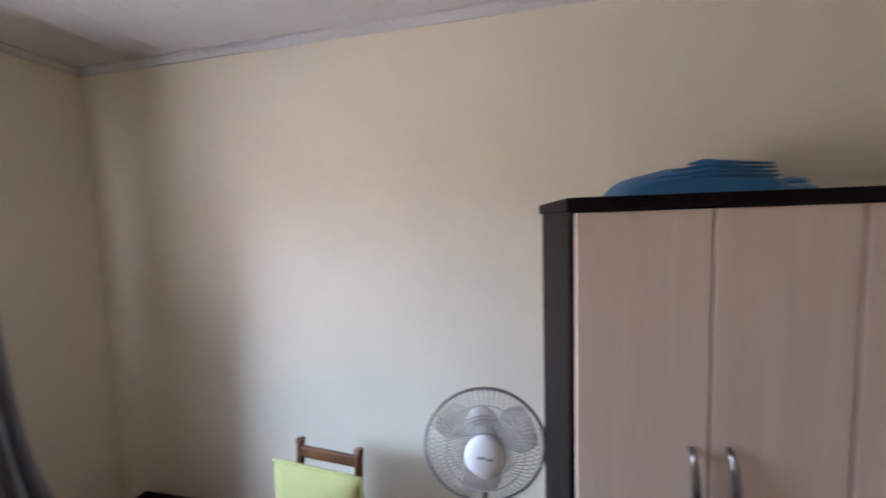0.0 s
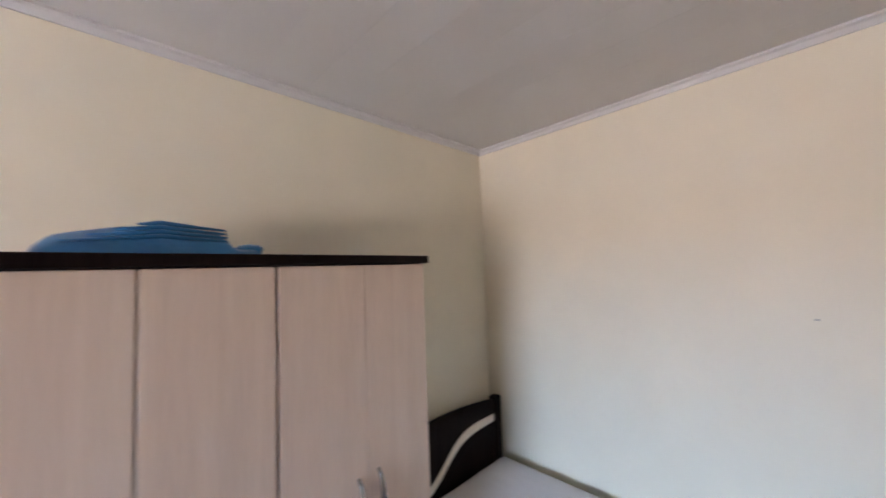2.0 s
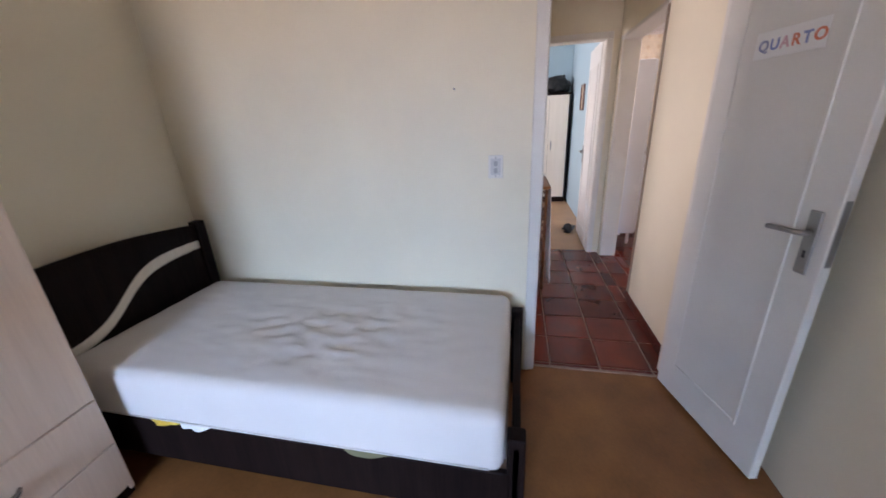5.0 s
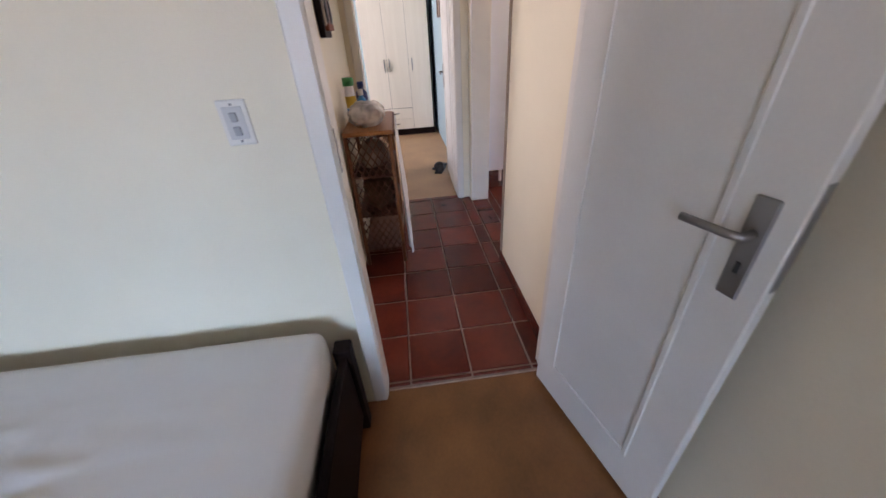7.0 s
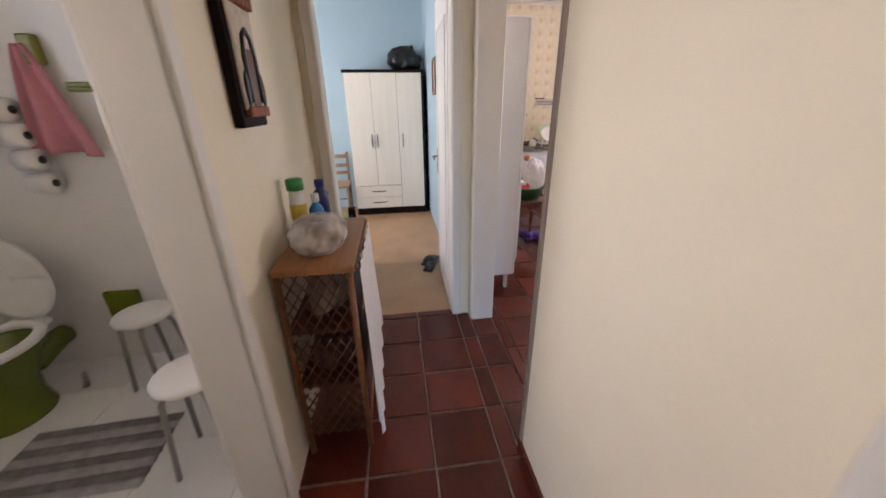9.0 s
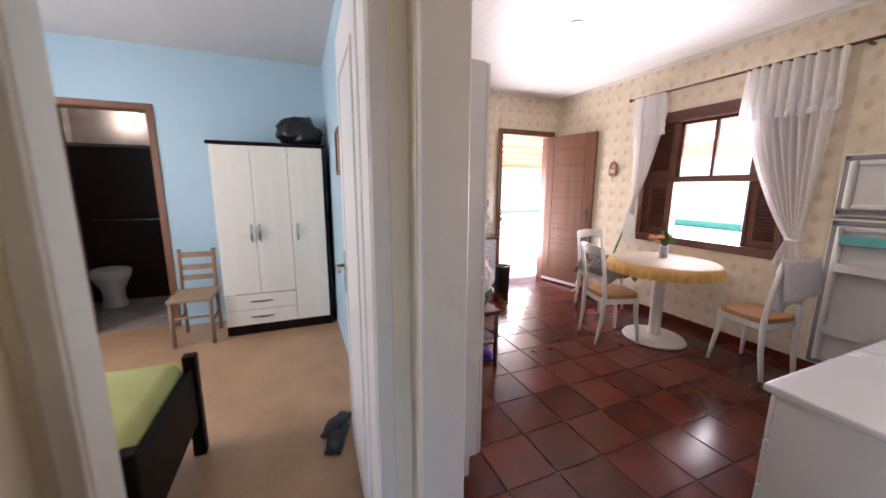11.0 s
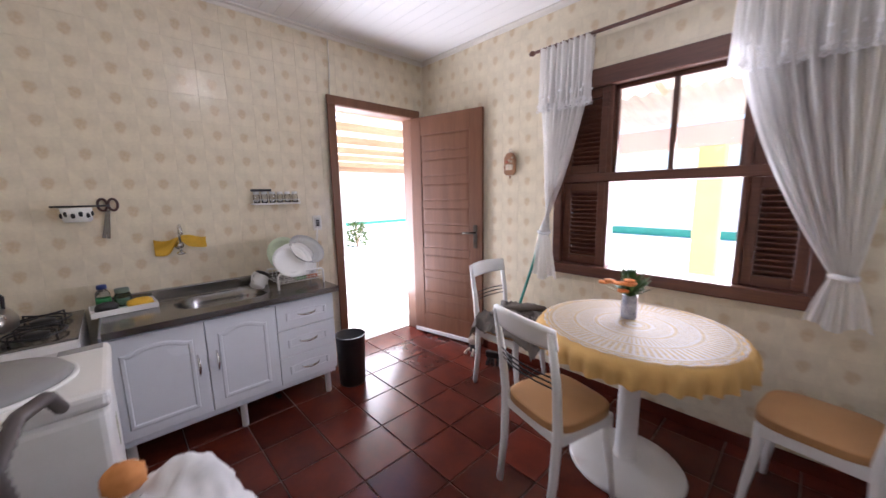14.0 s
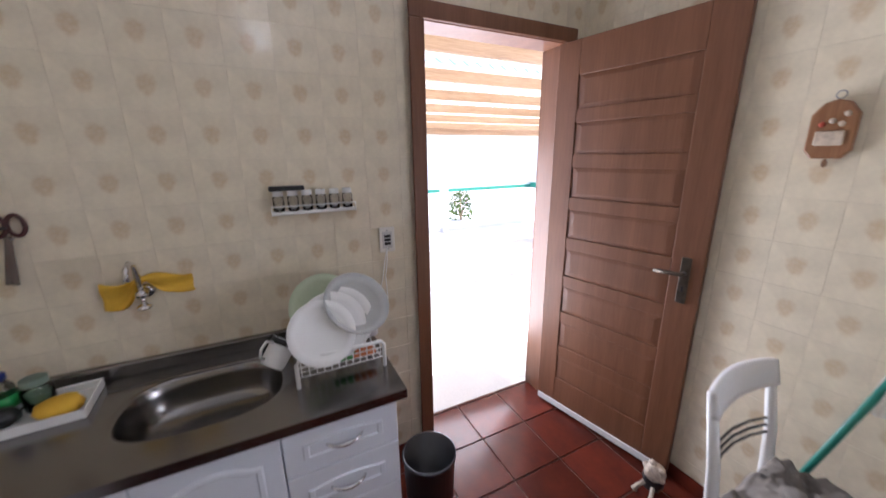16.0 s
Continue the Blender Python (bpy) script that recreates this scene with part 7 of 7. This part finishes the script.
def kettle():
    t = thing("kettle", "steel kettle with a black arched handle on the stove", "kettle", (7.66, 0.33, 0.848), 180)
    ALU = material("worn_aluminium", (0.50, 0.49, 0.47), 0.3, metal=1.0, var=0.08, scale=20, bump=0.05)
    part("body", lathe([(0, 0), (0.10, 0), (0.112, 0.012), (0.115, 0.05), (0.10, 0.085), (0.06, 0.105), (0, 0.108)], 36), ALU, t)
    part("lid", lathe([(0.062, 0.104), (0.055, 0.116), (0.02, 0.122), (0, 0.122)], 28), ALU, t)
    part("knob", lathe([(0, 0.12), (0.012, 0.122), (0.016, 0.135), (0.012, 0.145), (0, 0.147)], 14), DARKP, t)
    part("spout", tube([(0, -0.09, 0.05), (0, -0.13, 0.07), (0, -0.15, 0.095)], [0.022, 0.016, 0.011], 10), ALU, t)
    part("handle", tube([(0, -0.075, 0.08), (0, -0.078, 0.15), (0, -0.055, 0.175), (0, 0.055, 0.175), (0, 0.078, 0.15), (0, 0.075, 0.08)], [0.006, 0.008, 0.011, 0.011, 0.008, 0.006], 8), DARKP, t)


kettle()


def washer():
    t = thing("washing_machine", "white top-loading washing machine with a round grey lid", "washing machine", (0, 0, 0))
    x0, x1, y0, y1, Z = 6.62, 7.12, -0.08, 0.46, 0.86
    part("body", rbox(x0 + 0.01, x1 - 0.01, y0 + 0.01, y1 - 0.01, 0.04, Z - 0.06, 0.025, 3), PLASW, t)
    part("top_panel", rbox(x0, x1, y0, y1, Z - 0.06, Z, 0.02, 3), PLASW, t)
    GL = material("smoky_grey_lid", (0.28, 0.28, 0.28), 0.3, var=0.05, bump=0.02)
    part("lid", moved(lathe([(0.19, 0.0), (0.195, 0.012), (0.18, 0.03), (0.10, 0.042), (0, 0.046)], 40), pose(6.85, 0.20, Z)), GL, t, "smoky grey round lid")
    part("lid_rim", tube([(6.85 + 0.20 * math.cos(a), 0.20 + 0.20 * math.sin(a), Z + 0.004) for a in [i * math.pi / 24 for i in range(48)]], 0.008, 6, True), PLASW, t)
    part("control_plate", rbox(7.045, 7.095, -0.06, 0.06, Z, Z + 0.003, 0.001, 1), GREYP, t, "grey control plate")
    part("label", rbox(6.85, 6.89, y0 + 0.0085, y0 + 0.0105, 0.55, 0.66, 0.0005, 1), material("paper_energy_label", (0.62, 0.62, 0.45), 0.6, var=0.3, scale=60, tint=(0.1, 0.16, 0.1)), t)
    for x in (x0 + 0.06, x1 - 0.06):
        for y in (y0 + 0.06, y1 - 0.06):
            part("foot", lathe([(0.02, 0), (0.022, 0.04), (0, 0.04)], 10, x, y), DARKP, t)
    HOSE = material("grey_ribbed_hose", (0.08, 0.065, 0.06), 0.5, var=0.15)
    pts, rad = [], []
    way = [Vector(p) for p in ((6.62, 0.02, 0.84), (6.45, 0.02, 0.95), (6.32, 0.05, 0.97), (6.22, 0.07, 0.92), (6.22, 0.06, 0.83), (6.26, 0.05, 0.74), (6.30, 0.10, 0.60), (6.33, 0.2, 0.3))]
    for a, b in zip(way, way[1:]):
        for k in range(10):
            pts.append(a.lerp(b, k / 10))
            rad.append(0.017 if k % 2 else 0.0135)
    part("drain_hose", tube(pts, rad, 8), HOSE, t, "grey ribbed drain hose")


washer()
OLDC = wood("dark_old_chair_wood", (0.05, 0.02, 0.012), (0.11, 0.045, 0.025), 0.5)
ladder_chair("chair", (6.07, -0.09, 0), 180, "dark brown wooden chair carrying a green basin", 0.17, 0.45, 0.84, (0.60, 0.76), None, OLDC)


def basin():
    t = thing("basin", "green plastic basin on the brown chair", "basin", (6.08, -0.09, 0.471), 0)
    DG = material("dark_green_plastic", (0.012, 0.10, 0.035), 0.35, var=0.08)
    part("bowl", lathe([(0, 0), (0.15, 0), (0.16, 0.008), (0.205, 0.12), (0.222, 0.125), (0.222, 0.132), (0.20, 0.132), (0.15, 0.014), (0, 0.01)], 44), DG, t)
    p = thing("plastic_bag", "full white plastic carrier bag in the basin", "bag")
    BAG = sheer("white_carrier_plastic", (0.86, 0.86, 0.87), 0.25, 0.02, 60)
    part("bag", lump(6.08, -0.185, 0.70, 0.13, 0.125, 0.155, 0.20, 1.5, 7, 5, 0.50), BAG, p)
    part("handle", tube([(6.0, -0.15, 0.84), (5.98, -0.12, 0.90), (6.0, -0.10, 0.88), (6.02, -0.08, 0.80)], [0.01, 0.012, 0.02, 0.01], 6), BAG, p)
    s = thing("striped_cloth", "grey and white striped cloth in the basin", "cloth")
    for k in range(7):
        part("fold", tube([(6.00 + 0.016 * k, -0.005 - 0.012 * k, 0.60), (6.03 + 0.016 * k, -0.01 - 0.006 * k, 0.70 + 0.012 * k), (6.12 + 0.012 * k, -0.03, 0.765), (6.20, -0.05 - 0.012 * k, 0.68)], [0.012, 0.018, 0.019, 0.014], 8), LINEN if k % 2 else GREYP, s)
    single("red_dish", moved(lathe([(0, 0), (0.05, 0), (0.064, 0.022), (0.061, 0.022), (0.048, 0.005), (0, 0.005)], 28), pose(0, 0, 0.02, 0, -22, 0)), material("red_plastic", (0.55, 0.02, 0.02), 0.35, var=0.05), "shallow red plastic dish in the green basin", "dish", (5.97, -0.03, 0.585))
    single("orange_item", lump(6.10, -0.10, 0.88, 0.035, 0.035, 0.03, 0.2, 2, 3, 3), material("orange_fabric", (0.55, 0.22, 0.06), 0.8), "orange cloth peeking out of the bag", "cloth")


basin()
TUB = material("dark_teal_plastic", (0.004, 0.024, 0.034), 0.35, var=0.1)
t = thing("barrel", "tall dark teal plastic barrel", "barrel", (6.10, 0.37, 0))
part("body", lathe([(0, 0), (0.17, 0), (0.18, 0.02), (0.215, 0.86), (0.228, 0.865), (0.232, 0.885), (0.225, 0.90), (0.21, 0.90), (0.20, 0.85), (0.165, 0.03), (0, 0.025)], 48), TUB, t)
part("rim_band", tube([(0.226 * math.cos(a), 0.226 * math.sin(a), 0.80) for a in [i * math.pi / 24 for i in range(48)]], 0.007, 6, True), TUB, t)
single("cloth_bundle", lump(6.02, 0.42, 0.86, 0.09, 0.09, 0.06, 0.3, 2, 6, 4), material("white_grey_cloth", (0.55, 0.53, 0.50), 0.9, var=0.15), "crumpled white cloth on the barrel rim", "cloth")
t = thing("low_cabinet", "low white kitchen cabinet beside the tall cabinet", "cabinet")
part("body", rbox(5.39, 5.66, 0.22, 0.652, 0.05, 0.755, 0.004, 1), CABW, t)
part("top", rbox(5.385, 5.68, 0.165, 0.652, 0.757, 0.785, 0.006, 2), CABW, t)
part("door", rbox(5.395, 5.655, 0.20, 0.219, 0.06, 0.75, 0.004, 2), CABW, t)
t = thing("red_bag", "red cloth bag hanging beside the washing machine", "bag")
part("body", lump(6.72, 0.40, 1.06, 0.10, 0.09, 0.14, 0.15, 2, 4, 4), material("red_cloth", (0.42, 0.03, 0.025), 0.8, var=0.1), t)


def clog(at, turn):
    t = thing("clog", "purple foam clog on the floor under the chair", "clog", at, turn, "purple clogs")
    PU = material("purple_foam", (0.08, 0.03, 0.30), 0.6, var=0.05)
    part("sole", rbox(-0.045, 0.045, -0.12, 0.12, 0, 0.025, 0.012, 3), PU, t)
    part("upper", lump(0, 0.05, 0.035, 0.045, 0.07, 0.04, 0.05, 2, 1, 3, 0.02), PU, t)
    part("strap", tube([(-0.043, 0.0, 0.04), (-0.04, -0.08, 0.05), (0, -0.11, 0.055), (0.04, -0.08, 0.05), (0.043, 0.0, 0.04)], 0.006, 6), PU, t)


clog((6.08, -0.27, 0), 80)
clog((6.10, -0.16, 0), 95)
EMITK = bpy.data.materials.new("lit_kitchen_bulb_glass")
EMITK.use_nodes = True
EMITK.node_tree.nodes["Principled BSDF"].inputs["Emission Color"].default_value = (1, 0.93, 0.84, 1)
EMITK.node_tree.nodes["Principled BSDF"].inputs["Emission Strength"].default_value = 34
t = thing("ceiling_lamp", "white ceiling lamp holder with a round bulb, switched on", "lamp", (6.0, -0.96, HK))
part("rose", lathe([(0, 0), (0.05, 0), (0.05, -0.012), (0.03, -0.03), (0.022, -0.06), (0, -0.06)], 24), PLASW, t)
part("bulb", lathe([(0, -0.15), (0.02, -0.146), (0.033, -0.12), (0.03, -0.09), (0.015, -0.065), (0, -0.06)], 24), EMITK, t, "lit white glass bulb")
t = thing("jug", "white plastic jug standing on the base unit", "jug", (4.0, -1.02, 0.701))
part("body", lathe([(0, 0), (0.06, 0), (0.065, 0.01), (0.058, 0.16), (0.062, 0.20), (0.058, 0.20), (0.054, 0.16), (0.058, 0.012), (0, 0.008)], 28), PLASW, t)
part("handle", tube([(0.055, 0, 0.17), (0.10, 0, 0.165), (0.105, 0, 0.08), (0.06, 0, 0.05)], 0.008, 8), PLASW, t)
single("surface_cable", tube([(8.005, -1.53, 2.22), (8.006, -1.545, 2.45), (8.006, -1.545, 2.645)], 0.004, 6), TRIM, "thin cable running up the tiled wall", "cable")


# ---- tile pieces, last ----
def tile_material(name, base, motif):
    """Glazed tile: cloudy cream ground with a soft tan leaf in the middle of each piece."""
    m = material(name, base, 0.2, var=0.07, scale=9, bump=0.04, fine=60)
    nt = m.node_tree
    n, l = nt.nodes, nt.links
    b = n["Principled BSDF"]
    ground = b.inputs["Base Color"].links[0].from_socket
    uv, sep = n.new("ShaderNodeUVMap"), n.new("ShaderNodeSeparateXYZ")
    l.new(uv.outputs["UV"], sep.inputs[0])

    def op(kind, a, c):
        x = n.new("ShaderNodeMath")
        x.operation = kind
        for i, v in enumerate((a, c)):
            if isinstance(v, (int, float)):
                x.inputs[i].default_value = v
            elif v is not None:
                l.new(v, x.inputs[i])
        return x.outputs[0]
    du = op("MULTIPLY", op("SUBTRACT", sep.outputs["X"], 0.5), 1.3)
    dv = op("SUBTRACT", sep.outputs["Y"], 0.52)
    # narrower towards the stem
    du = op("MULTIPLY", du, op("SUBTRACT", 1.0, op("MULTIPLY", dv, 0.9)))
    d = op("SQRT", op("ADD", op("MULTIPLY", du, du), op("MULTIPLY", dv, dv)), None)
    no = n.new("ShaderNodeTexNoise")
    no.inputs["Scale"].default_value, no.inputs["Detail"].default_value = 9.0, 4
    info = n.new("ShaderNodeObjectInfo")
    shift = n.new("ShaderNodeVectorMath")
    shift.operation = "ADD"
    l.new(uv.outputs["UV"], shift.inputs[0])
    l.new(info.outputs["Random"], shift.inputs[1])
    l.new(shift.outputs[0], no.inputs["Vector"])
    d = op("ADD", d, op("MULTIPLY", op("SUBTRACT", no.outputs["Fac"], 0.5), 0.12))
    mask = n.new("ShaderNodeMapRange")
    mask.interpolation_type = "SMOOTHSTEP"
    mask.inputs["From Min"].default_value, mask.inputs["From Max"].default_value = 0.27, 0.13
    l.new(d, mask.inputs["Value"])
    vor = n.new("ShaderNodeTexVoronoi")
    vor.inputs["Scale"].default_value = 13.0
    l.new(shift.outputs[0], vor.inputs["Vector"])
    amount = op("MULTIPLY", mask.outputs["Result"], op("ADD", 0.27, op("MULTIPLY", vor.outputs["Distance"], 0.25)))
    mix = n.new("ShaderNodeMix")
    mix.data_type = "RGBA"
    l.new(amount, mix.inputs["Factor"])
    l.new(ground, mix.inputs["A"])
    mix.inputs["B"].default_value = (*motif, 1)
    l.new(mix.outputs["Result"], b.inputs["Base Color"])
    return m


LEAFT = tile_material("cream_leaf_motif_tile", (0.77, 0.69, 0.53), (0.52, 0.34, 0.15))


def piece(u0, u1, v0, v1, thick, r, uvbox=None):
    """A tile lying in the xy plane with softened edges, top at z = thick."""
    bm = bmesh.new()
    rings = []
    for o, z in ((0.0, -0.004), (0.0, thick - r), (r, thick)):
        rings.append([bm.verts.new((x, y, z)) for x, y in ((u0 + o, v0 + o), (u1 - o, v0 + o), (u1 - o, v1 - o), (u0 + o, v1 - o))])
    for a, b in zip(rings, rings[1:]):
        for k in range(4):
            bm.faces.new((a[k], a[(k + 1) % 4], b[(k + 1) % 4], b[k]))
    bm.faces.new(rings[-1])
    if uvbox:
        lay = bm.loops.layers.uv.new("UVMap")
        for f in bm.faces:
            for lp in f.loops:
                lp[lay].uv = ((lp.vert.co.x - uvbox[0]) / uvbox[2], (lp.vert.co.y - uvbox[1]) / uvbox[2])
    return bm


def cut(rect, holes):
    """What is left of a rectangle outside the holes."""
    todo = [rect]
    for h in holes:
        nxt = []
        for a0, a1, b0, b1 in todo:
            if a1 <= h[0] or a0 >= h[1] or b1 <= h[2] or b0 >= h[3]:
                nxt.append((a0, a1, b0, b1))
                continue
            if a0 < h[0]:
                nxt.append((a0, h[0], b0, b1))
            if a1 > h[1]:
                nxt.append((h[1], a1, b0, b1))
            c0, c1 = max(a0, h[0]), min(a1, h[1])
            if b0 < h[2]:
                nxt.append((c0, c1, b0, h[2]))
            if b1 > h[3]:
                nxt.append((c0, c1, h[3], b1))
        todo = nxt
    return [r for r in todo if r[1] - r[0] > 0.012 and r[3] - r[2] > 0.012]


def tiling(parent, m, a0, a1, b0, b1, oa, ob, pitch, gap, thick, r, mat, holes=(), near=None, small=False, limit=300):
    """Tiles on a plane given by the pose m; whole ones near the walk are parts, the rest are joined."""
    whole = mesh_of("tile", piece(-pitch / 2 + gap / 2, pitch / 2 - gap / 2, -pitch / 2 + gap / 2, pitch / 2 - gap / 2, thick, r, (-pitch / 2, -pitch / 2, pitch)), mat)
    rest, count = [], 0
    ia = int(math.floor((a0 - oa) / pitch + 0.5))
    while oa + (ia - 0.5) * pitch < a1:
        ib = int(math.floor((b0 - ob) / pitch + 0.5))
        while ob + (ib - 0.5) * pitch < b1:
            ca, cb = oa + ia * pitch, ob + ib * pitch
            full = (ca - pitch / 2, ca + pitch / 2, cb - pitch / 2, cb + pitch / 2)
            clip = (max(full[0], a0), min(full[1], a1), max(full[2], b0), min(full[3], b1))
            for q in cut(clip, holes) if clip[1] - clip[0] > 0.012 and clip[3] - clip[2] > 0.012 else ():
                is_whole = all(abs(x - y) < 1e-6 for x, y in zip(q, full))
                if is_whole and count < limit and (near is None or near(ca, cb)):
                    o = new("tile", whole)
                    o.parent = parent
                    o.matrix_local = m @ Matrix.Translation((ca, cb, 0))
                    count += 1
                elif count < limit and small:
                    o = part("tile", moved(piece(q[0] + gap / 2, q[1] - gap / 2, q[2] + gap / 2, q[3] - gap / 2, thick, r, (full[0], full[2], pitch)), m), mat, parent)
                    count += 1
                else:
                    rest.append((q, full))
            ib += 1
        ia += 1
    if rest:
        bm = bmesh.new()
        lay = bm.loops.layers.uv.new("UVMap")
        g = gap / 2
        for (q0, q1, s0, s1), full in rest:
            rings = []
            for o, z in ((0.0, -0.004), (0.0, thick - r), (r, thick)):
                rings.append([bm.verts.new((x, y, z)) for x, y in ((q0 + g + o, s0 + g + o), (q1 - g - o, s0 + g + o), (q1 - g - o, s1 - g - o), (q0 + g + o, s1 - g - o))])
            fs = [bm.faces.new((a[k], a[(k + 1) % 4], b[(k + 1) % 4], b[k])) for a, b in zip(rings, rings[1:]) for k in range(4)]
            fs.append(bm.faces.new(rings[-1]))
            for f in fs:
                for lp in f.loops:
                    lp[lay].uv = ((lp.vert.co.x - full[0]) / pitch, (lp.vert.co.y - full[2]) / pitch)
        ob_rest = part("tile_rest", moved(bm, m), mat, parent)
        tagged(ob_rest, kind="stuff")


# plane poses: local x, y along the wall, local z out into the room
M_EAST = Matrix(((0, 0, -1, KX1 - 0.001), (-1, 0, 0, 0), (0, 1, 0, 0), (0, 0, 0, 1)))
tiling(KE, M_EAST, -0.66, 2.53, 0.0, HK, 0.40, 1.82, 0.16, 0.0010, 0.0008, 0.0004, LEAFT, [(1.49, 2.445, -0.1, 2.215)], lambda a, b: True)
M_SOUTH = Matrix(((-1, 0, 0, 0), (0, 0, 1, KY0 + 0.001), (0, 1, 0, 0), (0, 0, 0, 1)))
tiling(KS, M_SOUTH, -KX1, -KX0, 0.0, HK, -7.11, 1.82, 0.16, 0.0010, 0.0008, 0.0004, LEAFT, [(-6.58, -5.13, 0.83, 2.19)], lambda a, b: a < -4.9)
M_FLOOR = Matrix.Identity(4)
FH = bpy.data.objects["floor_hall"]
tiling(FH, M_FLOOR, 2.645, 4.74, 0.81, 1.75, 2.672 + 0.1425, 1.47 - 0.1425, 0.285, 0.009, 0.0, 0.004, REDT, small=True)
tiling(FH, M_FLOOR, 3.56, 4.575, 0.66, 0.81, 2.672 + 0.1425, 1.47 - 0.1425, 0.285, 0.009, 0.0, 0.004, REDT, small=True)
tiling(KF, M_FLOOR, KX0, KX1 + 0.14, KY0 + 0.006, 0.66, 6.64 + 0.15, -1.505 + 0.15, 0.30, 0.006, 0.0, 0.003, REDT, small=True)
tagged(part("baseboard_kitchen", rbox(KX0, 8.0, KY0 + 0.007, KY0 + 0.018, 0, 0.075, 0.003, 1), REDT), "dark red clay tile skirting along the kitchen wall", "baseboard", kind="structure")
BF = bpy.data.objects["floor_bathroom"]
tiling(BF, Matrix.Translation((0, 0, 0.006)), 2.70, 4.52, 1.89, 3.60, 3.2, 2.2, 0.41, 0.004, 0.0, 0.002, WTILE, small=True)
under_bed()
